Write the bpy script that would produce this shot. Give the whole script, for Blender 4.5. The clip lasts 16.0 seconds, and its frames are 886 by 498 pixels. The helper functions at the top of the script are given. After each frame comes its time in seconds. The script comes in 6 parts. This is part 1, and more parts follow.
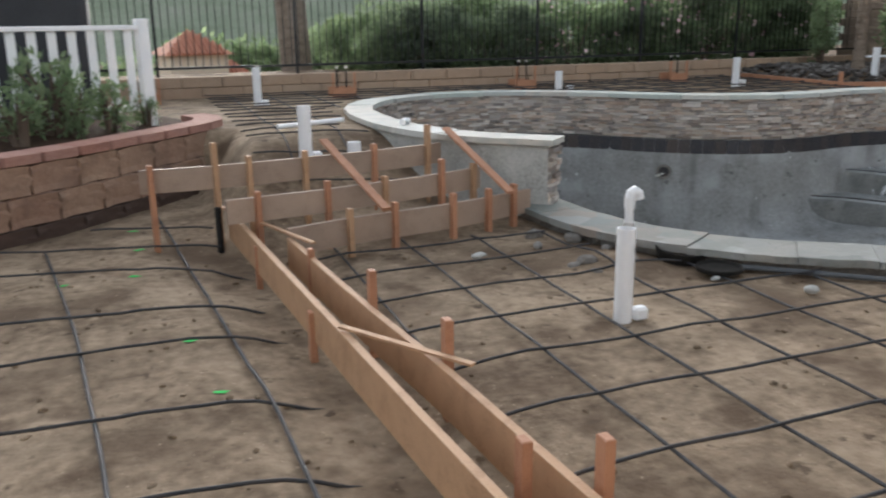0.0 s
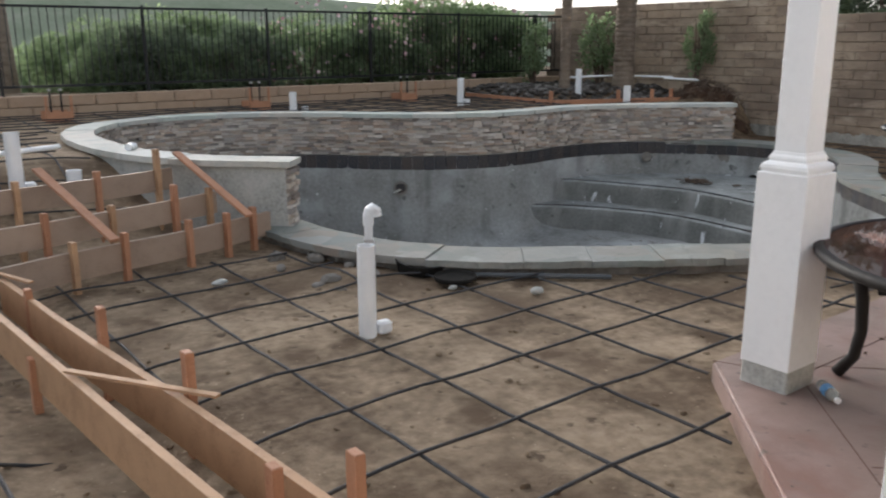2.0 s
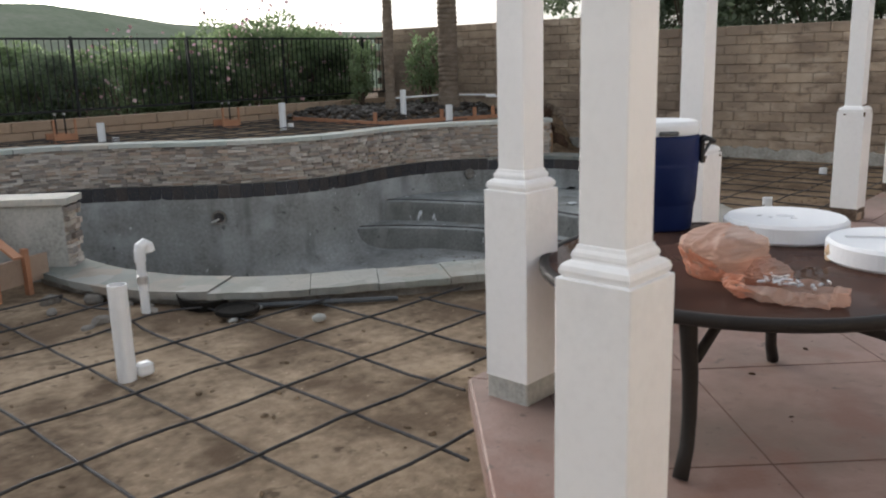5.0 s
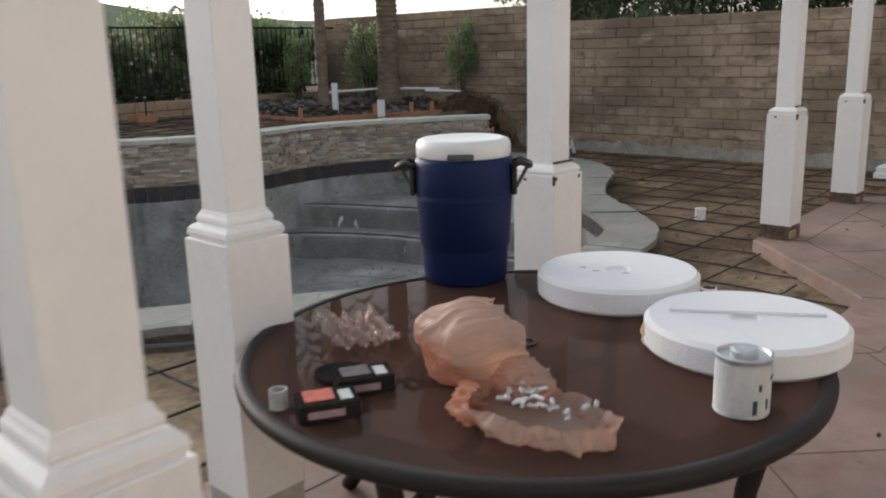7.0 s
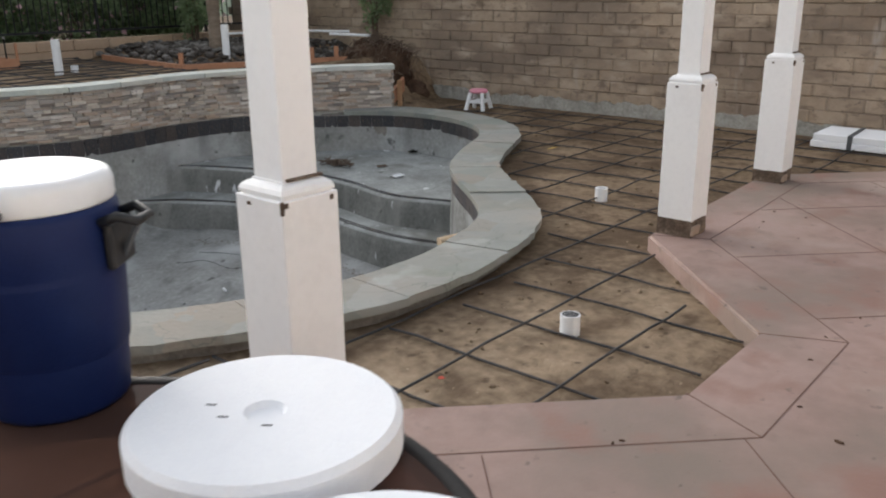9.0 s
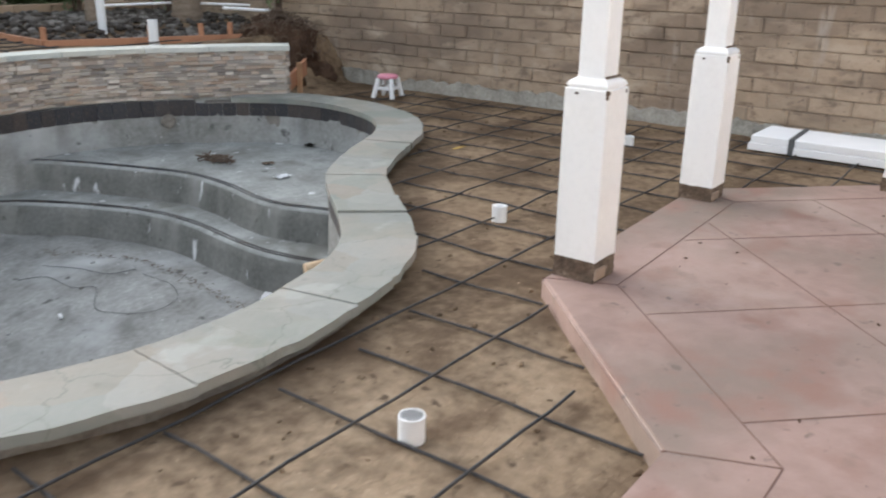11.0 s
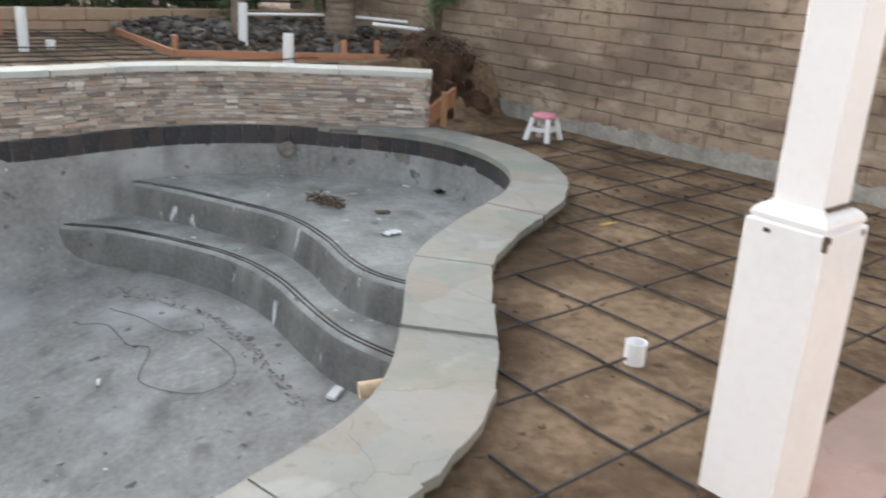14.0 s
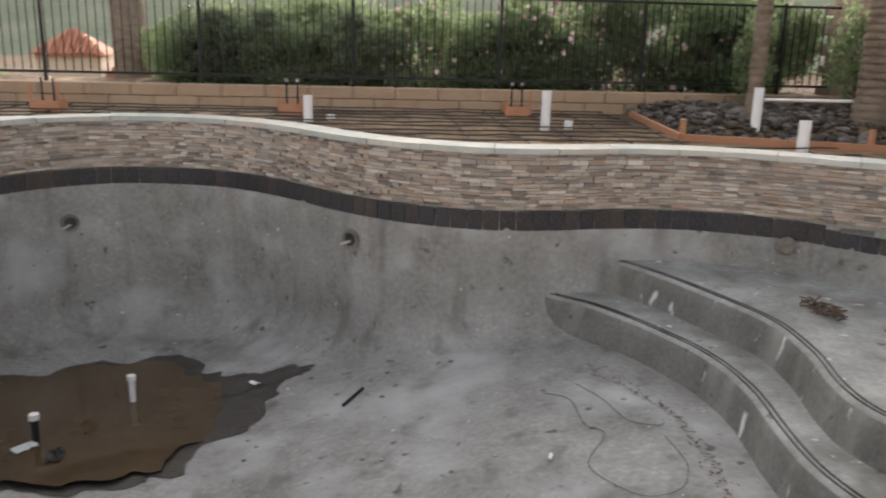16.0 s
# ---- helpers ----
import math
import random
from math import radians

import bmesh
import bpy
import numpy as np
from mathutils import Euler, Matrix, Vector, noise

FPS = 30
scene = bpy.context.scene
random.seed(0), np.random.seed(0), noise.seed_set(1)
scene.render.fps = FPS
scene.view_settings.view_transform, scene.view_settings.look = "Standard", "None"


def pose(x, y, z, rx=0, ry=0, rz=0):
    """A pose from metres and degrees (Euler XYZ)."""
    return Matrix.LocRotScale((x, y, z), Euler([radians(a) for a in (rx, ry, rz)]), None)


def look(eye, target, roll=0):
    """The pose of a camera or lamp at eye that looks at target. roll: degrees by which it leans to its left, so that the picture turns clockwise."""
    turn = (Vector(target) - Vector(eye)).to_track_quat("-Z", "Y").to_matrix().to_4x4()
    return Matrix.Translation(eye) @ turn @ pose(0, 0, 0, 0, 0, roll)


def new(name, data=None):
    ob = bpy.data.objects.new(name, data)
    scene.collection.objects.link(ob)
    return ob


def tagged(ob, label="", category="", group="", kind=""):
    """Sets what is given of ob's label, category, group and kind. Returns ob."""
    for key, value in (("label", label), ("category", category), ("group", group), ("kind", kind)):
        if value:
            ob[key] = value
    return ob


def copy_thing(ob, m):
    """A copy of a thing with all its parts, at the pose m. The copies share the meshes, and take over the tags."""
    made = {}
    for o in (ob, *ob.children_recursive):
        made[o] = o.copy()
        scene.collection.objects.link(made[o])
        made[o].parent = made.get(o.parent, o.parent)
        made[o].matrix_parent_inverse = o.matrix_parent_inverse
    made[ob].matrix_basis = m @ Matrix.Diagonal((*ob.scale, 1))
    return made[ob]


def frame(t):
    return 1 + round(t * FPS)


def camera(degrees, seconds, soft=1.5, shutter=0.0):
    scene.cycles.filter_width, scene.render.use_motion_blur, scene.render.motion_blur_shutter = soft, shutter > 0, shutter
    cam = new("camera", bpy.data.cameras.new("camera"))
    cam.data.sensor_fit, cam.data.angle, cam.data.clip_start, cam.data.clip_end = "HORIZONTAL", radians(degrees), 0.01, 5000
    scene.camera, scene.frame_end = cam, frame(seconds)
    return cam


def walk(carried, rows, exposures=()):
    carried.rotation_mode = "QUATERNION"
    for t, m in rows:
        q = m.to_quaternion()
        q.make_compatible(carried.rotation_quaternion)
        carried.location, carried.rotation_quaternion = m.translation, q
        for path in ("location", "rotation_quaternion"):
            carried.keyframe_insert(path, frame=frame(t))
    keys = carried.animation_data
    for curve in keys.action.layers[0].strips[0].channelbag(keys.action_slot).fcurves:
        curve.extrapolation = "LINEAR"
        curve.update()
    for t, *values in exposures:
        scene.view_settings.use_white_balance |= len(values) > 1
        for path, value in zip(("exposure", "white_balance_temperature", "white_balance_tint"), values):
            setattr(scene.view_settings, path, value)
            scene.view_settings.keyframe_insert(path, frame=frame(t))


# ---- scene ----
cam = camera(56.0, 16.0, soft=2.0, shutter=0.4)
PATH = [
    (0, (0.468, -0.168, 1.665), (1.121, 1.648, 1.141), -0.8),
    (0.5, (0.495, -0.167, 1.668), (1.325, 1.577, 1.151), -0.6),
    (1, (0.495, -0.185, 1.669), (1.463, 1.492, 1.17), -0.2),
    (1.5, (0.504, -0.187, 1.663), (1.583, 1.426, 1.178), -0.2),
    (2, (0.492, -0.197, 1.67), (1.676, 1.341, 1.187), -0.2),
    (2.5, (0.534, -0.234, 1.669), (1.834, 1.207, 1.187), -0.4),
    (3, (0.565, -0.271, 1.665), (1.973, 1.068, 1.19), -0.7),
    (3.2, (0.601, -0.288, 1.659), (2.033, 1.025, 1.184), -0.8),
    (5.3, (1.16, -0.565, 1.684), (2.587, 0.768, 1.249), -1.7),
    (5.5, (1.316, -0.558, 1.682), (2.76, 0.758, 1.255), -1.7),
    (6, (1.684, -0.611, 1.651), (3.155, 0.666, 1.197), -1.6),
    (6.5, (2.044, -0.674, 1.681), (3.491, 0.625, 1.212), -0.9),
    (7, (2.457, -0.565, 1.682), (3.885, 0.755, 1.218), -1.5),
    (7.5, (2.893, -0.431, 1.686), (4.346, 0.851, 1.192), -2.2),
    (8, (3.323, -0.403, 1.756), (4.788, 0.845, 1.212), -1.9),
    (10.3, (4.925, -0.1, 1.726), (6.368, 1.119, 1.068), 0.8),
    (10.5, (5.061, -0.045, 1.729), (6.515, 1.155, 1.062), 0.9),
    (11, (5.398, 0.013, 1.739), (6.909, 1.142, 1.074), 0.9),
    (11.5, (5.76, 0.089, 1.762), (7.357, 1.103, 1.112), 1.2),
    (12, (6.089, 0.264, 1.756), (7.74, 1.183, 1.101), 1.1),
    (12.5, (6.426, 0.389, 1.729), (8.061, 1.318, 1.047), 2.2),
    (13, (6.732, 0.468, 1.718), (8.198, 1.633, 1.015), 3.1),
    (13.5, (6.92, 0.657, 1.707), (8.252, 1.979, 1.013), 3.4),
    (14, (7.021, 0.871, 1.751), (8.243, 2.316, 1.105), 3.2),
    (14.5, (7.068, 0.963, 1.764), (8.068, 2.591, 1.175), 3.1),
    (15, (7.28, 1.073, 1.685), (7.944, 2.888, 1.171), 3.6),
    (15.5, (7.313, 1.097, 1.698), (7.695, 2.995, 1.196), 2.8),
    (16, (7.247, 1.149, 1.738), (7.438, 3.074, 1.229), 1.5),
]
EXPOSURES = [(0, 1.7, 6050, 10), (3, 1.4, 6100, 11), (5.5, 1.35, 6200, 10), (6.5, 1.15, 6250, 10), (8, 1.33, 6400, 11), (10.3, 2.05, 6150, 10), (11.5, 2.2, 6150, 10), (13, 2.0, 6050, 9), (13.5, 2.17, 6150, 10), (14.2, 2.3, 6300, 11), (15, 2.45, 6450, 13), (15.5, 2.05, 6750, 15), (16, 2.0, 6900, 16)]
walk(cam, [(t, look(eye, target, roll)) for t, eye, target, roll in PATH], EXPOSURES)

# ---- world, light ----
world = bpy.data.worlds.new("sky")
scene.world = world
world.use_nodes = True
wn = world.node_tree.nodes
wl = world.node_tree.links
bg = wn["Background"]
sky = wn.new("ShaderNodeTexSky")
sky.sky_type = "NISHITA"
sky.sun_disc = False
sky.sun_elevation = radians(9)
sky.sun_rotation = radians(6)
sky.dust_density = 4.0
sky.air_density = 1.0
hsv = wn.new("ShaderNodeHueSaturation")
hsv.inputs["Saturation"].default_value = 0.28
wl.new(sky.outputs[0], hsv.inputs["Color"])
wl.new(hsv.outputs[0], bg.inputs[0])
bg.inputs[1].default_value = 0.15
sun = new("sun", bpy.data.lights.new("sun", "SUN"))
sun.data.energy = 0.3
sun.data.angle = radians(80)
sun.data.color = (1.0, 0.97, 0.93)
sun.matrix_world = look((10, 46, 26), (6, 6, 0))


# ---- materials ----
def mat(name, cols, rough=0.8, scale=3.0, fine=40.0, bump=0.3, bump_scale=60.0, metal=0.0, spread=(0.3, 0.7),
        rnd="", rnd_cols=None, mix=0.45, spec=0.4, detail=6.0, stretch=(1, 1, 1), coords="Object", streak=None):
    """Two scales of noise between colours; rnd picks a colour for each piece (object or island)."""
    m = bpy.data.materials.new(name)
    m.use_nodes = True
    n, l = m.node_tree.nodes, m.node_tree.links
    b = n["Principled BSDF"]
    tc = n.new("ShaderNodeTexCoord")
    mp = n.new("ShaderNodeMapping")
    mp.inputs["Scale"].default_value = stretch
    base = n.new("ShaderNodeNewGeometry").outputs["Position"] if coords == "World" else tc.outputs[coords]
    l.new(base, mp.inputs[0])
    if rnd == "object":
        oi = n.new("ShaderNodeObjectInfo")
        sh = n.new("ShaderNodeVectorMath")
        sh.operation = "MULTIPLY_ADD"
        l.new(oi.outputs["Random"], sh.inputs[0])
        sh.inputs[1].default_value = (37, 17, 23)
        l.new(mp.outputs[0], sh.inputs[2])
        vec = sh.outputs[0]
    else:
        vec = mp.outputs[0]
    a = n.new("ShaderNodeTexNoise")
    a.inputs["Scale"].default_value, a.inputs["Detail"].default_value = scale, detail
    a.inputs["Roughness"].default_value = 0.62
    f = n.new("ShaderNodeTexNoise")
    f.inputs["Scale"].default_value, f.inputs["Detail"].default_value = fine, 4.0
    l.new(vec, a.inputs["Vector"])
    l.new(vec, f.inputs["Vector"])
    mx = n.new("ShaderNodeMix")
    mx.inputs[0].default_value = 0.35
    l.new(a.outputs[0], mx.inputs[2])
    l.new(f.outputs[0], mx.inputs[3])
    ramp = n.new("ShaderNodeValToRGB")
    r = ramp.color_ramp
    while len(r.elements) < len(cols):
        r.elements.new(0.5)
    for i, c in enumerate(cols):
        r.elements[i].position = spread[0] + (spread[1] - spread[0]) * i / max(1, len(cols) - 1)
        r.elements[i].color = (*c, 1)
    l.new(mx.outputs[0], ramp.inputs[0])
    col = ramp.outputs[0]
    if rnd:
        src = n.new("ShaderNodeObjectInfo") if rnd == "object" else n.new("ShaderNodeNewGeometry")
        rr = n.new("ShaderNodeValToRGB")
        rr.color_ramp.interpolation = "LINEAR"
        while len(rr.color_ramp.elements) < len(rnd_cols):
            rr.color_ramp.elements.new(0.5)
        for i, c in enumerate(rnd_cols):
            rr.color_ramp.elements[i].position = i / max(1, len(rnd_cols) - 1)
            rr.color_ramp.elements[i].color = (*c, 1)
        l.new(src.outputs["Random" if rnd == "object" else "Random Per Island"], rr.inputs[0])
        m2 = n.new("ShaderNodeMix")
        m2.data_type = "RGBA"
        m2.inputs[0].default_value = mix
        l.new(col, m2.inputs[6])
        l.new(rr.outputs[0], m2.inputs[7])
        col = m2.outputs[2]
    for sc, xyz, lo, hi, scol in (streak or ()):
        m3 = n.new("ShaderNodeMapping")
        m3.inputs["Scale"].default_value = xyz
        l.new(base, m3.inputs[0])
        sn = n.new("ShaderNodeTexNoise")
        sn.inputs["Scale"].default_value, sn.inputs["Detail"].default_value = sc, 7.0
        l.new(m3.outputs[0], sn.inputs["Vector"])
        mr = n.new("ShaderNodeMapRange")
        mr.inputs[1].default_value, mr.inputs[2].default_value = lo, hi
        l.new(sn.outputs[0], mr.inputs[0])
        m4 = n.new("ShaderNodeMix")
        m4.data_type = "RGBA"
        l.new(mr.outputs[0], m4.inputs[0])
        l.new(col, m4.inputs[6])
        m4.inputs[7].default_value = (*scol, 1)
        col = m4.outputs[2]
    l.new(col, b.inputs["Base Color"])
    b.inputs["Roughness"].default_value = rough
    b.inputs["Metallic"].default_value = metal
    b.inputs["Specular IOR Level"].default_value = spec
    if bump:
        bn = n.new("ShaderNodeTexNoise")
        bn.inputs["Scale"].default_value, bn.inputs["Detail"].default_value = bump_scale, 5.0
        l.new(vec, bn.inputs["Vector"])
        bp = n.new("ShaderNodeBump")
        bp.inputs["Strength"].default_value, bp.inputs["Distance"].default_value = bump, 0.01
        l.new(bn.outputs[0], bp.inputs["Height"])
        l.new(bp.outputs[0], b.inputs["Normal"])
    return m


def wood(name, dark, light, rough=0.7, rnd="object"):
    return mat(name, [dark, light, tuple(min(1, c * 1.12) for c in light)], rough, 5.0, 60.0, 0.25, 90.0,
               rnd=rnd, rnd_cols=[dark, light], mix=0.35, stretch=(1.6, 1.6, 1.6))


DIRT = mat("dirt", [(0.10, 0.07, 0.047), (0.20, 0.148, 0.10), (0.31, 0.235, 0.162), (0.40, 0.31, 0.22)], 0.95, 1.1, 14.0, 1.0, 34.0, spread=(0.33, 0.66), spec=0.1, detail=9.0,
           streak=[(0.9, (1, 1, 1), 0.5, 0.66, (0.115, 0.08, 0.053)), (2.6, (1, 1, 1), 0.54, 0.68, (0.12, 0.084, 0.056)), (9.0, (1, 1, 1), 0.62, 0.7, (0.11, 0.08, 0.055)), (30.0, (1, 1, 1), 0.68, 0.74, (0.46, 0.36, 0.26))])
SOIL = mat("dark soil", [(0.025, 0.016, 0.011), (0.065, 0.04, 0.027), (0.12, 0.076, 0.052)], 0.95, 3.0, 40.0, 1.0, 50.0, spec=0.1)
PLASTER = mat("grey gunite", [(0.165, 0.162, 0.152), (0.25, 0.25, 0.24), (0.33, 0.332, 0.322), (0.47, 0.472, 0.464)], 0.9, 1.3, 22.0, 0.55, 70.0, spread=(0.3, 0.72), spec=0.15, detail=10.0,
              streak=[(3.0, (1, 1, 0.12), 0.55, 0.75, (0.15, 0.15, 0.142)), (1.2, (1, 1, 1), 0.52, 0.72, (0.44, 0.45, 0.45)), (14.0, (1, 1, 1), 0.7, 0.74, (0.66, 0.66, 0.65)), (7.0, (1, 1, 1), 0.66, 0.72, (0.13, 0.13, 0.125))])
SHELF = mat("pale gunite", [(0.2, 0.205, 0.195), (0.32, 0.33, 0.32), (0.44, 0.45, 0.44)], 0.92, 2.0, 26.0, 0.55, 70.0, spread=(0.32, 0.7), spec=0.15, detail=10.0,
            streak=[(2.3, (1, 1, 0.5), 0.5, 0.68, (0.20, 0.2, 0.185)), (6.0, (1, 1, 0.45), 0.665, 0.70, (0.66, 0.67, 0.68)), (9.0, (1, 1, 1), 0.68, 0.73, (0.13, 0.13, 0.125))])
# darker copy of the shelf gunite: shade on upright faces put into the colour
RISER_SHADED = mat("shaded olive grey gunite", [(0.115, 0.116, 0.106), (0.185, 0.186, 0.174), (0.265, 0.264, 0.248)], 0.92, 2.0, 26.0, 0.55, 70.0, spread=(0.32, 0.7), spec=0.15, detail=10.0,
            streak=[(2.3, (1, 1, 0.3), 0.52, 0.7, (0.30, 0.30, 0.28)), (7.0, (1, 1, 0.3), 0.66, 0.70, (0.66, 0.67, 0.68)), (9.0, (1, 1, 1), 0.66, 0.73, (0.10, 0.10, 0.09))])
BEAM = mat("bond beam", [(0.11, 0.095, 0.08), (0.2, 0.185, 0.165), (0.3, 0.28, 0.255)], 0.95, 4.0, 30.0, 1.0, 40.0, spec=0.1)
FLAG = [(0.19, 0.225, 0.195), (0.30, 0.285, 0.245), (0.21, 0.24, 0.22), (0.30, 0.24, 0.19), (0.175, 0.195, 0.185), (0.33, 0.325, 0.30), (0.235, 0.25, 0.23)]
COPING = mat("flagstone", [(0.13, 0.145, 0.13), (0.22, 0.235, 0.212), (0.30, 0.29, 0.255)], 0.75, 3.0, 25.0, 0.5, 30.0, rnd="object", rnd_cols=FLAG, mix=0.6, streak=[(1.6, (1, 1, 1), 0.48, 0.8, (0.33, 0.265, 0.205)), (5.0, (1, 1, 1), 0.5, 0.8, (0.15, 0.175, 0.158)), (16.0, (1, 1, 1), 0.62, 0.75, (0.13, 0.13, 0.115)), (2.6, (1, 1, 1), 0.6, 0.66, (0.38, 0.385, 0.36))])


def cracked(m, scale, width, shade):
    """Thin natural seams that wander across the stone."""
    n, l = m.node_tree.nodes, m.node_tree.links
    b = n["Principled BSDF"]
    gp, nz, ad, vo, mr, mx = [n.new(k) for k in ("ShaderNodeNewGeometry", "ShaderNodeTexNoise", "ShaderNodeVectorMath", "ShaderNodeTexVoronoi", "ShaderNodeMapRange", "ShaderNodeMix")]
    nz.inputs["Scale"].default_value, nz.inputs["Detail"].default_value = 4.0, 5.0
    l.new(gp.outputs["Position"], nz.inputs["Vector"])
    ad.operation = "MULTIPLY_ADD"
    ad.inputs[1].default_value = (0.35, 0.35, 0.0)
    l.new(nz.outputs["Color"], ad.inputs[0])
    l.new(gp.outputs["Position"], ad.inputs[2])
    vo.feature = "DISTANCE_TO_EDGE"
    vo.voronoi_dimensions = "2D"
    vo.inputs["Scale"].default_value = scale
    l.new(ad.outputs[0], vo.inputs["Vector"])
    mr.inputs[1].default_value, mr.inputs[2].default_value = 0.0, width
    mr.inputs[3].default_value, mr.inputs[4].default_value = 0.8, 0.0
    l.new(vo.outputs["Distance"], mr.inputs[0])
    mx.data_type = "RGBA"
    l.new(mr.outputs[0], mx.inputs[0])
    l.new(b.inputs["Base Color"].links[0].from_socket, mx.inputs[6])
    mx.inputs[7].default_value = (*shade, 1)
    l.new(mx.outputs[2], b.inputs["Base Color"])




def patchy(m, scale, cols, share):
    """Irregular plates of differing tint, as flagstone cleaves."""
    n, l = m.node_tree.nodes, m.node_tree.links
    b = n["Principled BSDF"]
    gp, nz, ad, vo, sx, rp, mx = [n.new("ShaderNode" + k) for k in ("NewGeometry", "TexNoise", "VectorMath", "TexVoronoi", "SeparateXYZ", "ValToRGB", "Mix")]
    nz.inputs["Scale"].default_value, nz.inputs["Detail"].default_value = 3.0, 6.0
    l.new(gp.outputs["Position"], nz.inputs["Vector"])
    ad.operation = "MULTIPLY_ADD"
    ad.inputs[1].default_value = (0.45, 0.45, 0.0)
    l.new(nz.outputs["Color"], ad.inputs[0])
    l.new(gp.outputs["Position"], ad.inputs[2])
    vo.voronoi_dimensions = "2D"
    vo.inputs["Scale"].default_value = scale
    l.new(ad.outputs[0], vo.inputs["Vector"])
    l.new(vo.outputs["Color"], sx.inputs[0])
    while len(rp.color_ramp.elements) < len(cols):
        rp.color_ramp.elements.new(0.5)
    for i, c in enumerate(cols):
        rp.color_ramp.elements[i].position = i / (len(cols) - 1)
        rp.color_ramp.elements[i].color = (*c, 1)
    l.new(sx.outputs[0], rp.inputs[0])
    mx.data_type = "RGBA"
    mx.inputs[0].default_value = share
    l.new(b.inputs["Base Color"].links[0].from_socket, mx.inputs[6])
    l.new(rp.outputs[0], mx.inputs[7])
    l.new(mx.outputs[2], b.inputs["Base Color"])


patchy(COPING, 2.6, [tuple(0.9 * v * q for v, q in zip(c, (1.0, 0.98, 1.0))) for c in FLAG], 0.58)
cracked(COPING, 1.3, 0.008, (0.15, 0.16, 0.14))
CAPROCK = mat("pale cap flagstone", [(0.33, 0.35, 0.33), (0.47, 0.48, 0.45), (0.56, 0.56, 0.52)], 0.75, 3.0, 25.0, 0.5, 30.0, rnd="object", rnd_cols=[tuple(1.95 * v for v in c) for c in FLAG], mix=0.5, streak=[(5.0, (1, 1, 1), 0.52, 0.8, (0.32, 0.36, 0.34)), (16.0, (1, 1, 1), 0.64, 0.78, (0.26, 0.26, 0.24))])
LEDGE = [(0.50, 0.41, 0.335), (0.19, 0.15, 0.125), (0.62, 0.555, 0.48), (0.27, 0.25, 0.235), (0.47, 0.35, 0.265), (0.58, 0.52, 0.47), (0.22, 0.185, 0.165), (0.70, 0.655, 0.60), (0.36, 0.255, 0.19), (0.50, 0.445, 0.375), (0.17, 0.15, 0.14), (0.56, 0.50, 0.445)]
LEDGE_A = mat("ledger stone", [(0.25, 0.22, 0.19), (0.45, 0.41, 0.36)], 0.85, 14.0, 70.0, 1.0, 45.0, rnd="object", rnd_cols=LEDGE, mix=0.86, coords="World", streak=[(40.0, (1, 1, 1), 0.62, 0.74, (0.13, 0.105, 0.09))])
LEDGE_B = mat("ledger stone rest", [(0.25, 0.22, 0.19), (0.45, 0.41, 0.36)], 0.85, 14.0, 70.0, 1.0, 45.0, rnd="island", rnd_cols=LEDGE, mix=0.86, coords="World", streak=[(40.0, (1, 1, 1), 0.62, 0.74, (0.13, 0.105, 0.09))])
TILE = mat("slate tile", [(0.012, 0.013, 0.018), (0.035, 0.036, 0.042), (0.085, 0.072, 0.064)], 0.45, 8.0, 40.0, 0.5, 50.0, rnd="object", rnd_cols=[(0.012, 0.013, 0.02), (0.06, 0.045, 0.038), (0.02, 0.022, 0.03), (0.045, 0.045, 0.052), (0.10, 0.07, 0.05)], mix=0.45, streak=[(6.0, (1, 1, 1), 0.56, 0.7, (0.11, 0.08, 0.06)), (11.0, (1, 1, 0.5), 0.66, 0.74, (0.24, 0.23, 0.22))])
GROUT = mat("grout", [(0.3, 0.3, 0.29), (0.4, 0.4, 0.39)], 0.9, 8.0)
CMU = [(0.33, 0.25, 0.185), (0.43, 0.335, 0.25), (0.29, 0.215, 0.158), (0.50, 0.40, 0.305), (0.37, 0.285, 0.21), (0.27, 0.205, 0.155)]
GRIME = [(0.55, (1, 1, 1.6), 0.46, 0.64, (0.20, 0.155, 0.12)), (1.7, (1, 1, 2.5), 0.5, 0.68, (0.235, 0.18, 0.138)), (1.1, (1, 1, 3.0), 0.56, 0.7, (0.47, 0.385, 0.30)), (5.0, (1, 1, 2.0), 0.56, 0.72, (0.19, 0.145, 0.11)), (3.2, (1, 1, 0.3), 0.64, 0.76, (0.40, 0.35, 0.30)), (19.0, (1, 1, 1), 0.64, 0.74, (0.15, 0.115, 0.09))]
BLOCK_A = mat("slump block", [(0.26, 0.195, 0.145), (0.37, 0.29, 0.215), (0.46, 0.37, 0.28)], 0.93, 5.0, 50.0, 1.0, 28.0, rnd="object", rnd_cols=CMU, mix=0.45, spec=0.12, streak=GRIME, coords="World")
BLOCK_B = mat("slump block rest", [(0.26, 0.195, 0.145), (0.37, 0.29, 0.215), (0.46, 0.37, 0.28)], 0.93, 5.0, 50.0, 1.0, 28.0, rnd="island", rnd_cols=CMU, mix=0.45, spec=0.12, streak=GRIME, coords="World")
MORTAR = mat("mortar", [(0.21, 0.163, 0.125), (0.33, 0.262, 0.205)], 0.95, 6.0, 50.0, 0.8, streak=GRIME[:2], coords="World")
FOOTING = mat("weathered footing", [(0.19, 0.18, 0.155), (0.35, 0.335, 0.30), (0.50, 0.485, 0.45)], 0.95, 3.0, 30.0, 1.0, 25.0, spec=0.1)
CONCRETE = mat("raw concrete", [(0.27, 0.27, 0.25), (0.42, 0.42, 0.39), (0.52, 0.51, 0.48)], 0.92, 5.0, 40.0, 0.9, 25.0, spec=0.15)
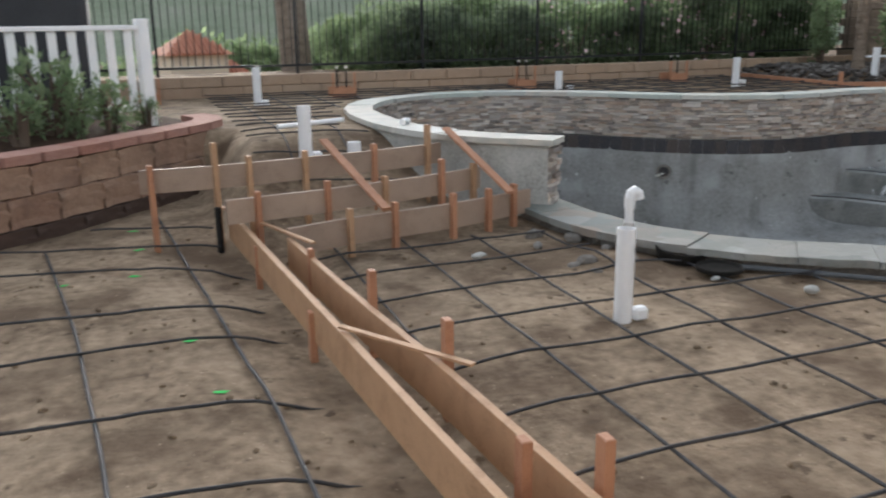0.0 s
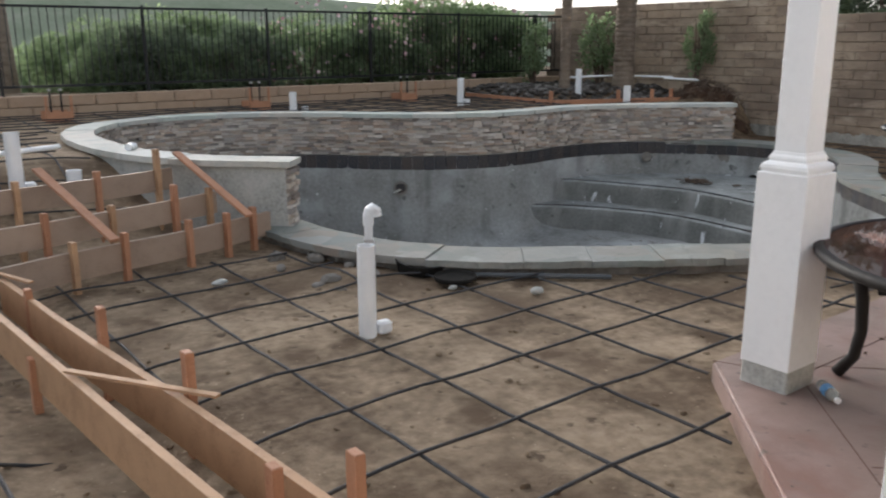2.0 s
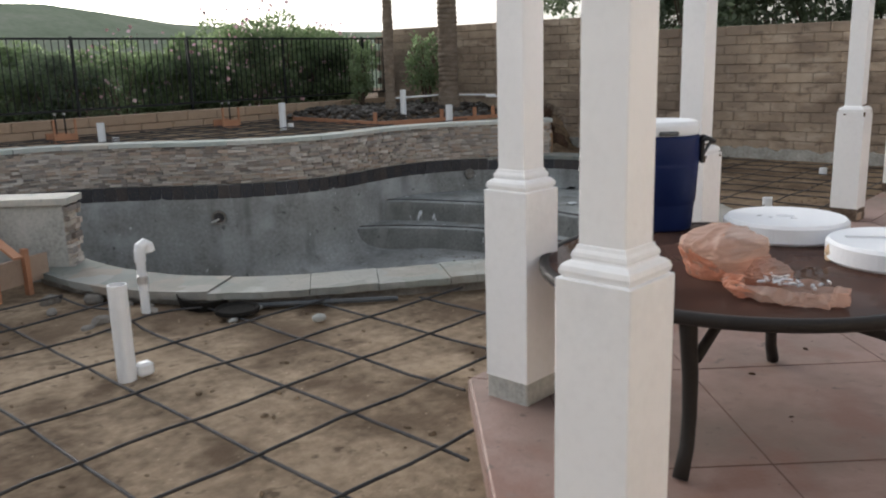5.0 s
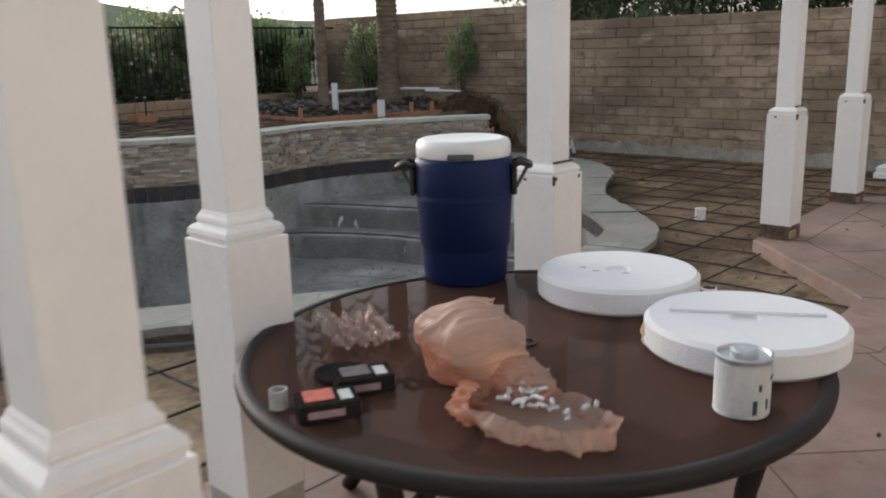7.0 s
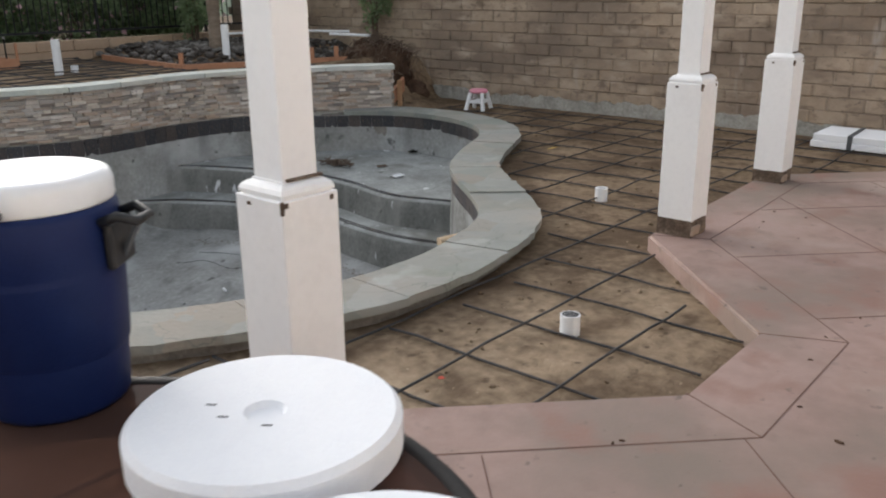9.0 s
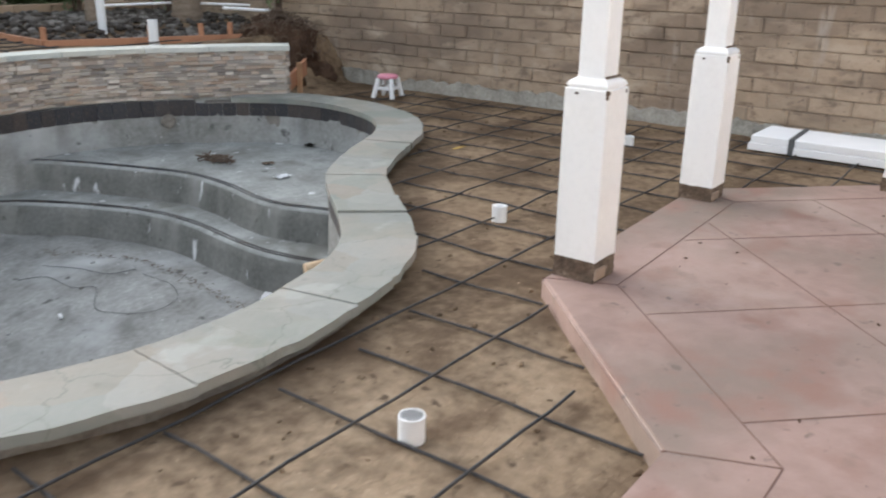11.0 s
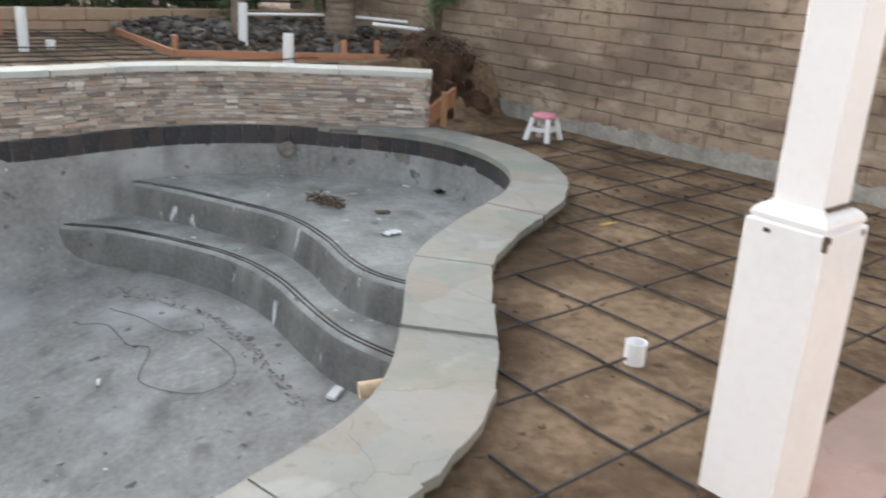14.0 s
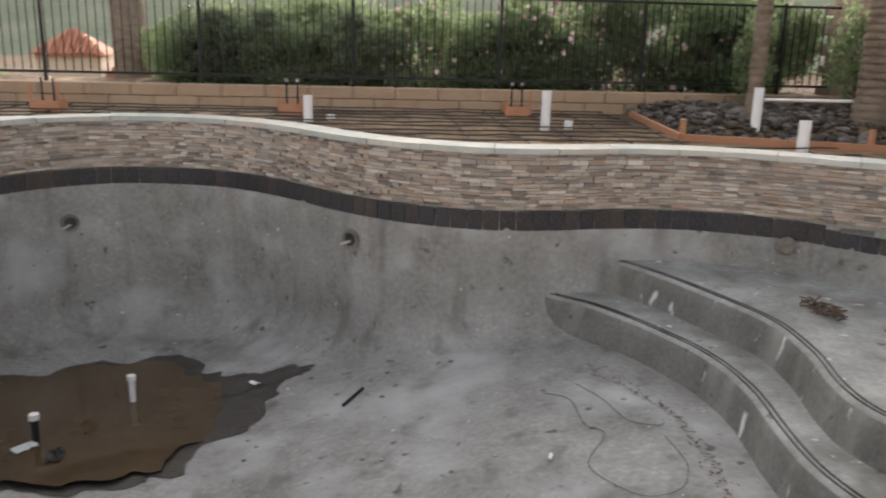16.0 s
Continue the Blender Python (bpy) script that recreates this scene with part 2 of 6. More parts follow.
SLAB = mat("pink stamped concrete", [(0.185, 0.125, 0.104), (0.29, 0.197, 0.168), (0.36, 0.252, 0.22)], 0.62, 0.9, 9.0, 0.3, 45.0, spread=(0.28, 0.7), detail=9.0,
           streak=[(0.8, (1, 1, 1), 0.46, 0.64, (0.20, 0.155, 0.127)), (2.7, (1, 1, 1), 0.53, 0.68, (0.235, 0.138, 0.11)), (6.0, (1, 1, 1), 0.6, 0.74, (0.21, 0.15, 0.125)), (1.1, (1, 1, 1.3), 0.6, 0.8, (0.37, 0.285, 0.245)), (13.0, (1, 1, 1), 0.66, 0.74, (0.15, 0.11, 0.092)), (26.0, (1, 1, 1), 0.71, 0.75, (0.10, 0.075, 0.065))])
JOINT = mat("joint", [(0.12, 0.07, 0.055), (0.17, 0.1, 0.08)], 0.9)
WHITE = mat("white paint", [(0.80, 0.797, 0.795), (0.86, 0.857, 0.855), (0.875, 0.872, 0.87)], 0.5, 1.5, 30.0, 0.12, 40.0, streak=[(9.0, (1, 1, 0.3), 0.66, 0.8, (0.74, 0.73, 0.71))])
PVC = mat("white pvc", [(0.74, 0.75, 0.76), (0.82, 0.83, 0.84)], 0.4, 4.0, 30.0, 0.05)
FOAM = mat("white foam", [(0.80, 0.81, 0.84), (0.86, 0.87, 0.89)], 0.75, 6.0, 90.0, 0.3, 150.0)
CREAM = mat("foam tear", [(0.6, 0.42, 0.26), (0.72, 0.56, 0.38)], 0.8, 20.0)
REBAR = mat("rebar steel", [(0.02, 0.021, 0.024), (0.045, 0.045, 0.048), (0.075, 0.06, 0.05)], 0.65, 6.0, 60.0, 0.3, 120.0, metal=0.3)
FIR = wood("fir board", (0.27, 0.145, 0.075), (0.47, 0.29, 0.165))
FIR_RED = wood("redwood stake", (0.27, 0.115, 0.06), (0.44, 0.22, 0.125))
GREYWOOD = wood("bender board", (0.25, 0.18, 0.135), (0.36, 0.27, 0.205))
ROTTEN = mat("rotten wood", [(0.03, 0.02, 0.015), (0.12, 0.085, 0.06), (0.27, 0.21, 0.16)], 0.9, 9.0, 50.0, 0.9, 50.0)
IRON = mat("black iron", [(0.01, 0.011, 0.012), (0.02, 0.021, 0.022)], 0.5, 8.0, 50.0, 0.1, metal=0.4)
STEEL = mat("galvanised bolt", [(0.5, 0.5, 0.5), (0.68, 0.68, 0.68)], 0.35, 20.0, 80.0, 0.1, metal=0.8)
RETAIN = mat("retaining block", [(0.26, 0.18, 0.12), (0.37, 0.265, 0.185), (0.42, 0.31, 0.225)], 0.92, 5.0, 40.0, 0.8, 40.0, rnd="object", rnd_cols=[(0.29, 0.2, 0.135), (0.4, 0.3, 0.21), (0.34, 0.235, 0.16)], mix=0.45, coords="World")
REDBLOCK = mat("tan garden block", [(0.13, 0.075, 0.05), (0.28, 0.18, 0.125), (0.40, 0.285, 0.2)], 0.92, 4.0, 30.0, 1.0, 25.0, rnd="object", rnd_cols=[(0.36, 0.24, 0.16), (0.24, 0.135, 0.095), (0.42, 0.3, 0.2)], mix=0.5, streak=[(2.5, (1, 1, 1), 0.52, 0.75, (0.13, 0.085, 0.062))], coords="World")
REDCAP = mat("red cap block", [(0.24, 0.11, 0.08), (0.36, 0.18, 0.135), (0.44, 0.26, 0.21)], 0.9, 4.0, 30.0, 0.8, 30.0, rnd="object", rnd_cols=[(0.34, 0.165, 0.125), (0.44, 0.27, 0.22)], mix=0.4)
DARKBLOCK = mat("dark base block", [(0.055, 0.035, 0.027), (0.10, 0.065, 0.05)], 0.95, 5.0, 30.0, 0.9, 30.0)
LEAF = mat("oleander leaf", [(0.09, 0.125, 0.07), (0.15, 0.20, 0.11), (0.22, 0.275, 0.155)], 0.55, 1.2, 8.0, 0, rnd="island", rnd_cols=[(0.08, 0.12, 0.065), (0.17, 0.225, 0.12), (0.27, 0.31, 0.20)], mix=0.5)
LEAF_D = mat("dark leaf", [(0.11, 0.14, 0.10), (0.18, 0.215, 0.15)], 0.55, 1.2, 8.0, 0, rnd="island", rnd_cols=[(0.075, 0.1, 0.065), (0.15, 0.185, 0.12)], mix=0.5)


def thin_leaf(m, share, gain):
    """Leaves pass some of the light that falls on their far side."""
    n, l = m.node_tree.nodes, m.node_tree.links
    b = n["Principled BSDF"]
    tl, mx, gn = n.new("ShaderNodeBsdfTranslucent"), n.new("ShaderNodeMixShader"), n.new("ShaderNodeMix")
    gn.data_type, gn.blend_type = "RGBA", "MULTIPLY"
    gn.inputs[0].default_value = 1.0
    gn.inputs[7].default_value = gain
    l.new(b.inputs["Base Color"].links[0].from_socket, gn.inputs[6])
    l.new(gn.outputs[2], tl.inputs[0])
    mx.inputs[0].default_value = share
    l.new(b.outputs[0], mx.inputs[1])
    l.new(tl.outputs[0], mx.inputs[2])
    l.new(mx.outputs[0], n["Material Output"].inputs[0])


thin_leaf(LEAF, 0.55, (1.6, 1.65, 1.45, 1))
thin_leaf(LEAF_D, 0.45, (1.8, 1.9, 1.6, 1))
PINK = mat("pink petals", [(0.72, 0.36, 0.42), (0.8, 0.6, 0.62)], 0.6, 20.0, 20.0, 0, rnd="island", rnd_cols=[(0.75, 0.34, 0.42), (0.85, 0.75, 0.74)], mix=0.6)
BARK = mat("palm bark", [(0.10, 0.075, 0.055), (0.21, 0.165, 0.125), (0.30, 0.245, 0.195)], 0.95, 4.0, 30.0, 1.0, 20.0, stretch=(1, 1, 3))
STEM = mat("branch", [(0.08, 0.055, 0.04), (0.15, 0.11, 0.08)], 0.9)
ROCK = mat("river rock", [(0.04, 0.035, 0.031), (0.085, 0.076, 0.068)], 0.9, 8.0, 40.0, 0.4, 40.0, rnd="island", rnd_cols=[(0.03, 0.025, 0.021), (0.06, 0.05, 0.042), (0.04, 0.031, 0.026), (0.25, 0.235, 0.22), (0.05, 0.041, 0.034)], mix=0.65, spec=0.2)
BLUE = mat("navy plastic", [(0.006, 0.014, 0.065), (0.009, 0.02, 0.085)], 0.5, 5.0, 120.0, 0.12, 160.0, spec=0.2)
BLACK = mat("black plastic", [(0.01, 0.01, 0.011), (0.02, 0.02, 0.021)], 0.45, 8.0, 60.0, 0.1)
MATTE = mat("dusty black plastic", [(0.012, 0.012, 0.012), (0.035, 0.032, 0.028)], 0.95, 8.0, 60.0, 0.1, spec=0.03)
BRONZE = mat("bronze powder coat", [(0.014, 0.012, 0.011), (0.024, 0.02, 0.018)], 0.62, 10.0, 90.0, 0.12, metal=0.2)
TIN = mat("paint can tin", [(0.42, 0.45, 0.47), (0.62, 0.64, 0.66)], 0.35, 12.0, 60.0, 0.15, metal=0.6)
PAPER = mat("can label", [(0.50, 0.53, 0.53), (0.66, 0.68, 0.68)], 0.7, 10.0, 60.0, 0.1)
SMEAR = mat("dark blue smear", [(0.02, 0.045, 0.07), (0.07, 0.11, 0.14)], 0.6, 12.0)
PINKPL = mat("pink plastic", [(0.62, 0.22, 0.3), (0.7, 0.3, 0.38)], 0.45, 6.0, 50.0, 0.05)
RUBBER = mat("grey conduit", [(0.06, 0.065, 0.07), (0.11, 0.115, 0.12)], 0.6, 6.0)
GREEN = mat("green marking paint", [(0.03, 0.42, 0.07), (0.06, 0.6, 0.12)], 0.8, 30.0)
REDP = mat("red marking paint", [(0.5, 0.06, 0.04), (0.62, 0.12, 0.07)], 0.8, 30.0)
YELLOW = mat("yellow scrap", [(0.4, 0.25, 0.05), (0.5, 0.34, 0.1)], 0.8, 30.0)
ROOFT = mat("terracotta roof tile", [(0.33, 0.12, 0.07), (0.5, 0.21, 0.13)], 0.85, 3.0, 20.0, 0.3, rnd="object", rnd_cols=[(0.4, 0.15, 0.09), (0.55, 0.26, 0.16)], mix=0.4)
STUCCO = mat("cream stucco", [(0.6, 0.5, 0.38), (0.7, 0.6, 0.47)], 0.9, 2.0, 60.0, 0.4, 80.0)
HILL = mat("hazy hill", [(0.15, 0.18, 0.125), (0.21, 0.24, 0.175), (0.28, 0.285, 0.235)], 1.0, 0.05, 0.5, 0, spec=0.0)
TARP = mat("charcoal cover", [(0.018, 0.019, 0.022), (0.035, 0.036, 0.04)], 0.7, 3.0, 40.0, 0.3, 30.0)
SILVER = mat("foil bits", [(0.45, 0.46, 0.48), (0.75, 0.76, 0.78)], 0.3, 30.0, 80.0, 0.6, 60.0, metal=0.7)
REDBOX = mat("red box print", [(0.45, 0.05, 0.035), (0.6, 0.12, 0.06)], 0.5, 20.0)
DARKBOX = mat("dark box print", [(0.03, 0.022, 0.03), (0.07, 0.05, 0.06)], 0.5, 20.0)
PINKBOX = mat("pale pink card", [(0.30, 0.2, 0.21), (0.42, 0.30, 0.31)], 0.7, 20.0)


def glassy(name, colour, rough, trans, ior=1.45):
    m = mat(name, [colour, tuple(min(1, c * 1.1) for c in colour)], rough, 3.0, 30.0, 0)
    b = m.node_tree.nodes["Principled BSDF"]
    b.inputs["Transmission Weight"].default_value = trans
    b.inputs["IOR"].default_value = ior
    b.inputs["Specular IOR Level"].default_value = 0.5
    return m


TABLEGLASS = bpy.data.materials.new("smoked brown glass")
TABLEGLASS.use_nodes = True
WATER = mat("muddy water", [(0.06, 0.04, 0.022), (0.09, 0.062, 0.035)], 0.06, 1.5, 9.0, 0.03, 14.0, spec=0.6)
MUD = mat("wet mud", [(0.035, 0.033, 0.03), (0.075, 0.068, 0.06)], 0.35, 6.0, 30.0, 0.8, 30.0)
BAG = mat("peach plastic bag", [(0.60, 0.45, 0.38), (0.72, 0.58, 0.50)], 0.35, 3.0, 30.0, 0.2, 30.0)


def film_sheet(m, clear):
    """Let part of the light straight through, as thin plastic film does."""
    n, l = m.node_tree.nodes, m.node_tree.links
    mx, tr, tl, m2 = n.new("ShaderNodeMixShader"), n.new("ShaderNodeBsdfTransparent"), n.new("ShaderNodeBsdfTranslucent"), n.new("ShaderNodeMixShader")
    b = n["Principled BSDF"]
    tl.inputs[0].default_value = (0.70, 0.48, 0.39, 1)
    tr.inputs[0].default_value = (0.95, 0.75, 0.65, 1)
    m2.inputs[0].default_value = 0.35
    l.new(b.outputs[0], m2.inputs[1])
    l.new(tl.outputs[0], m2.inputs[2])
    mx.inputs[0].default_value = clear
    l.new(m2.outputs[0], mx.inputs[1])
    l.new(tr.outputs[0], mx.inputs[2])
    l.new(mx.outputs[0], n["Material Output"].inputs[0])


film_sheet(BAG, 0.46)


def smoked_glass(m, tint, brown_share):
    """Dark tinted glass, half see-through, with a weak sharp reflection."""
    n, l = m.node_tree.nodes, m.node_tree.links
    tr, gl, df, fr, nz, mr, m1, m2 = [n.new("ShaderNode" + k) for k in ("BsdfTransparent", "BsdfGlossy", "BsdfDiffuse", "Fresnel", "TexNoise", "MapRange", "MixShader", "MixShader")]
    tr.inputs[0].default_value = (*tint, 1)
    gl.inputs["Roughness"].default_value = 0.015
    # diffuse brown painted in for the brown reflection and the slab seen through
    df.inputs[0].default_value = (0.088, 0.051, 0.041, 1)
    fr.inputs["IOR"].default_value = 1.07
    nz.inputs["Scale"].default_value, nz.inputs["Detail"].default_value = 5.0, 6.0
    mr.inputs[1].default_value, mr.inputs[2].default_value = 0.35, 0.75
    mr.inputs[3].default_value, mr.inputs[4].default_value = brown_share * 0.9, brown_share * 1.1
    l.new(nz.outputs[0], mr.inputs[0])
    l.new(mr.outputs[0], m1.inputs[0])
    l.new(tr.outputs[0], m1.inputs[1])
    l.new(df.outputs[0], m1.inputs[2])
    l.new(fr.outputs[0], m2.inputs[0])
    l.new(m1.outputs[0], m2.inputs[1])
    l.new(gl.outputs[0], m2.inputs[2])
    l.new(m2.outputs[0], n["Material Output"].inputs[0])


smoked_glass(TABLEGLASS, (0.25, 0.15, 0.12), 0.72)
UNDER = bpy.data.materials.new("clear underside")
UNDER.use_nodes = True
UNDER.node_tree.links.new(UNDER.node_tree.nodes.new("ShaderNodeBsdfTransparent").outputs[0], UNDER.node_tree.nodes["Material Output"].inputs[0])
BAGO = mat("orange bag print", [(0.68, 0.24, 0.13), (0.74, 0.42, 0.30)], 0.4, 14.0)
film_sheet(BAGO, 0.3)
CLEAR = glassy("clear bottle", (0.85, 0.92, 0.97), 0.05, 0.9)


def damp_earth(m):
    """The yard by the garden wall is still damp and darker, with a ragged edge."""
    n, l = m.node_tree.nodes, m.node_tree.links
    b = n["Principled BSDF"]
    gp, sx, nz = n.new("ShaderNodeNewGeometry"), n.new("ShaderNodeSeparateXYZ"), n.new("ShaderNodeTexNoise")
    l.new(gp.outputs["Position"], sx.inputs[0])
    l.new(gp.outputs["Position"], nz.inputs["Vector"])
    nz.inputs["Scale"].default_value, nz.inputs["Detail"].default_value = 1.3, 6.0
    ad = n.new("ShaderNodeMath")
    ad.operation = "MULTIPLY_ADD"
    ad.inputs[1].default_value = 5.0
    l.new(nz.outputs[0], ad.inputs[0])
    l.new(sx.outputs[0], ad.inputs[2])
    mr = n.new("ShaderNodeMapRange")
    mr.inputs[1].default_value, mr.inputs[2].default_value = 8.5, 12.0
    mr.inputs[3].default_value, mr.inputs[4].default_value = 0.0, 0.75
    l.new(ad.outputs[0], mr.inputs[0])
    mx = n.new("ShaderNodeMix")
    mx.data_type, mx.blend_type = "RGBA", "MULTIPLY"
    mx.inputs[7].default_value = (0.55, 0.5, 0.45, 1)
    l.new(mr.outputs[0], mx.inputs[0])
    l.new(b.inputs["Base Color"].links[0].from_socket, mx.inputs[6])
    l.new(mx.outputs[2], b.inputs["Base Color"])


damp_earth(DIRT)


# ---- mesh helpers ----
def link(name, bm, material, parent=None, label="", smooth=False):
    me = bpy.data.meshes.new(name)
    bm.normal_update()
    bm.to_mesh(me)
    bm.free()
    me.materials.append(material)
    if smooth:
        me.polygons.foreach_set("use_smooth", [True] * len(me.polygons))
    ob = new(name, me)
    if parent is not None:
        ob.parent = parent
    if label:
        ob["label"] = label
    return ob


def part(name, bm, material, parent, label="", smooth=False):
    return link(name, bm, material, parent, label, smooth)


def shared(name, me, m, parent):
    ob = new(name, me)
    ob.parent = parent
    ob.matrix_basis = m
    return ob


def thing(name, label, category, m=None, group="", kind=""):
    ob = new(name)
    ob.empty_display_size = 0.1
    if m is not None:
        ob.matrix_basis = m
    return tagged(ob, label, category, group, kind)


def box(bm, c, s, rz=0.0, rx=0.0, ry=0.0, bevel=0.0, seg=1):
    m = pose(*c, rx, ry, rz) @ Matrix.Diagonal((*s, 1))
    r = bmesh.ops.create_cube(bm, size=1, matrix=m)
    if bevel:
        es = list({e for v in r["verts"] for e in v.link_edges})
        bmesh.ops.bevel(bm, geom=es, offset=bevel, segments=seg, affect="EDGES", profile=0.5)
    return bm


def bx(c, s, rz=0.0, rx=0.0, ry=0.0, bevel=0.0, seg=1):
    return box(bmesh.new(), c, s, rz, rx, ry, bevel, seg)


def tube(bm, pts, r, seg=8, caps=True):
    """A round tube along points; r a number or one radius for each point."""
    pts = [Vector(p) for p in pts]
    rs = r if isinstance(r, (list, tuple)) else [r] * len(pts)
    rings = []
    side = None
    for i, p in enumerate(pts):
        d = (pts[min(i + 1, len(pts) - 1)] - pts[max(i - 1, 0)]).normalized()
        if side is None:
            side = d.orthogonal().normalized()
        side = (side - d * side.dot(d)).normalized()
        up = d.cross(side)
        rings.append([bm.verts.new(p + rs[i] * (side * math.cos(a) + up * math.sin(a))) for a in [2 * math.pi * k / seg for k in range(seg)]])
    for a, b in zip(rings, rings[1:]):
        for k in range(seg):
            bm.faces.new((a[k], a[(k + 1) % seg], b[(k + 1) % seg], b[k]))
    if caps:
        bm.faces.new(rings[0][::-1])
        bm.faces.new(rings[-1])
    return bm


def tb(pts, r, seg=8):
    return tube(bmesh.new(), pts, r, seg)


def lathe(bm, prof, seg=32, c=(0, 0, 0), closed=False):
    """Turn a profile of (radius, z) round the upright axis at c."""
    rings = []
    for r, z in prof:
        if r < 1e-5:
            rings.append([bm.verts.new((c[0], c[1], c[2] + z))])
        else:
            rings.append([bm.verts.new((c[0] + r * math.cos(2 * math.pi * k / seg), c[1] + r * math.sin(2 * math.pi * k / seg), c[2] + z)) for k in range(seg)])
    for a, b in zip(rings, rings[1:] + ([rings[0]] if closed else [])):
        for k in range(seg):
            j = (k + 1) % seg
            if len(a) == 1 and len(b) == 1:
                continue
            if len(a) == 1:
                bm.faces.new((a[0], b[j], b[k]))
            elif len(b) == 1:
                bm.faces.new((a[k], a[j], b[0]))
            else:
                bm.faces.new((a[k], a[j], b[j], b[k]))
    return bm


def lt(prof, seg=32, c=(0, 0, 0), closed=False):
    return lathe(bmesh.new(), prof, seg, c, closed)


def spline(pts, step):
    """Points evenly spaced along a smooth curve through pts (2D)."""
    p = np.array(pts, float)
    ext = np.vstack([2 * p[0] - p[1], p, 2 * p[-1] - p[-2]])
    out = []
    for i in range(1, len(ext) - 2):
        a, b, c, d = ext[i - 1:i + 3]
        for u in np.linspace(0, 1, 24, endpoint=False):
            out.append(0.5 * (2 * b + (c - a) * u + (2 * a - 5 * b + 4 * c - d) * u * u + (3 * b - a - 3 * c + d) * u ** 3))
    out.append(ext[-2])
    out = np.array(out)
    s = np.r_[0, np.cumsum(np.linalg.norm(np.diff(out, axis=0), axis=1))]
    q = np.linspace(0, s[-1], max(2, int(round(s[-1] / step)) + 1))
    return np.c_[np.interp(q, s, out[:, 0]), np.interp(q, s, out[:, 1])]


def sides(p):
    """Left-hand normals along a polyline."""
    t = np.gradient(p, axis=0)
    t /= np.linalg.norm(t, axis=1)[:, None] + 1e-9
    return np.c_[-t[:, 1], t[:, 0]]


def ribbon(bm, inner, outer, z0, z1):
    """A solid band between two polylines, from z0 to z1 (numbers or lists)."""
    n = len(inner)
    z0 = [z0] * n if not hasattr(z0, "__len__") else z0
    z1 = [z1] * n if not hasattr(z1, "__len__") else z1
    v = [[bm.verts.new((*inner[i], z0[i])), bm.verts.new((*inner[i], z1[i])), bm.verts.new((*outer[i], z1[i])), bm.verts.new((*outer[i], z0[i]))] for i in range(n)]
    for a, b in zip(v, v[1:]):
        for k in range(4):
            bm.faces.new((a[k], a[(k + 1) % 4], b[(k + 1) % 4], b[k]))
    bm.faces.new(v[0][::-1])
    bm.faces.new(v[-1])
    return bm


def board(pts, z0, z1, thick=0.038):
    p = np.array(pts, float)
    nn = sides(p)
    return ribbon(bmesh.new(), p - nn * thick / 2, p + nn * thick / 2, z0, z1)


def inside(poly, x, y):
    """Whether points lie in a polygon (numpy)."""
    x, y = np.atleast_1d(x).astype(float), np.atleast_1d(y).astype(float)
    c = np.zeros(x.shape, bool)
    j = len(poly) - 1
    for i in range(len(poly)):
        xi, yi = poly[i]
        xj, yj = poly[j]
        hit = ((yi > y) != (yj > y)) & (x < (xj - xi) * (y - yi) / (yj - yi + 1e-12) + xi)
        c ^= hit
        j = i
    return c


def grain(x, y, s, seed=0.0):
    return noise.noise(Vector((x * s + seed, y * s - seed, seed)))


def smooth01(a):
    a = min(1.0, max(0.0, a))
    return a * a * (3 - 2 * a)


# ---- plan ----
Z_COPE, Z_CAP, Z_UP, Z_SLAB = 0.125, 0.695, 0.62, 0.115
FACE = [(12.4, 7.64), (12.0, 7.97), (11.57, 8.22), (11.2, 8.47), (10.75, 8.70), (10.28, 8.84), (9.7, 8.87), (9.15, 8.79), (8.6, 8.76), (8.08, 8.89), (7.56, 9.16), (7.0, 9.63), (6.36, 10.36), (5.7, 10.85), (5.0, 11.07), (4.35, 11.05), (3.75, 10.75), (3.35, 10.3), (3.1, 9.75), (2.98, 9.1), (2.97, 8.23), (3.09, 7.47), (3.39, 6.9), (3.9, 6.38)]
COPE = [(3.92, 6.4), (3.94, 5.9), (4.06, 5.25), (4.32, 4.82), (4.72, 4.42), (5.25, 4.05), (5.88, 3.62), (6.5, 3.22), (7.15, 2.98), (7.69, 2.95), (8.04, 3.0), (8.5, 3.13), (8.84, 3.32), (9.2, 3.68), (9.69, 4.27), (10.04, 4.59), (10.69, 4.96), (11.35, 5.27), (11.85, 5.72), (12.13, 6.3), (12.2, 6.9), (12.08, 7.4), (11.8, 7.8), (11.5, 8.08)]
face = spline(FACE, 0.1)
face_n = sides(face)
cope = spline(COPE, 0.1)
cope_n = sides(cope)
rim = [tuple(p) for p in cope[:-1]] + [tuple(p) for p in (face + face_n * 0.05) if p[0] < 11.35]
rim = rim[:-3]
rim = spline(rim + [rim[0]], 0.1)[:-1]
rim_t = np.roll(rim, -1, 0) - np.roll(rim, 1, 0)
rim_t /= np.linalg.norm(rim_t, axis=1)[:, None]
rim_n = np.c_[-rim_t[:, 1], rim_t[:, 0]]
SLAB_POLY = [(2.6, 0.72), (3.95, 2.08), (5.9, 2.08), (7.08, 0.9), (7.88, 0.9), (9.06, 2.08), (11.36, 2.15), (12.75, 0.75), (12.75, -4.6), (2.6, -4.6)]
SLAB_IN = [(2.85, 0.6), (4.05, 1.83), (5.8, 1.83), (6.98, 0.65), (7.98, 0.65), (9.16, 1.83), (11.26, 1.9), (12.5, 0.65), (12.5, -4.6), (2.85, -4.6)]
WALL_X, LOW_Y = 14.3, 13.0
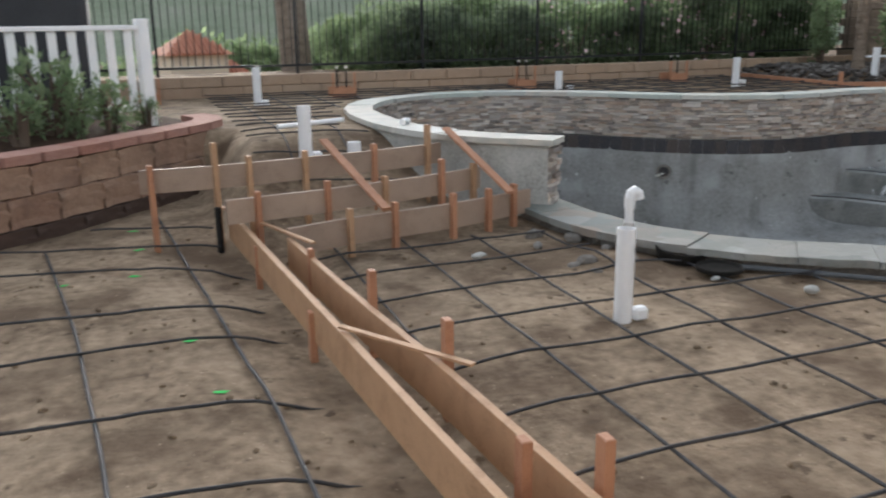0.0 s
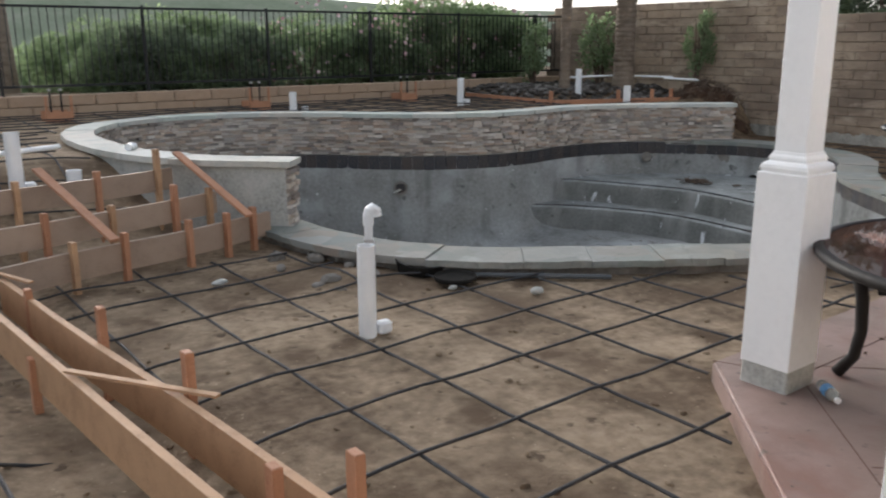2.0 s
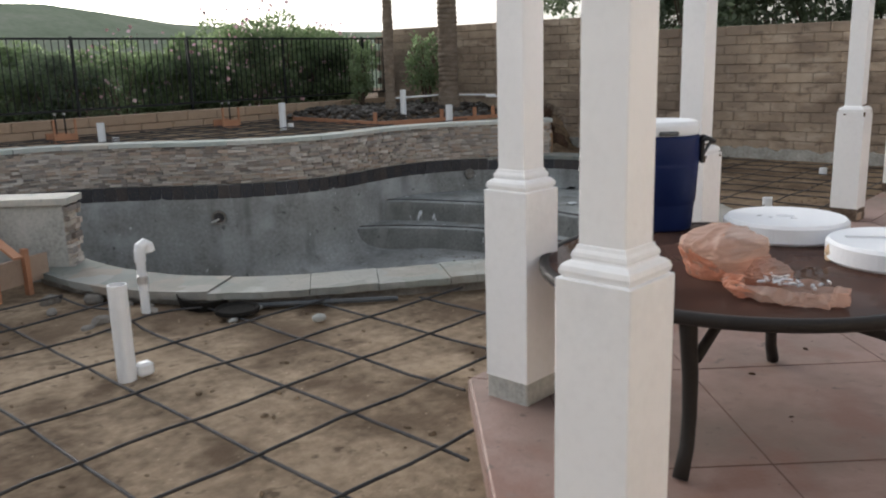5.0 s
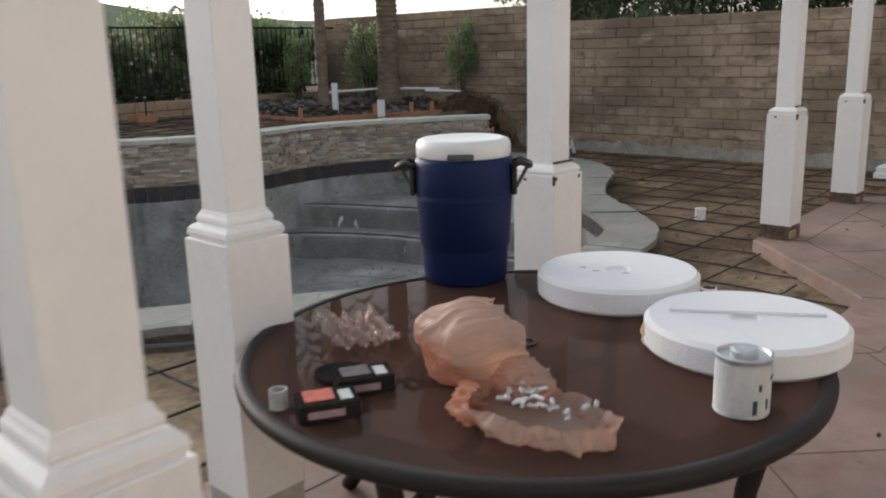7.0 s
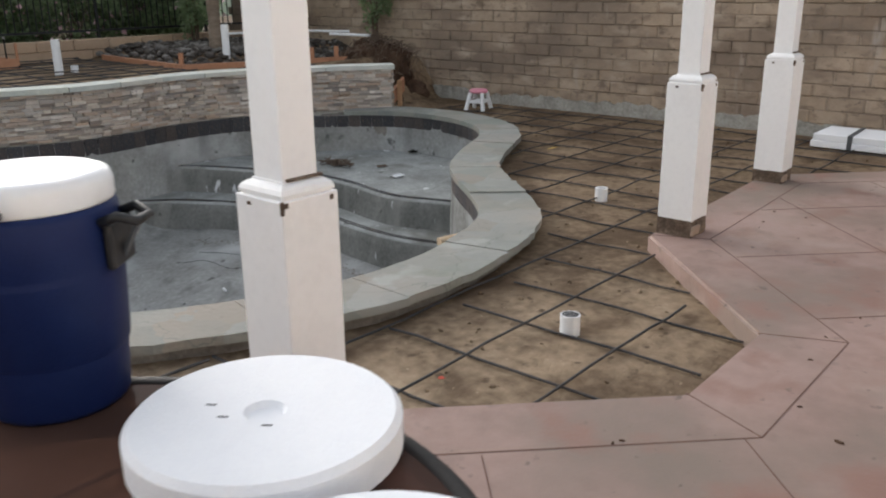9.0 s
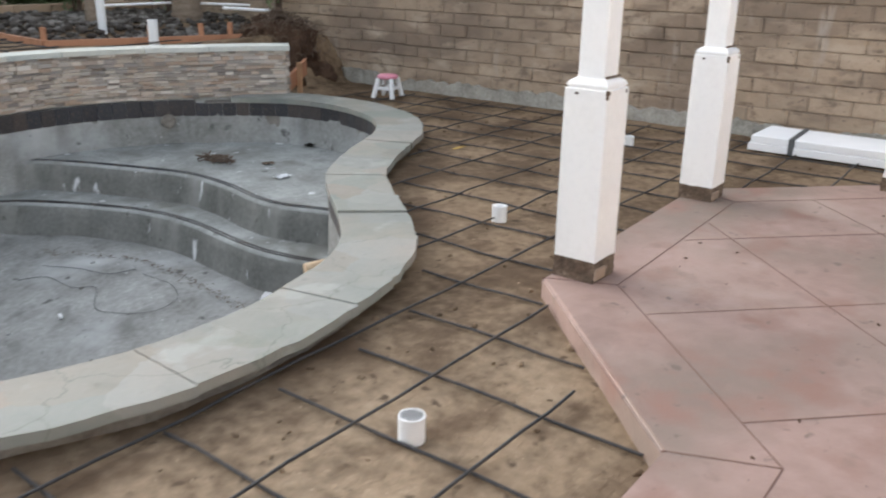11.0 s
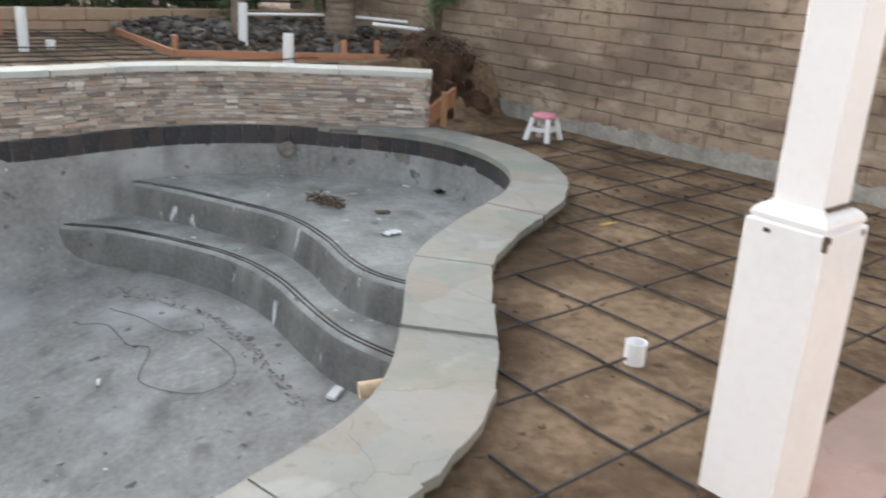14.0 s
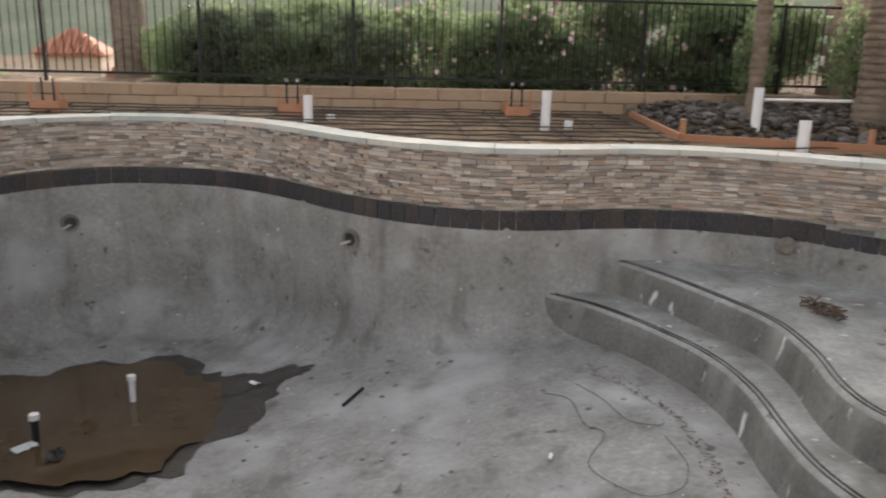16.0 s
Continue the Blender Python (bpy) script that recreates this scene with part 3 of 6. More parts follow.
BLOCKLINE = [(-3.4, 4.4), (-2.0, 5.7), (-0.67, 6.95), (-0.1, 7.45), (0.4, 8.0), (0.85, 8.5), (1.2, 8.95), (1.33, 9.4), (1.15, 9.9)]


def ground_z(x, y):
    if y > 13.25:
        z = 0.85 - 0.3 * max(0.0, y - 15.5)
        return max(z, -7.0)
    up = 0.0
    if x < 3.35:
        wall = smooth01((y - (8.15 + (min(x, 0.9) - 0.4) * 0.95)) / 0.2)
        ramp = smooth01((y - 6.1 - 0.17 * (x - 1.0)) / 1.8)
        k = smooth01((x - 0.95) / 0.5)
        up = wall * (1 - k) + ramp * k
    elif x > 12.2:
        up = smooth01((y - 8.3) / 0.6)
    elif x > 10.8:
        back = float(np.interp(x, (11.2, 11.57, 12.0, 12.4), (8.47, 8.22, 7.97, 7.64)))
        up = smooth01((y - back - 0.22) / 0.1)
    else:
        up = 1.0 if y > 7.2 else 0.0
    z = Z_UP * up
    z += 0.15 * smooth01((x - 10.9) / 0.6) * smooth01((y - 10.1) / 0.5)
    z += 0.1 * math.exp(-((x - 13.2) / 0.7) ** 2 - ((y - 8.6) / 0.5) ** 2)
    z += 0.07 * math.exp(-((x - 3.5) / 0.3) ** 2 - ((y - 4.75) / 0.35) ** 2)
    if y < 6.4:
        mid = 1.72 - 0.085 * y
        z -= 0.085 * math.exp(-((x - mid + 0.08) / 0.42) ** 2)
    z += 0.012 * grain(x, y, 1.7) + 0.008 * grain(x, y, 6.0, 3.0) + 0.004 * grain(x, y, 17.0, 7.0)
    if inside(SLAB_IN, x, y)[0]:
        z -= 0.08
    return z


# ---- ground ----
def build_ground():
    from mathutils.geometry import delaunay_2d_cdt
    hole = rim - rim_n * 0.13
    pts = [tuple(p) for p in hole]
    n = len(pts)
    edges = [(i, (i + 1) % n) for i in range(n)]
    gx, gy = np.arange(-4.0, 14.5, 0.13), np.arange(-3.0, 13.35, 0.13)
    X, Y = [a.ravel() for a in np.meshgrid(gx, gy)]
    clear = ~inside([tuple(p) for p in (rim - rim_n * 0.2)], X, Y)
    pts += list(zip(X[clear].tolist(), Y[clear].tolist()))
    far = [-900, -300, -120, -60, -30, -15, -8, -5, -1, 4, 9, 14, 16, 20, 30, 60, 120, 300, 900]
    fy = [-900, -300, -120, -60, -30, -15, -8, -4.5, 0, 4, 8, 12, 14.2, 15.5, 18, 22, 28, 36, 45, 60, 120, 300, 900]
    for x in far:
        for y in fy:
            if not (-4.2 < x < 14.7 and -3.2 < y < 13.5):
                pts.append((x, y))
    v, e, f, *_ = delaunay_2d_cdt([Vector(p) for p in pts], edges, [], 0, 1e-4)
    v = np.array([tuple(p) for p in v])
    f = [t for t in f]
    cen = np.array([v[list(t)].mean(0) for t in f])
    keep = ~inside([tuple(p) for p in hole], cen[:, 0], cen[:, 1])
    me = bpy.data.meshes.new("ground")
    me.from_pydata([(x, y, ground_z(x, y)) for x, y in v.tolist()], [], [t for t, k in zip(f, keep) if k])
    me.materials.append(DIRT)
    me.polygons.foreach_set("use_smooth", [True] * len(me.polygons))
    return tagged(new("ground", me), "bare graded brown dirt yard ready for concrete", "ground", kind="structure")


build_ground()


# ---- pool ----
def floor_z(x, y):
    a = smooth01((9.6 - x) / 4.4)
    z = -1.02 - 0.78 * a
    z -= 0.12 * math.exp(-((x - 4.7) / 1.3) ** 2 - ((y - 8.5) / 1.2) ** 2)
    return z + 0.018 * grain(x, y, 1.3, 5.0) + 0.01 * grain(x, y, 4.0, 1.0)


def build_pool():
    from mathutils.geometry import delaunay_2d_cdt
    n = len(rim)
    verts, faces = [], []
    rings = []
    zs = [fl for fl in (floor_z(*p) for p in (rim + rim_n * 0.45))]
    prof = [(0.0, None, Z_COPE - 0.05), (0.012, None, -0.06)]
    prof += [(0.02, None, -0.3)]
    for k in range(6):
        a = k / 5 * math.pi / 2
        prof.append((0.03 + 0.42 * (1 - math.cos(a)), 0.42 * (1 - math.sin(a)), None))
    for off, rise, z in prof:
        ring = []
        for i in range(n):
            p = rim[i] + rim_n[i] * (off + 0.012 * grain(*rim[i], 2.5, 9.0))
            ring.append(len(verts))
            verts.append((p[0], p[1], z if z is not None else zs[i] + rise))
        rings.append(ring)
    for a, b in zip(rings, rings[1:]):
        for i in range(n):
            j = (i + 1) % n
            faces.append((a[i], a[j], b[j], b[i]))
    inner = [verts[i][:2] for i in rings[-1]]
    gx, gy = np.arange(2.8, 12.6, 0.15), np.arange(2.6, 11.4, 0.15)
    X, Y = [q.ravel() for q in np.meshgrid(gx, gy)]
    ok = inside([tuple(p) for p in (rim + rim_n * 0.52)], X, Y)
    pts = inner + list(zip(X[ok].tolist(), Y[ok].tolist()))
    v, e, f, *_ = delaunay_2d_cdt([Vector(p) for p in pts], [(i, (i + 1) % n) for i in range(n)], [], 0, 1e-5)
    base = len(verts)
    v = [tuple(p) for p in v]
    verts += [(x, y, floor_z(x, y)) for x, y in v]
    cen = np.array([np.mean([v[i] for i in t], 0) for t in f])
    keep = inside(inner, cen[:, 0], cen[:, 1])
    faces += [tuple(base + i for i in t) for t, k in zip(f, keep) if k]
    me = bpy.data.meshes.new("pool_shell")
    me.from_pydata(verts, [], faces)
    me.materials.append(PLASTER)
    bm = bmesh.new()
    bm.from_mesh(me)
    bmesh.ops.remove_doubles(bm, verts=bm.verts, dist=0.002)
    bm.to_mesh(me)
    bm.free()
    me.polygons.foreach_set("use_smooth", [True] * len(me.polygons))
    return me


pool = thing("pool", "empty freeform swimming pool of bare grey gunite", "pool", kind="structure")
shell = new("pool_shell", build_pool())
shell.parent = pool
S_EDGE = [(9.35, 9.35), (9.63, 8.89), (9.93, 8.37), (10.2, 7.72), (10.40, 7.06), (10.38, 6.44), (10.26, 5.89), (10.25, 5.5), (10.37, 5.11), (10.6, 4.4)]
L_EDGE = [(8.7, 9.1), (9.05, 8.62), (9.38, 8.28), (9.68, 7.74), (9.92, 7.13), (9.98, 6.48), (9.89, 5.75), (9.87, 5.25), (9.98, 4.72), (10.2, 4.0)]


def ledge(name, edge, z, label):
    """A bench that fills the pool's shallow end behind a curved edge, with a rounded nose and a sloped face."""
    p = spline(edge, 0.1)
    nn = sides(p)
    bm = bmesh.new()
    rows = []
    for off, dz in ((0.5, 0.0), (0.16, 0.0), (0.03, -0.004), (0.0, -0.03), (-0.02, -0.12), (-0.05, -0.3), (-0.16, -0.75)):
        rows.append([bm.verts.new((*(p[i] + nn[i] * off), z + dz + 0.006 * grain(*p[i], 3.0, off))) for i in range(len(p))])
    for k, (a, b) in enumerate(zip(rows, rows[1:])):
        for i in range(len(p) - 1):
            # rows below the nose take the gunite with shade in its colour
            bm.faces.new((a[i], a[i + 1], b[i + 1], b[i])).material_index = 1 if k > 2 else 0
    far = [bm.verts.new((13.2, y, z)) for y in np.linspace(10.0, 4.2, len(p))]
    for i in range(len(p) - 1):
        bm.faces.new((far[i], far[i + 1], rows[0][i + 1], rows[0][i]))
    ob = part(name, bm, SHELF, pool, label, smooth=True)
    ob.data.materials.append(RISER_SHADED)
    for off, w in ((0.045, 0.010), (0.085, 0.012)):
        q = p + nn * off
        bm = ribbon(bmesh.new(), q - nn * w / 2, q + nn * w / 2, z - 0.01, z + 0.006)
        part("trim_line", bm, TILE, ob, "dark groove along the step edge")
    return ob


ledge("shelf", S_EDGE, -0.40, "pale grey shallow shelf")
ledge("step", L_EDGE, -0.70, "pale grey pool step")


def blob(cx, cy, rx, ry, z, rough, seed, n=90):
    bm = bmesh.new()
    pts = []
    for k in range(n):
        a = 2 * math.pi * k / n
        q = 1 + rough * (noise.noise(Vector((2.2 * math.cos(a), 2.2 * math.sin(a), seed))) + 0.5 * noise.noise(Vector((7 * math.cos(a), 7 * math.sin(a), seed))))
        pts.append((cx + rx * q * math.cos(a), cy + ry * q * math.sin(a)))
    rows = [[bm.verts.new((cx + (x - cx) * s, cy + (y - cy) * s, z(cx + (x - cx) * s, cy + (y - cy) * s))) for x, y in pts] for s in np.linspace(1, 0.08, 9)]
    for a, b in zip(rows, rows[1:]):
        for i in range(n):
            j = (i + 1) % n
            bm.faces.new((a[i], a[j], b[j], b[i]))
    bm.faces.new(rows[-1])
    return bm


tagged(link("puddle", blob(4.75, 8.45, 1.32, 1.22, lambda x, y: -1.785, 0.25, 3.0), WATER), "shallow puddle of muddy brown rainwater in the pool", "puddle", kind="structure")
tagged(link("mud", blob(4.82, 8.5, 1.5, 1.36, lambda x, y: floor_z(x, y) + 0.008, 0.3, 3.0), MUD), "dark wet mud round the puddle", "mud", kind="structure")
tagged(link("mud", blob(6.15, 9.05, 0.55, 0.2, lambda x, y: floor_z(x, y) + 0.012, 0.6, 8.0), MUD), "dark wet mud tongue on the pool floor", "mud", kind="structure")

# bond beam under the coping and wall core
bb = ribbon(bmesh.new(), cope + cope_n * 0.004, cope - cope_n * 0.36, -0.25, Z_COPE - 0.05)
for v in bb.verts:
    k = 0.02 * noise.noise(v.co * 5)
    v.co += Vector((k, k, 0))
part("bond_beam", bb, BEAM, pool, "rough grey-brown concrete bond beam", smooth=False)


def coping_stones():
    s, i = 0, 0
    rnd = random.Random(4)
    skew = 0.0
    while s < len(cope) - 5:
        e = min(len(cope) - 1, s + rnd.choice((3, 4, 4, 5, 6, 7)))
        p, nn = cope[s:e + 1].copy(), cope_n[s:e + 1]
        t = (p[-1] - p[0]) / np.linalg.norm(p[-1] - p[0])
        p[0] += t * 0.0025
        p[-1] -= t * 0.0025
        taper = np.array([1.0 if k < len(cope) - 9 else max(0.15, (len(cope) - 1 - k) / 8) for k in range(s, e + 1)])
        jit = np.array([0.012 * rnd.uniform(-1, 1) for _ in p])
        out = p - nn * ((0.43 * taper + jit)[:, None])
        nxt = rnd.uniform(-0.11, 0.11) if e < len(cope) - 10 else 0.0
        out[0] += t * skew
        out[-1] += t * nxt
        skew = nxt
        inn = p + nn * 0.03
        zt = Z_COPE + rnd.uniform(-0.007, 0.008)
        bm = ribbon(bmesh.new(), inn, out, Z_COPE - 0.052, zt)
        es = [ed for ed in bm.edges if abs(ed.verts[0].co.z - ed.verts[1].co.z) < 0.02 and ed.verts[0].co.z > Z_COPE - 0.02 and len(ed.link_faces) == 2 and ed.calc_face_angle(0) > 0.6]
        bmesh.ops.bevel(bm, geom=es, offset=0.012, segments=2, affect="EDGES")
        part("coping_stone", bm, COPING, pool)
        s = e


coping_stones()

# ---- raised wall ----
raised = thing("raised_wall", "raised pool wall faced with stacked ledger stone under pale flagstone caps", "wall", kind="structure")
core = ribbon(bmesh.new(), face + face_n * -0.01, face - face_n * 0.24, -0.3, Z_CAP - 0.05)
part("wall_core", core, CONCRETE, raised, "grey block and mortar core")


def caps():
    s, rnd = 0, random.Random(9)
    while s < len(face) - 1:
        e = min(len(face) - 1, s + rnd.choice((6, 7, 8, 9, 10)))
        if len(face) - 1 - e < 4:
            e = len(face) - 1
        p, nn = face[s:e + 1].copy(), face_n[s:e + 1]
        t = (p[-1] - p[0]) / np.linalg.norm(p[-1] - p[0])
        p[0] += t * 0.004
        p[-1] -= t * 0.004
        if e == len(face) - 1:
            p[-1] += t * 0.06
        if s == 0:
            p[0] -= t * 0.05
        jit = np.array([0.01 * rnd.uniform(-1, 1) for _ in p])
        bm = ribbon(bmesh.new(), p + nn * (0.055 + jit)[:, None], p - nn * (0.285 + jit)[:, None], Z_CAP - 0.055, Z_CAP + rnd.uniform(-0.004, 0.004))
        part("capstone", bm, CAPROCK, raised)
        s = e


caps()


def unit_box():
    me = bpy.data.meshes.new("piece")
    bm = bmesh.new()
    bmesh.ops.create_cube(bm, size=1)
    bmesh.ops.bevel(bm, geom=list(bm.edges), offset=0.06, segments=1, affect="EDGES")
    bm.to_mesh(me)
    bm.free()
    return me


UNIT = unit_box()


def piece_mesh(material):
    me = UNIT.copy()
    me.materials.append(material)
    return me


def joined(name, mats4, material, parent):
    """Many boxes in one mesh."""
    base = np.array([v.co[:] for v in UNIT.vertices])
    polys = [tuple(p.vertices) for p in UNIT.polygons]
    verts, faces = [], []
    for m in mats4:
        a = np.array(m)
        o = len(verts)
        verts += (base @ a[:3, :3].T + a[:3, 3]).tolist()
        faces += [tuple(o + i for i in p) for p in polys]
    me = bpy.data.meshes.new(name)
    me.from_pydata(verts, [], faces)
    me.materials.append(material)
    ob = new(name, me)
    ob.parent = parent
    ob["kind"] = "stuff"
    return ob


def frame_on(p, t, z, length, height, depth, out):
    """A box with its length along t, proud of a face by out on the left-hand side."""
    nn = np.array([-t[1], t[0]])
    c = p + nn * (out - depth / 2)
    return Matrix.Translation((c[0], c[1], z)) @ Matrix.Rotation(math.atan2(t[1], t[0]), 4, "Z") @ Matrix.Diagonal((length, depth, height, 1))


def ledger(path, z0, z1, seed, lo=0.06, hi=0.19):
    rnd = random.Random(seed)
    s = np.r_[0, np.cumsum(np.linalg.norm(np.diff(path, axis=0), axis=1))]
    out, z = [], z0
    while z < z1 - 0.012:
        h = min(rnd.choice((0.026, 0.034, 0.04, 0.048)), z1 - z)
        q = -rnd.uniform(0, 0.2)
        while q < s[-1]:
            ln = rnd.uniform(lo, hi)
            a, b = max(q, 0), min(q + ln, s[-1])
            if b - a > 0.03:
                pa = np.array([np.interp(a, s, path[:, 0]), np.interp(a, s, path[:, 1])])
                pb = np.array([np.interp(b, s, path[:, 0]), np.interp(b, s, path[:, 1])])
                t = (pb - pa) / np.linalg.norm(pb - pa)
                out.append(frame_on((pa + pb) / 2, t, z + h / 2, np.linalg.norm(pb - pa) - 0.003, h - 0.003, 0.05, rnd.uniform(0.006, 0.05)))
            q += ln
        z += h
    return out


# ---- slab ----
slab = thing("patio_slab", "pink stamped concrete patio slab with scored joints", "patio", kind="structure")
bm = bmesh.new()
top = [bm.verts.new((x, y, Z_SLAB)) for x, y in SLAB_POLY]
bot = [bm.verts.new((x, y, -0.12)) for x, y in SLAB_POLY]
bm.faces.new(top[::-1])
for i in range(len(top)):
    j = (i + 1) % len(top)
    bm.faces.new((top[i], top[j], bot[j], bot[i]))
bmesh.ops.recalc_face_normals(bm, faces=bm.faces)
bmesh.ops.bevel(bm, geom=[e for e in bm.edges if e.verts[0].co.z > 0 and e.verts[1].co.z > 0], offset=0.015, segments=3, affect="EDGES")
part("slab_body", bm, SLAB, slab)


def joint(a, b):
    a, b = np.array(a, float), np.array(b, float)
    t = (b - a) / np.linalg.norm(b - a)
    nn = np.array([-t[1], t[0]]) * 0.0028
    part("joint", ribbon(bmesh.new(), np.array([a - nn, b - nn]), np.array([a + nn, b + nn]), Z_SLAB - 0.004, Z_SLAB + 0.002), JOINT, slab)


def inset_line(d):
    n = len(SLAB_POLY)
    out = []
    for i in range(n):
        p0, p1, p2 = [np.array(SLAB_POLY[k % n], float) for k in (i - 1, i, i + 1)]
        t1, t2 = (p1 - p0) / np.linalg.norm(p1 - p0), (p2 - p1) / np.linalg.norm(p2 - p1)
        n1, n2 = np.array([t1[1], -t1[0]]), np.array([t2[1], -t2[0]])
        k = (n1 + n2) / (1 + n1 @ n2)
        out.append(p1 + k * d)
    return out


band = inset_line(0.37)
for i in range(len(band) - 2):
    joint(band[i], band[i + 1])
for i in (1, 2, 3, 4, 5, 6):
    joint(SLAB_POLY[i], band[i])
core_poly = [tuple(p) for p in band]
for sgn, cs in ((-1, [6.01 - 1.45 * k for k in range(7)] + [8.98, 10.39, 11.88, 13.33]), (1, [-0.9, 0.55, 2.0, 3.45, 4.9, 6.3, 8.86, 10.28, 11.7, 13.1])):
    for c in cs:
        xs = np.linspace(-5, 16, 1000)
        ys = (c - xs) if sgn < 0 else (xs - c)
        ok = inside(core_poly, xs, ys)
        run = None
        for i in range(len(xs)):
            if ok[i] and run is None:
                run = i
            if run is not None and (not ok[i] or i == len(xs) - 1):
                if i - run > 6:
                    joint((xs[run], ys[run]), (xs[i - 1], ys[i - 1]))
                run = None

# ---- boundary walls ----
garden = thing("wall_east", "tan slump-block garden wall with recessed joints", "wall", kind="structure")
part("wall_core", bx((WALL_X + 0.1, 4.4, 1.0), (0.17, 18.6, 2.12)), MORTAR, garden)
part("wall_core", bx((WALL_X + 0.1, 10.75, 2.15), (0.16, 5.7, 0.3)), MORTAR, garden)
foot = bmesh.new()
yy = np.arange(-4.8, 13.2, 0.05)
ribbon(foot, np.c_[[WALL_X - 0.045 - 0.06 * abs(grain(0, y, 2.1)) - 0.03 * grain(3, y, 9.0) for y in yy], yy], np.c_[[WALL_X + 0.1] * len(yy), yy], -0.2, [max(0.04, 0.16 + 0.09 * grain(1, y, 1.7) + 0.05 * grain(2, y, 6.0) + 0.03 * grain(5, y, 17.0)) for y in yy])
part("footing", foot, FOOTING, garden, "lumpy exposed grey concrete footing")

# unseen wall, added to close the south side and shape the bounced light
house = thing("wall_south", "unseen plain stucco house wall added behind the patio", "wall", kind="structure")
part("wall_body", bx((4.5, -4.8, 1.6), (22, 0.25, 3.4)), STUCCO, house)

# ---- columns ----
def column(x, y, top, base, label, worn=False, foot=0.22):
    """A boxed post: base block, box up to top, stepped moulding, slim post."""
    c = thing("column", label, "column", pose(x, y, Z_SLAB), group="patio columns")
    z0, zt = foot - Z_SLAB, top - Z_SLAB
    shift = Vector((x, y, 0))
    if base == "grey":
        b = bx((0, 0, z0 / 2), (0.236, 0.236, z0 + 0.02), bevel=0.008)
        part("base", b, CONCRETE, c, "stained grey base")
    else:
        b = bmesh.new()
        bmesh.ops.create_cube(b, size=1, matrix=pose(0, 0, z0 / 2) @ Matrix.Diagonal((0.243, 0.243, z0 + 0.012, 1)))
        bmesh.ops.subdivide_edges(b, edges=b.edges[:], cuts=5, use_grid_fill=True)
        for v in b.verts:
            k = noise.noise_vector(v.co * 14 + shift) * 0.012 + noise.noise_vector(v.co * 40 + shift) * 0.005
            v.co += Vector((k.x, k.y, 0))
        part("base", b, ROTTEN, c, "rotten split wooden base block")
        part("splinter", bx((-0.06, -0.126, z0 * 0.42), (0.12, 0.016, z0 * 0.6), 2, 4, 3, bevel=0.004), GREYWOOD, c, "split grey wooden splinter")
    part("box", bx((0, 0, (z0 + zt) / 2), (0.24, 0.24, zt - z0), bevel=0.003), WHITE, c)
    prof = [(0.106, 0.0), (0.106, 0.007), (0.111, 0.009), (0.113, 0.02), (0.109, 0.034), (0.098, 0.044), (0.088, 0.048), (0.0865, 0.053), (0.089, 0.06), (0.087, 0.07), (0.08, 0.08), (0.0765, 0.09), (0.073, 0.092)]
    if worn:
        prof = [(0.106, 0.0), (0.106, 0.006), (0.112, 0.008), (0.113, 0.018), (0.106, 0.032), (0.092, 0.043), (0.079, 0.048), (0.078, 0.054)]
        for k, (px, py) in enumerate(((-0.105, -0.1205), (0.09, -0.1205), (-0.1205, 0.05))):
            part("chip", bx((px, py, zt - 0.012 - 0.006 * k), (0.022 - 0.006 * k, 0.004, 0.018) if k < 2 else (0.004, 0.02, 0.012), bevel=0.0015), ROTTEN, c, "bare rotten chip in the paint")
        part("chip", bx((-0.117, -0.117, zt - 0.02), (0.014, 0.014, 0.045), 45, bevel=0.003), ROTTEN, c, "bare rotten chip in the paint")
        part("gap", bx((0.012, -0.01, zt + 0.056), (0.15, 0.15, 0.009)), ROTTEN, c, "dark open joint above the moulding")
    bm = bmesh.new()
    rings = []
    for r, z in prof:
        rings.append([bm.verts.new((sx * r, sy * r, zt + z)) for sx, sy in ((-1, -1), (1, -1), (1, 1), (-1, 1))])
    for a, b in zip(rings, rings[1:]):
        for k in range(4):
            bm.faces.new((a[k], a[(k + 1) % 4], b[(k + 1) % 4], b[k]))
    bm.faces.new(rings[-1])
    bm.faces.new(rings[0][::-1])
    part("moulding", bm, WHITE, c, "stepped white moulding")
    part("post", bx((0, 0, (zt + 0.04 + 2.76) / 2), (0.147, 0.147, 2.76 - zt - 0.04), bevel=0.003), WHITE, c)
    return c


column(3.958, 1.742, 1.109, "grey", "white painted boxed patio column with a stained grey base")
column(2.938, 0.630, 1.089, "grey", "white painted boxed patio column beside the table")
column(5.795, 1.806, 1.087, "rot", "white painted boxed patio column with peeling paint", True)
column(9.263, 1.943, 1.124, "rot", "white painted boxed patio column on a rotten wooden block", True, 0.225)
column(11.203, 2.022, 1.127, "rot", "white painted boxed patio column on a rotten wooden block", True, 0.21)
column(12.355, 0.9, 1.117, "rot", "white painted boxed patio column on a rotten wooden block", True, 0.215)

# ---- wooden forms ----
def form(name, pts, z0, z1, material, label, thick=0.038, step=0.15):
    p = spline(pts, step)
    k = np.linspace(0, 1, len(p))
    a = z0 if not hasattr(z0, "__len__") else list(z0[0] + (z0[1] - z0[0]) * k)
    b = z1 if not hasattr(z1, "__len__") else list(z1[0] + (z1[1] - z1[0]) * k)
    ob = link(name, board(p, a, b, thick), material)
    return tagged(ob, label, "form board")


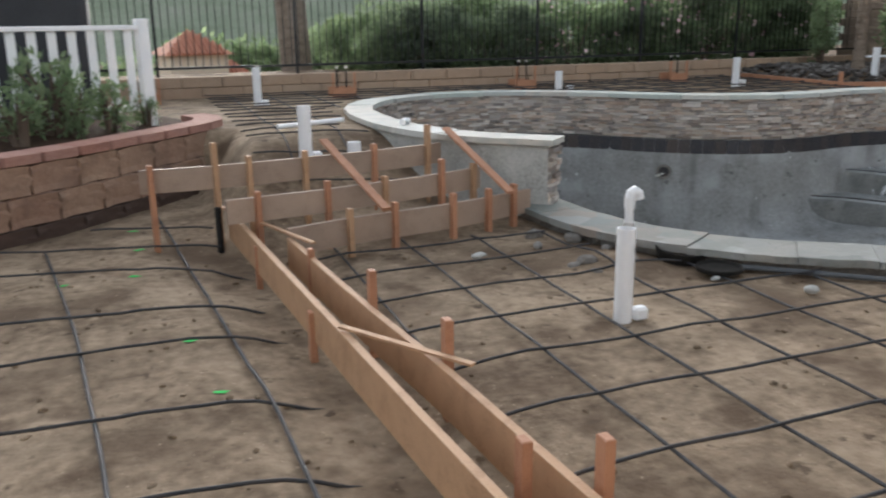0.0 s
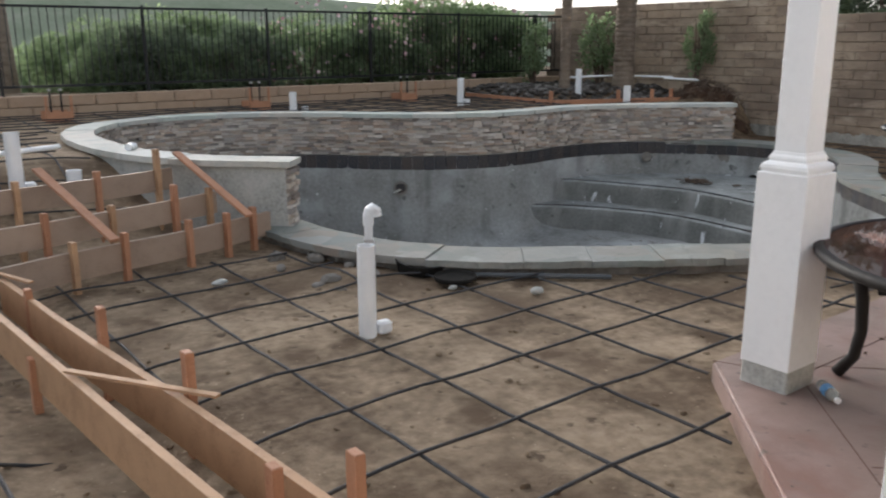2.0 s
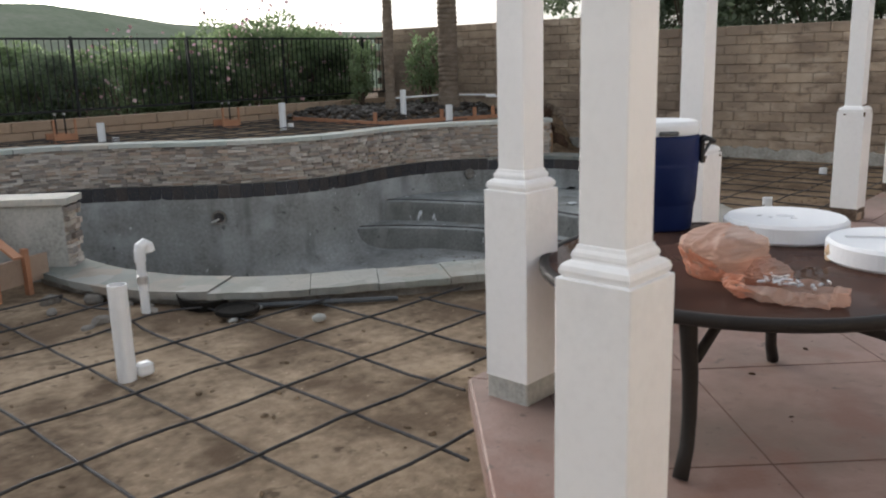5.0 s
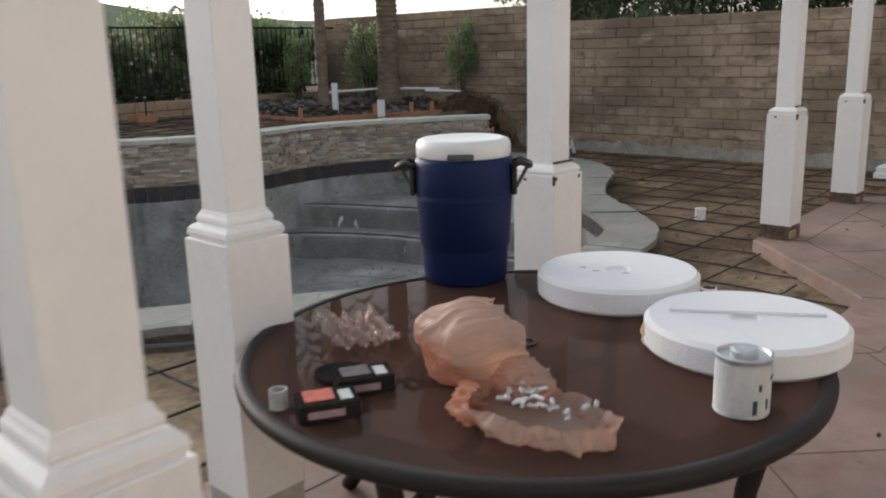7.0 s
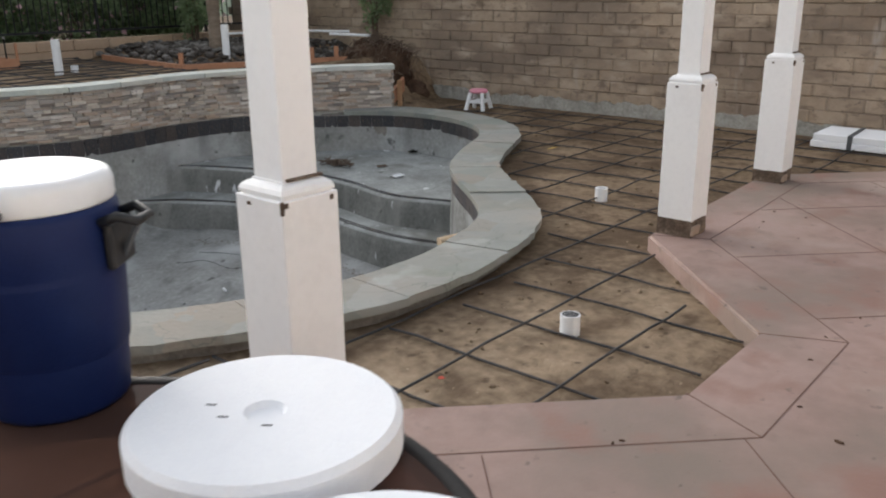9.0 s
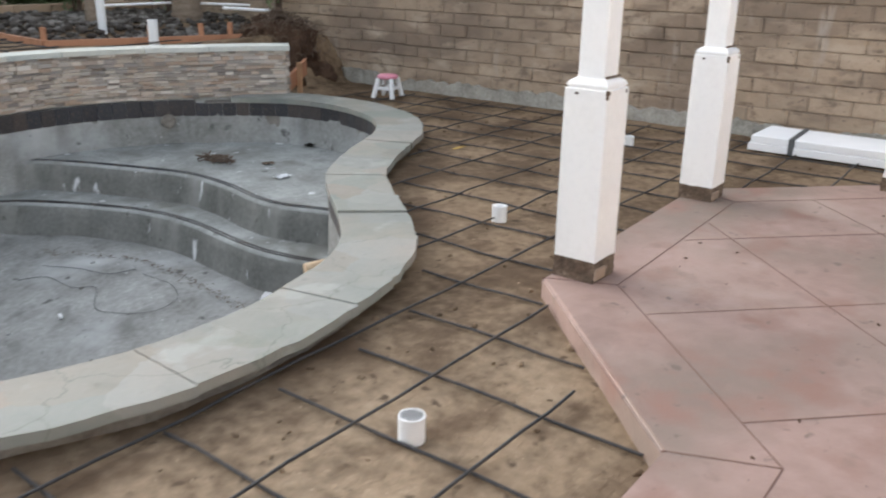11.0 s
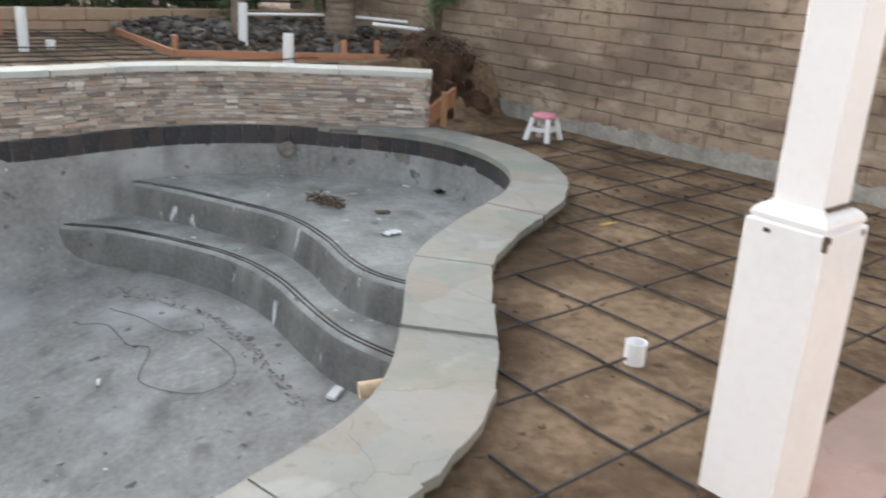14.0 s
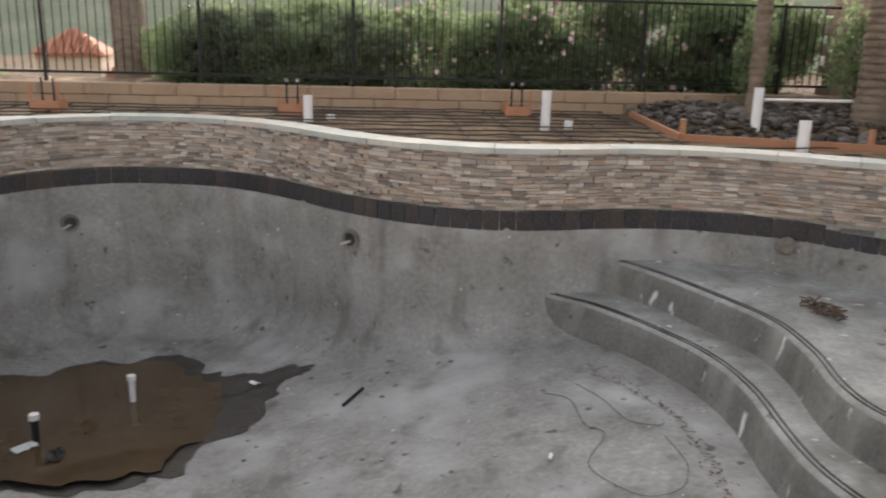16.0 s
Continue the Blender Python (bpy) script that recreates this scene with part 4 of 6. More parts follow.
def stake(x, y, z0, z1, material=FIR_RED, rz=0.0, lean=(0, 0)):
    bm = bmesh.new()
    r = []
    for z, s in ((z0, 0.3), (z0 + 0.1, 1.0), (z1 - 0.004, 1.0), (z1, 0.85)):
        k = (z - z0)
        r.append([bm.verts.new((a * 0.019 * s + lean[0] * k, b * 0.03 * s + lean[1] * k, z)) for a, b in ((-1, -1), (1, -1), (1, 1), (-1, 1))])
    for p, q in zip(r, r[1:]):
        for i in range(4):
            bm.faces.new((p[i], p[(i + 1) % 4], q[(i + 1) % 4], q[i]))
    bm.faces.new(r[-1])
    ob = link("stake", bm, material)
    ob.matrix_basis = pose(x, y, 0, 0, 0, rz)
    return tagged(ob, "reddish wooden stake driven beside a form board", "stake", "form stakes")


form("form_board", [(1.065, 6.45), (1.2, 4.6), (1.335, 2.75), (1.4, 1.9), (1.45, 1.2)], 0.035, 0.25, FIR, "long orange-brown fir form board standing on edge")
form("form_board", [(1.36, 5.45), (1.48, 3.95), (1.585, 2.95), (1.665, 1.9), (1.73, 1.2)], 0.03, 0.245, FIR, "long orange-brown fir form board standing on edge")
form("step_form", [(1.37, 5.57), (1.89, 5.74), (2.73, 5.91), (3.55, 6.2)], 0.08, 0.28, GREYWOOD, "weathered bender board forming the lowest step")
form("step_form", [(0.99, 5.91), (1.75, 6.04), (2.68, 6.29), (3.2, 6.48)], 0.27, 0.45, GREYWOOD, "weathered bender board forming the middle step")
form("step_form", [(0.42, 6.45), (1.24, 6.50), (2.54, 6.77), (3.0, 6.93)], 0.44, 0.62, GREYWOOD, "weathered bender board forming the top step")
for x, y, z0, z1 in ((0.50, 6.41, -0.1, 0.66), (0.98, 6.45, -0.1, 0.80), (1.24, 6.46, 0.0, 0.68), (1.7, 6.55, 0.0, 0.68), (2.32, 6.69, 0.1, 0.68), (2.85, 6.83, 0.1, 0.80),
                     (1.22, 5.9, -0.1, 0.5), (1.76, 6.01, -0.1, 0.52), (2.25, 6.13, 0.0, 0.5), (2.78, 6.27, 0.0, 0.58), (3.12, 6.41, 0.0, 0.5),
                     (1.85, 5.69, -0.2, 0.36), (2.22, 5.77, -0.2, 0.36), (2.73, 5.87, -0.2, 0.37), (3.08, 5.98, -0.2, 0.36), (3.35, 6.08, -0.2, 0.36)):
    stake(x, y, z0, z1, FIR_RED if (x * 7) % 1 < 0.6 else FIR, 10)
for x, y, z1 in ((1.53, 3.9, 0.42), (1.64, 3.05, 0.42), (1.75, 1.9, 0.4), (1.535, 2.05, 0.36), (1.4, 4.9, 0.3), (1.13, 5.4, 0.22), (1.22, 4.0, 0.2)):
    stake(x, y, -0.2, z1, FIR_RED, 0)
for a, b, z in (((1.0, 6.6), (1.47, 5.15), 0.262), ((1.27, 3.54), (1.69, 2.87), 0.262)):
    ob = tagged(link("lath", board([a, b], z, z + 0.012, 0.034), FIR), "thin wooden lath nailed across the form boards", "lath")
for a, b in (((1.9, 6.75, 0.73), (2.12, 5.65, 0.34)), ((3.05, 6.9, 0.75), (3.22, 5.85, 0.34))):
    d = Vector(b) - Vector(a)
    m = Matrix.Translation((Vector(a) + Vector(b)) / 2) @ d.to_track_quat("X", "Z").to_matrix().to_4x4() @ Matrix.Diagonal((d.length, 0.07, 0.02, 1))
    bm = bmesh.new()
    bmesh.ops.create_cube(bm, size=1, matrix=m)
    tagged(link("brace", bm, FIR_RED), "diagonal wooden brace across the step forms", "brace")
tagged(link("form_pin", tb([(0.97, 6.4, -0.2), (0.97, 6.4, 0.3)], 0.025, 8), IRON), "dark iron pin at the form board corner", "pin")

# upper yard forms
form("planter_form", [(11.0, 12.7), (10.85, 11.3), (10.72, 10.04)], 0.52, 0.70, FIR_RED, "red-brown form board round the rock planter")
form("planter_form", [(10.72, 10.02), (12.0, 9.5), (13.3, 9.0)], 0.52, 0.70, FIR_RED, "red-brown form board round the rock planter")
for x, y in ((10.76, 10.1), (11.9, 9.6), (12.5, 9.35), (12.9, 9.25)):
    stake(x, y, 0.4, 0.85, FIR_RED, 20)
form("end_form", [(12.5, 7.82), (13.3, 8.25)], [0.05, 0.22], [0.24, 0.42], FIR_RED, "leaning red-brown board at the end of the raised wall")

form("end_form", [(12.5, 8.0), (12.75, 8.15)], 0.36, 0.56, FIR_RED, "short red-brown board at the end of the raised wall")
stake(12.78, 8.12, -0.1, 0.62, FIR_RED, 20)
stake(12.95, 8.0, -0.1, 0.42, FIR, 20)

# ---- pipes ----
def standpipe(x, y, z0, z1, r, label, foot=None, elbow=False):
    t = thing("standpipe", label, "pipe", pose(x, y, z0), "white pipes")
    h = z1 - z0
    bm = bmesh.new()
    lathe(bm, [(r, -0.08), (r, h), (r - 0.006, h), (r - 0.006, h - 0.12), (0, h - 0.12)], 20)
    part("pipe", bm, PVC, t, smooth=False)
    # black disc below the lip stands in for the shade in the bore
    part("bore", lt([(0, h - 0.03), (r - 0.0065, h - 0.03)], 20), BLACK, t, "black disc painting the shade inside the pipe")
    if foot:
        part("fitting", bx((foot[0], foot[1], 0.05), (0.09, 0.07, 0.08), bevel=0.015), PVC, t, "short square side fitting")
    return t


standpipe(2.95, 3.715, 0.0, 0.55, 0.052, "tall white plastic pipe standing in the dirt", (0.09, -0.03))
standpipe(6.58, 11.47, 0.6, 0.93, 0.055, "white plastic pipe standing in the upper yard")
standpipe(9.38, 10.85, 0.6, 1.08, 0.055, "white plastic pipe standing in the upper yard")
standpipe(11.73, 10.39, 0.7, 1.19, 0.055, "white plastic pipe standing by the rocks")
standpipe(11.7, 9.24, 0.6, 0.94, 0.06, "white plastic pipe standing behind the raised wall")
standpipe(2.0, 11.4, 0.6, 1.12, 0.055, "white plastic pipe standing in the upper yard", (0.1, 0.0))
standpipe(1.87, 7.4, 0.45, 0.96, 0.06, "white plastic pipe standing above the steps", (0.1, 0.0))


def elbow_pipe(x, y):
    t = thing("elbow_pipe", "capped grey pipe with a white elbow by the pool", "pipe", pose(x, y, 0), "white pipes")
    part("pipe", tb([(0, 0, -0.05), (0, 0, 0.46)], 0.03, 14), PVC, t)
    part("elbow", tb([(0, 0, 0.42), (0, 0, 0.49), (0.01, 0, 0.52), (0.035, 0, 0.535), (0.06, 0, 0.52), (0.068, 0, 0.48)], [0.038, 0.038, 0.04, 0.041, 0.04, 0.04], 14), PVC, t, "white elbow")
    part("collar", tb([(0, 0, 0.27), (0, 0, 0.32)], 0.036, 14), STEEL, t)
    return t


elbow_pipe(3.57, 4.66)


def drain_cap(x, y, z, grate, label, r=0.052, h=0.09):
    t = thing("floor_drain", label, "drain pipe", pose(x, y, z), "drain stubs")
    if grate:
        part("pipe", lt([(r, -0.06), (r, h), (0, h)], 24), PVC, t)
        for k in range(-3, 4):
            w = math.sqrt(max(0, (r * 0.85) ** 2 - (k * 0.012) ** 2))
            part("slot", bx((k * 0.012, 0, h + 0.001), (0.005, 2 * w, 0.003)), BLACK, t)
    else:
        part("pipe", lt([(r, -0.06), (r, h), (r - 0.007, h), (r - 0.007, h - 0.05), (0, h - 0.05)], 24), PVC, t)
    return t


drain_cap(7.53, 1.74, 0.02, True, "short white drain stub with a slotted grate")
drain_cap(10.07, 3.02, 0.02, False, "short white open drain stub")
drain_cap(12.97, 3.41, 0.0, False, "short white open drain stub")
drain_cap(9.72, 11.1, 0.62, False, "short white stub beside a standing pipe")
drain_cap(6.85, 11.6, 0.6, False, "short white stub beside a standing pipe")
drain_cap(2.3, 7.3, 0.5, False, "short white stub above the steps", 0.06, 0.12)
tagged(link("pipe_length", tb([(1.75, 8.2, 0.69), (2.45, 8.35, 0.71)], 0.025, 10), PVC), "white plastic pipe lying on the rebar", "pipe")
tagged(link("pipe_length", tb([(12.2, 11.2, 1.0), (13.3, 10.9, 1.02), (13.9, 10.0, 1.0)], 0.02, 10), PVC), "white plastic pipe lying over the rocks", "pipe")
tagged(link("pipe_length", tb([(13.0, 9.5, 1.02), (13.5, 9.1, 0.98)], 0.022, 10), PVC), "white plastic pipe on the soil mound", "pipe")


# footing forms with anchor bolts
def footing_form(x, y):
    t = thing("footing_form", "orange wooden footing form with upright anchor bolts", "footing form", pose(x, y, Z_UP), "footing forms")
    part("board", bx((0, -0.16, 0.08), (0.34, 0.025, 0.14)), FIR_RED, t)
    part("board", bx((0, 0.16, 0.08), (0.34, 0.025, 0.14)), FIR_RED, t)
    for sx in (-1, 1):
        part("stake", bx((sx * 0.16, -0.14, 0.16), (0.03, 0.03, 0.4)), FIR_RED, t)
        part("bolt", tb([(sx * 0.07, 0, 0.0), (sx * 0.07, 0, 0.42)], 0.012, 8), IRON, t, "dark threaded bolt")
        part("nut", lt([(0, 0), (0.022, 0), (0.022, 0.03), (0, 0.03)], 6, (sx * 0.07, 0, 0.42)), STEEL, t, "bright nut")
    return t


for x, y in ((3.33, 12.11), (6.33, 12.25), (9.31, 12.4), (12.6, 12.6), (0.6, 12.2)):
    if x < 12:
        footing_form(x, y)


# ---- table and its things ----
TX, TY, TZ = 4.38, 0.88, 0.81


def table():
    t = thing("patio_table", "round bronze metal patio table with a smoked glass top", "table", pose(TX, TY, Z_SLAB))
    h = TZ - Z_SLAB
    top = part("glass_top", lt([(0, h - 0.008), (0.82, h - 0.008), (0.825, h - 0.004), (0.82, h), (0, h)], 72), TABLEGLASS, t, "smoked brown glass top")
    top.data.materials.append(UNDER)
    for f in top.data.polygons:
        f.material_index = 0 if f.center.z > h - 0.003 else 1
    part("rim", lt([(0.815, h - 0.04), (0.85, h - 0.042), (0.862, h - 0.03), (0.864, h - 0.008), (0.857, h + 0.003), (0.84, h + 0.006), (0.822, h + 0.003), (0.815, h - 0.012)], 72, closed=True), BRONZE, t, "dark bronze rim", smooth=True)
    part("apron", lt([(0.70, h - 0.075), (0.73, h - 0.075), (0.73, h - 0.012), (0.70, h - 0.012)], 64, closed=True), BRONZE, t)
    for k in range(4):
        a = radians(9 + 90 * k)
        c, s = math.cos(a), math.sin(a)
        part("leg", tb([(r * c, r * s, z) for r, z in ((0.72, h - 0.05), (0.70, h - 0.14), (0.665, h - 0.30), (0.655, 0.24), (0.675, 0.11), (0.74, 0.012))], [0.034, 0.032, 0.03, 0.028, 0.028, 0.03], 10), BRONZE, t, smooth=True)
    for k in range(2):
        a = radians(9 + 90 * k)
        c, s = math.cos(a), math.sin(a)
        part("stretcher", tb([(-0.6 * c, -0.6 * s, h - 0.25), (-0.2 * c, -0.2 * s, h - 0.17), (0.2 * c, 0.2 * s, h - 0.17), (0.6 * c, 0.6 * s, h - 0.25)], 0.022, 8), BRONZE, t, smooth=True)
    part("umbrella_ring", lt([(0.025, h + 0.001), (0.035, h + 0.001), (0.035, h + 0.006), (0.025, h + 0.006)], 24, closed=True), BLACK, t)


table()


def cooler(x, y, z):
    t = thing("drink_cooler", "navy blue barrel drink cooler with a white lid", "cooler", pose(x, y, z, 0, 0, -52) @ Matrix.Diagonal((1.08, 1.08, 1.075, 1)))
    part("body", lt([(0, 0), (0.142, 0), (0.149, 0.012), (0.156, 0.12), (0.158, 0.128), (0.162, 0.132), (0.170, 0.30), (0.172, 0.306), (0.168, 0.314), (0.172, 0.322), (0.171, 0.43), (0.166, 0.445), (0, 0.45)], 48), BLUE, t, smooth=True)
    part("lid", lt([(0, 0.445), (0.163, 0.445), (0.167, 0.452), (0.167, 0.486), (0.160, 0.503), (0.142, 0.510), (0.125, 0.505), (0.06, 0.503), (0, 0.502)], 48), PVC, t, "white screw lid", smooth=True)
    part("lid_tab", bx((0, -0.182, 0.46), (0.09, 0.014, 0.02), bevel=0.005), RUBBER, t)
    for s in (-1, 1):
        hd = part("handle", tb([(s * 0.165, -0.05, 0.41), (s * 0.2, -0.05, 0.425), (s * 0.232, -0.03, 0.41), (s * 0.235, 0.03, 0.41), (s * 0.2, 0.05, 0.425), (s * 0.165, 0.05, 0.41)], 0.011, 8), BLACK, t, "black carry handle", smooth=True)
        part("bracket", bx((s * 0.178, 0, 0.36), (0.02, 0.11, 0.1), bevel=0.006), BLACK, t)
        part("strut", tb([(s * 0.228, 0, 0.41), (s * 0.185, 0, 0.33)], 0.007, 6), RUBBER, t)


cooler(4.843, 1.522, TZ + 0.002)


def foam_disc(x, y, z, r, h, label, torn=False):
    t = thing("foam_disc", label, "foam disc", pose(x, y, z, 0, 0, -53), "foam discs")
    part("disc", lt([(0, 0), (r - 0.012, 0), (r, 0.012), (r, h - 0.014), (r - 0.014, h), (0.045, h), (0.035, h - 0.012), (0, h - 0.012)], 56), FOAM, t)
    if torn:
        bm = bmesh.new()
        bmesh.ops.create_icosphere(bm, subdivisions=3, radius=0.042, matrix=pose(-r + 0.006, 0.02, h * 0.4) @ Matrix.Diagonal((0.35, 0.8, 0.9, 1)))
        for v in bm.verts:
            v.co += 0.02 * noise.noise_vector(v.co * 25)
        part("torn_edge", bm, CREAM, t, "torn yellowed foam edge")
    else:
        for a, b in ((-0.12, 0.02), (-0.08, -0.03), (0.02, -0.06)):
            part("stain", bx((a, b, h + 0.0005), (0.022, 0.006, 0.001), 30 * a), RUBBER, t)
    return t


foam_disc(5.0, 0.935, TZ + 0.002, 0.285, 0.092, "thick white foam disc with a few dark smudges")
foam_disc(4.752, 0.362, TZ + 0.002, 0.288, 0.09, "thick white foam disc with a torn edge", True)
tagged(link("stick", bx((4.787, 0.373, TZ + 0.097), (0.44, 0.012, 0.008), -59), FOAM), "thin pale stick lying on a foam disc", "stick")


def can(x, y, z):
    t = thing("paint_can", "small silver tin can with a pale paper label", "can", pose(x, y, z, 0, 0, 20) @ Matrix.Diagonal((0.9, 0.9, 0.88, 1)))
    part("body", lt([(0, 0), (0.072, 0), (0.074, 0.004), (0.072, 0.008), (0.072, 0.155), (0.075, 0.16), (0.075, 0.166), (0.07, 0.168), (0.066, 0.158), (0, 0.158)], 36), TIN, t)
    part("label", lt([(0.0728, 0.012), (0.0735, 0.012), (0.0735, 0.148), (0.0728, 0.148)], 36, closed=True), PAPER, t, "pale grey paper label")
    part("cap", lt([(0, 0.156), (0.036, 0.156), (0.036, 0.176), (0.03, 0.18), (0, 0.18)], 24), TIN, t)
    for k, (a, z0, w, hh) in enumerate(((-100, 0.11, 0.03, 0.008), (-140, 0.09, 0.008, 0.02), (-120, 0.04, 0.008, 0.03), (-60, 0.08, 0.004, 0.13), (-45, 0.05, 0.004, 0.1), (-150, 0.035, 0.012, 0.04))):
        aa = radians(a)
        part("print", bx((0.0738 * math.cos(aa), 0.0738 * math.sin(aa), z0), (w, 0.002, hh), a + 90), SMEAR, t, "dark printed mark")


can(4.325, 0.187, TZ + 0.002)


def bag_sheet(name, c, r, seed, parent, material, hole, wide, crease=1.0, floor=0.002):
    """Crumpled film: a shell pleated by sharp creases, torn open towards hole."""
    bm = bmesh.new()
    bmesh.ops.create_icosphere(bm, subdivisions=6, radius=1.0)
    hd = Vector(hole).normalized()
    bmesh.ops.delete(bm, geom=[v for v in bm.verts if v.co.dot(hd) > wide + 0.22 * noise.noise(v.co * 2.6 + Vector((seed, 0, 0)))], context="VERTS")
    for v in bm.verts:
        d = v.co.normalized()
        around = math.atan2(d.cross(hd).length, d.dot(hd))
        a = Vector((d.x, d.y * 1.0, d.z)) - hd * d.dot(hd) * 0.75
        pleat = 1 - abs(noise.noise(a * 2.7 + Vector((seed, 3, 0)))) * 2
        fine = 1 - abs(noise.noise(a * 6.5 + Vector((0, seed, 5)))) * 2
        big = noise.noise(d * 1.3 + Vector((seed, 1, 2)))
        k = 0.86 + 0.22 * big + crease * (0.15 * max(0, pleat) ** 2 * min(1, around) + 0.07 * max(0, fine) ** 2)
        v.co = Vector((c[0] + d.x * r[0] * k, c[1] + d.y * r[1] * k, max(floor, c[2] + d.z * r[2] * k)))
    return part(name, bm, material, parent, smooth=True)


bag = thing("plastic_bag", "crumpled thin peach plastic shopping bag with metal bits spilling out", "bag", pose(4.04, 0.7, TZ + 0.002))
bag_sheet("pouch", (0.06, 0.11, 0.095), (0.175, 0.205, 0.145), 3.1, bag, BAG, (0.75, -0.6, 0.3), 0.5, 0.42)
bag_sheet("mouth", (-0.10, -0.17, 0.04), (0.125, 0.21, 0.075), 7.7, bag, BAG, (0.1, 0, 1), 0.15, 1.4)
bag_sheet("twist", (0.01, -0.05, 0.05), (0.065, 0.10, 0.06), 5.2, bag, BAG, (0.6, -0.5, 0.4), 0.8)
bag_sheet("print_patch", (0.058, 0.11, 0.093), (0.179, 0.209, 0.148), 3.1, bag, BAGO, (0.62, -0.55, 0.6), -0.7, 0.42)
bag_sheet("print_patch", (-0.10, -0.17, 0.04), (0.128, 0.214, 0.077), 7.7, bag, BAGO, (0.5, -0.85, 0.2), -0.74, 1.4)
for k in range(26):
    r2 = random.Random(k)
    part("metal_bit", bx((-0.08 + r2.uniform(-0.06, 0.06), -0.19 + r2.uniform(-0.11, 0.11), 0.045 + r2.uniform(0, 0.02)), (0.03, 0.012, 0.008), r2.uniform(0, 180), r2.uniform(-30, 30), bevel=0.002), SILVER, bag)


def carton(x, y, rz, label, top):
    t = thing("small_box", label, "box", pose(x, y, TZ + 0.002, 0, 0, rz), "small boxes")
    part("carton", bx((0, 0, 0.024), (0.15, 0.1, 0.046), bevel=0.002), MATTE, t)
    part("top_print", bx((-0.02, 0.01, 0.048), (0.075, 0.07, 0.002)), top, t, "bright printed lid")
    part("top_print", bx((0.045, -0.005, 0.048), (0.03, 0.06, 0.002)), PAPER, t, "pale printed panel")
    part("side_print", bx((0.0765, 0, 0.024), (0.002, 0.08, 0.026)), PINKBOX, t, "pale pink printed end")
    part("side_print", bx((-0.01, -0.0515, 0.022), (0.09, 0.002, 0.018)), PINKBOX, t, "pale printed side")


carton(3.665, 0.955, -30, "small dark and red printed cardboard box", REDBOX)
carton(3.83, 1.005, -30, "small dark printed cardboard box", DARKBOX)
tagged(link("coupling", lt([(0, 0), (0.024, 0), (0.024, 0.05), (0.019, 0.05), (0.019, 0.01), (0, 0.01)], 20, (3.61, 1.08, TZ + 0.002)), CONCRETE), "small grey plastic pipe coupling", "pipe fitting")


def bottle(x, y):
    t = thing("water_bottle", "clear plastic water bottle with a blue label lying down", "bottle", pose(x, y, Z_SLAB + 0.03, 90, 0, -40) @ Matrix.Diagonal((0.85, 0.85, 0.85, 1)))
    part("bottle", lt([(0, -0.1), (0.03, -0.1), (0.033, -0.09), (0.033, 0.05), (0.014, 0.085), (0.014, 0.1), (0, 0.1)], 20), CLEAR, t, smooth=True)
    part("label", lt([(0.0335, -0.04), (0.0335, 0.02)], 20), BLUEL, t, "blue label")
    part("cap", lt([(0, 0.098), (0.016, 0.098), (0.016, 0.115), (0, 0.115)], 16), PVC, t)


BLUEL = mat("blue label", [(0.05, 0.2, 0.5), (0.2, 0.45, 0.7)], 0.4, 30.0)
bottle(3.965, 1.49)
CELLO = mat("clear film", [(0.75, 0.76, 0.77), (0.85, 0.86, 0.87)], 0.15, 6.0, 40.0, 0)
film_sheet(CELLO, 0.72)
wrap = bmesh.new()
bmesh.ops.create_grid(wrap, x_segments=46, y_segments=46, size=1.0)
for v in wrap.verts:
    q = v.co.copy()
    ridge = 1 - 2 * abs(noise.noise(Vector((q.x * 2.2, q.y * 1.1, 4.0))))
    fine = 1 - 2 * abs(noise.noise(Vector((q.x * 5.5, q.y * 3.0, 9.0))))
    edge = 1 + 0.22 * noise.noise(q * 1.9)
    v.co = Vector((q.x * 0.1 * edge, q.y * 0.15 * edge, 0.004 + 0.035 * max(0, ridge) ** 2 + 0.016 * max(0, fine) ** 2))
wrap_ob = link("clear_wrap", wrap, CELLO, smooth=True)
wrap_ob.matrix_basis = pose(4.1, 1.33, TZ + 0.002, 0, 0, -25)
tagged(wrap_ob, "crumpled clear plastic wrap lying on the glass table", "plastic wrap")
tagged(link("round_lid", lt([(0, 0), (0.07, 0), (0.075, 0.006), (0.072, 0.014), (0, 0.012)], 32, (3.85, 1.12, TZ + 0.002)), MATTE), "flat black plastic lid on the glass table", "lid")

# ---- stool, foam stack ----
stool = thing("step_stool", "small white plastic stool with a pink seat", "stool", pose(13.52, 7.0, 0.02, 0, 0, 15))
part("seat", lt([(0, 0.235), (0.12, 0.235), (0.13, 0.25), (0.13, 0.27), (0.115, 0.285), (0, 0.288)], 28), PINKPL, stool, "pink round seat", smooth=True)
for sx in (-1, 1):
    for sy in (-1, 1):
        part("leg", tb([(sx * 0.09, sy * 0.09, 0.24), (sx * 0.15, sy * 0.13, 0.0)], [0.028, 0.032], 6), PVC, stool)
for sy in (-1, 1):
    part("rail", bx((0, sy * 0.105, 0.12), (0.2, 0.02, 0.045), bevel=0.006), PVC, stool)
for sx in (-1, 1):
    part("rail", bx((sx * 0.115, 0, 0.12), (0.02, 0.2, 0.045), bevel=0.006), PVC, stool)

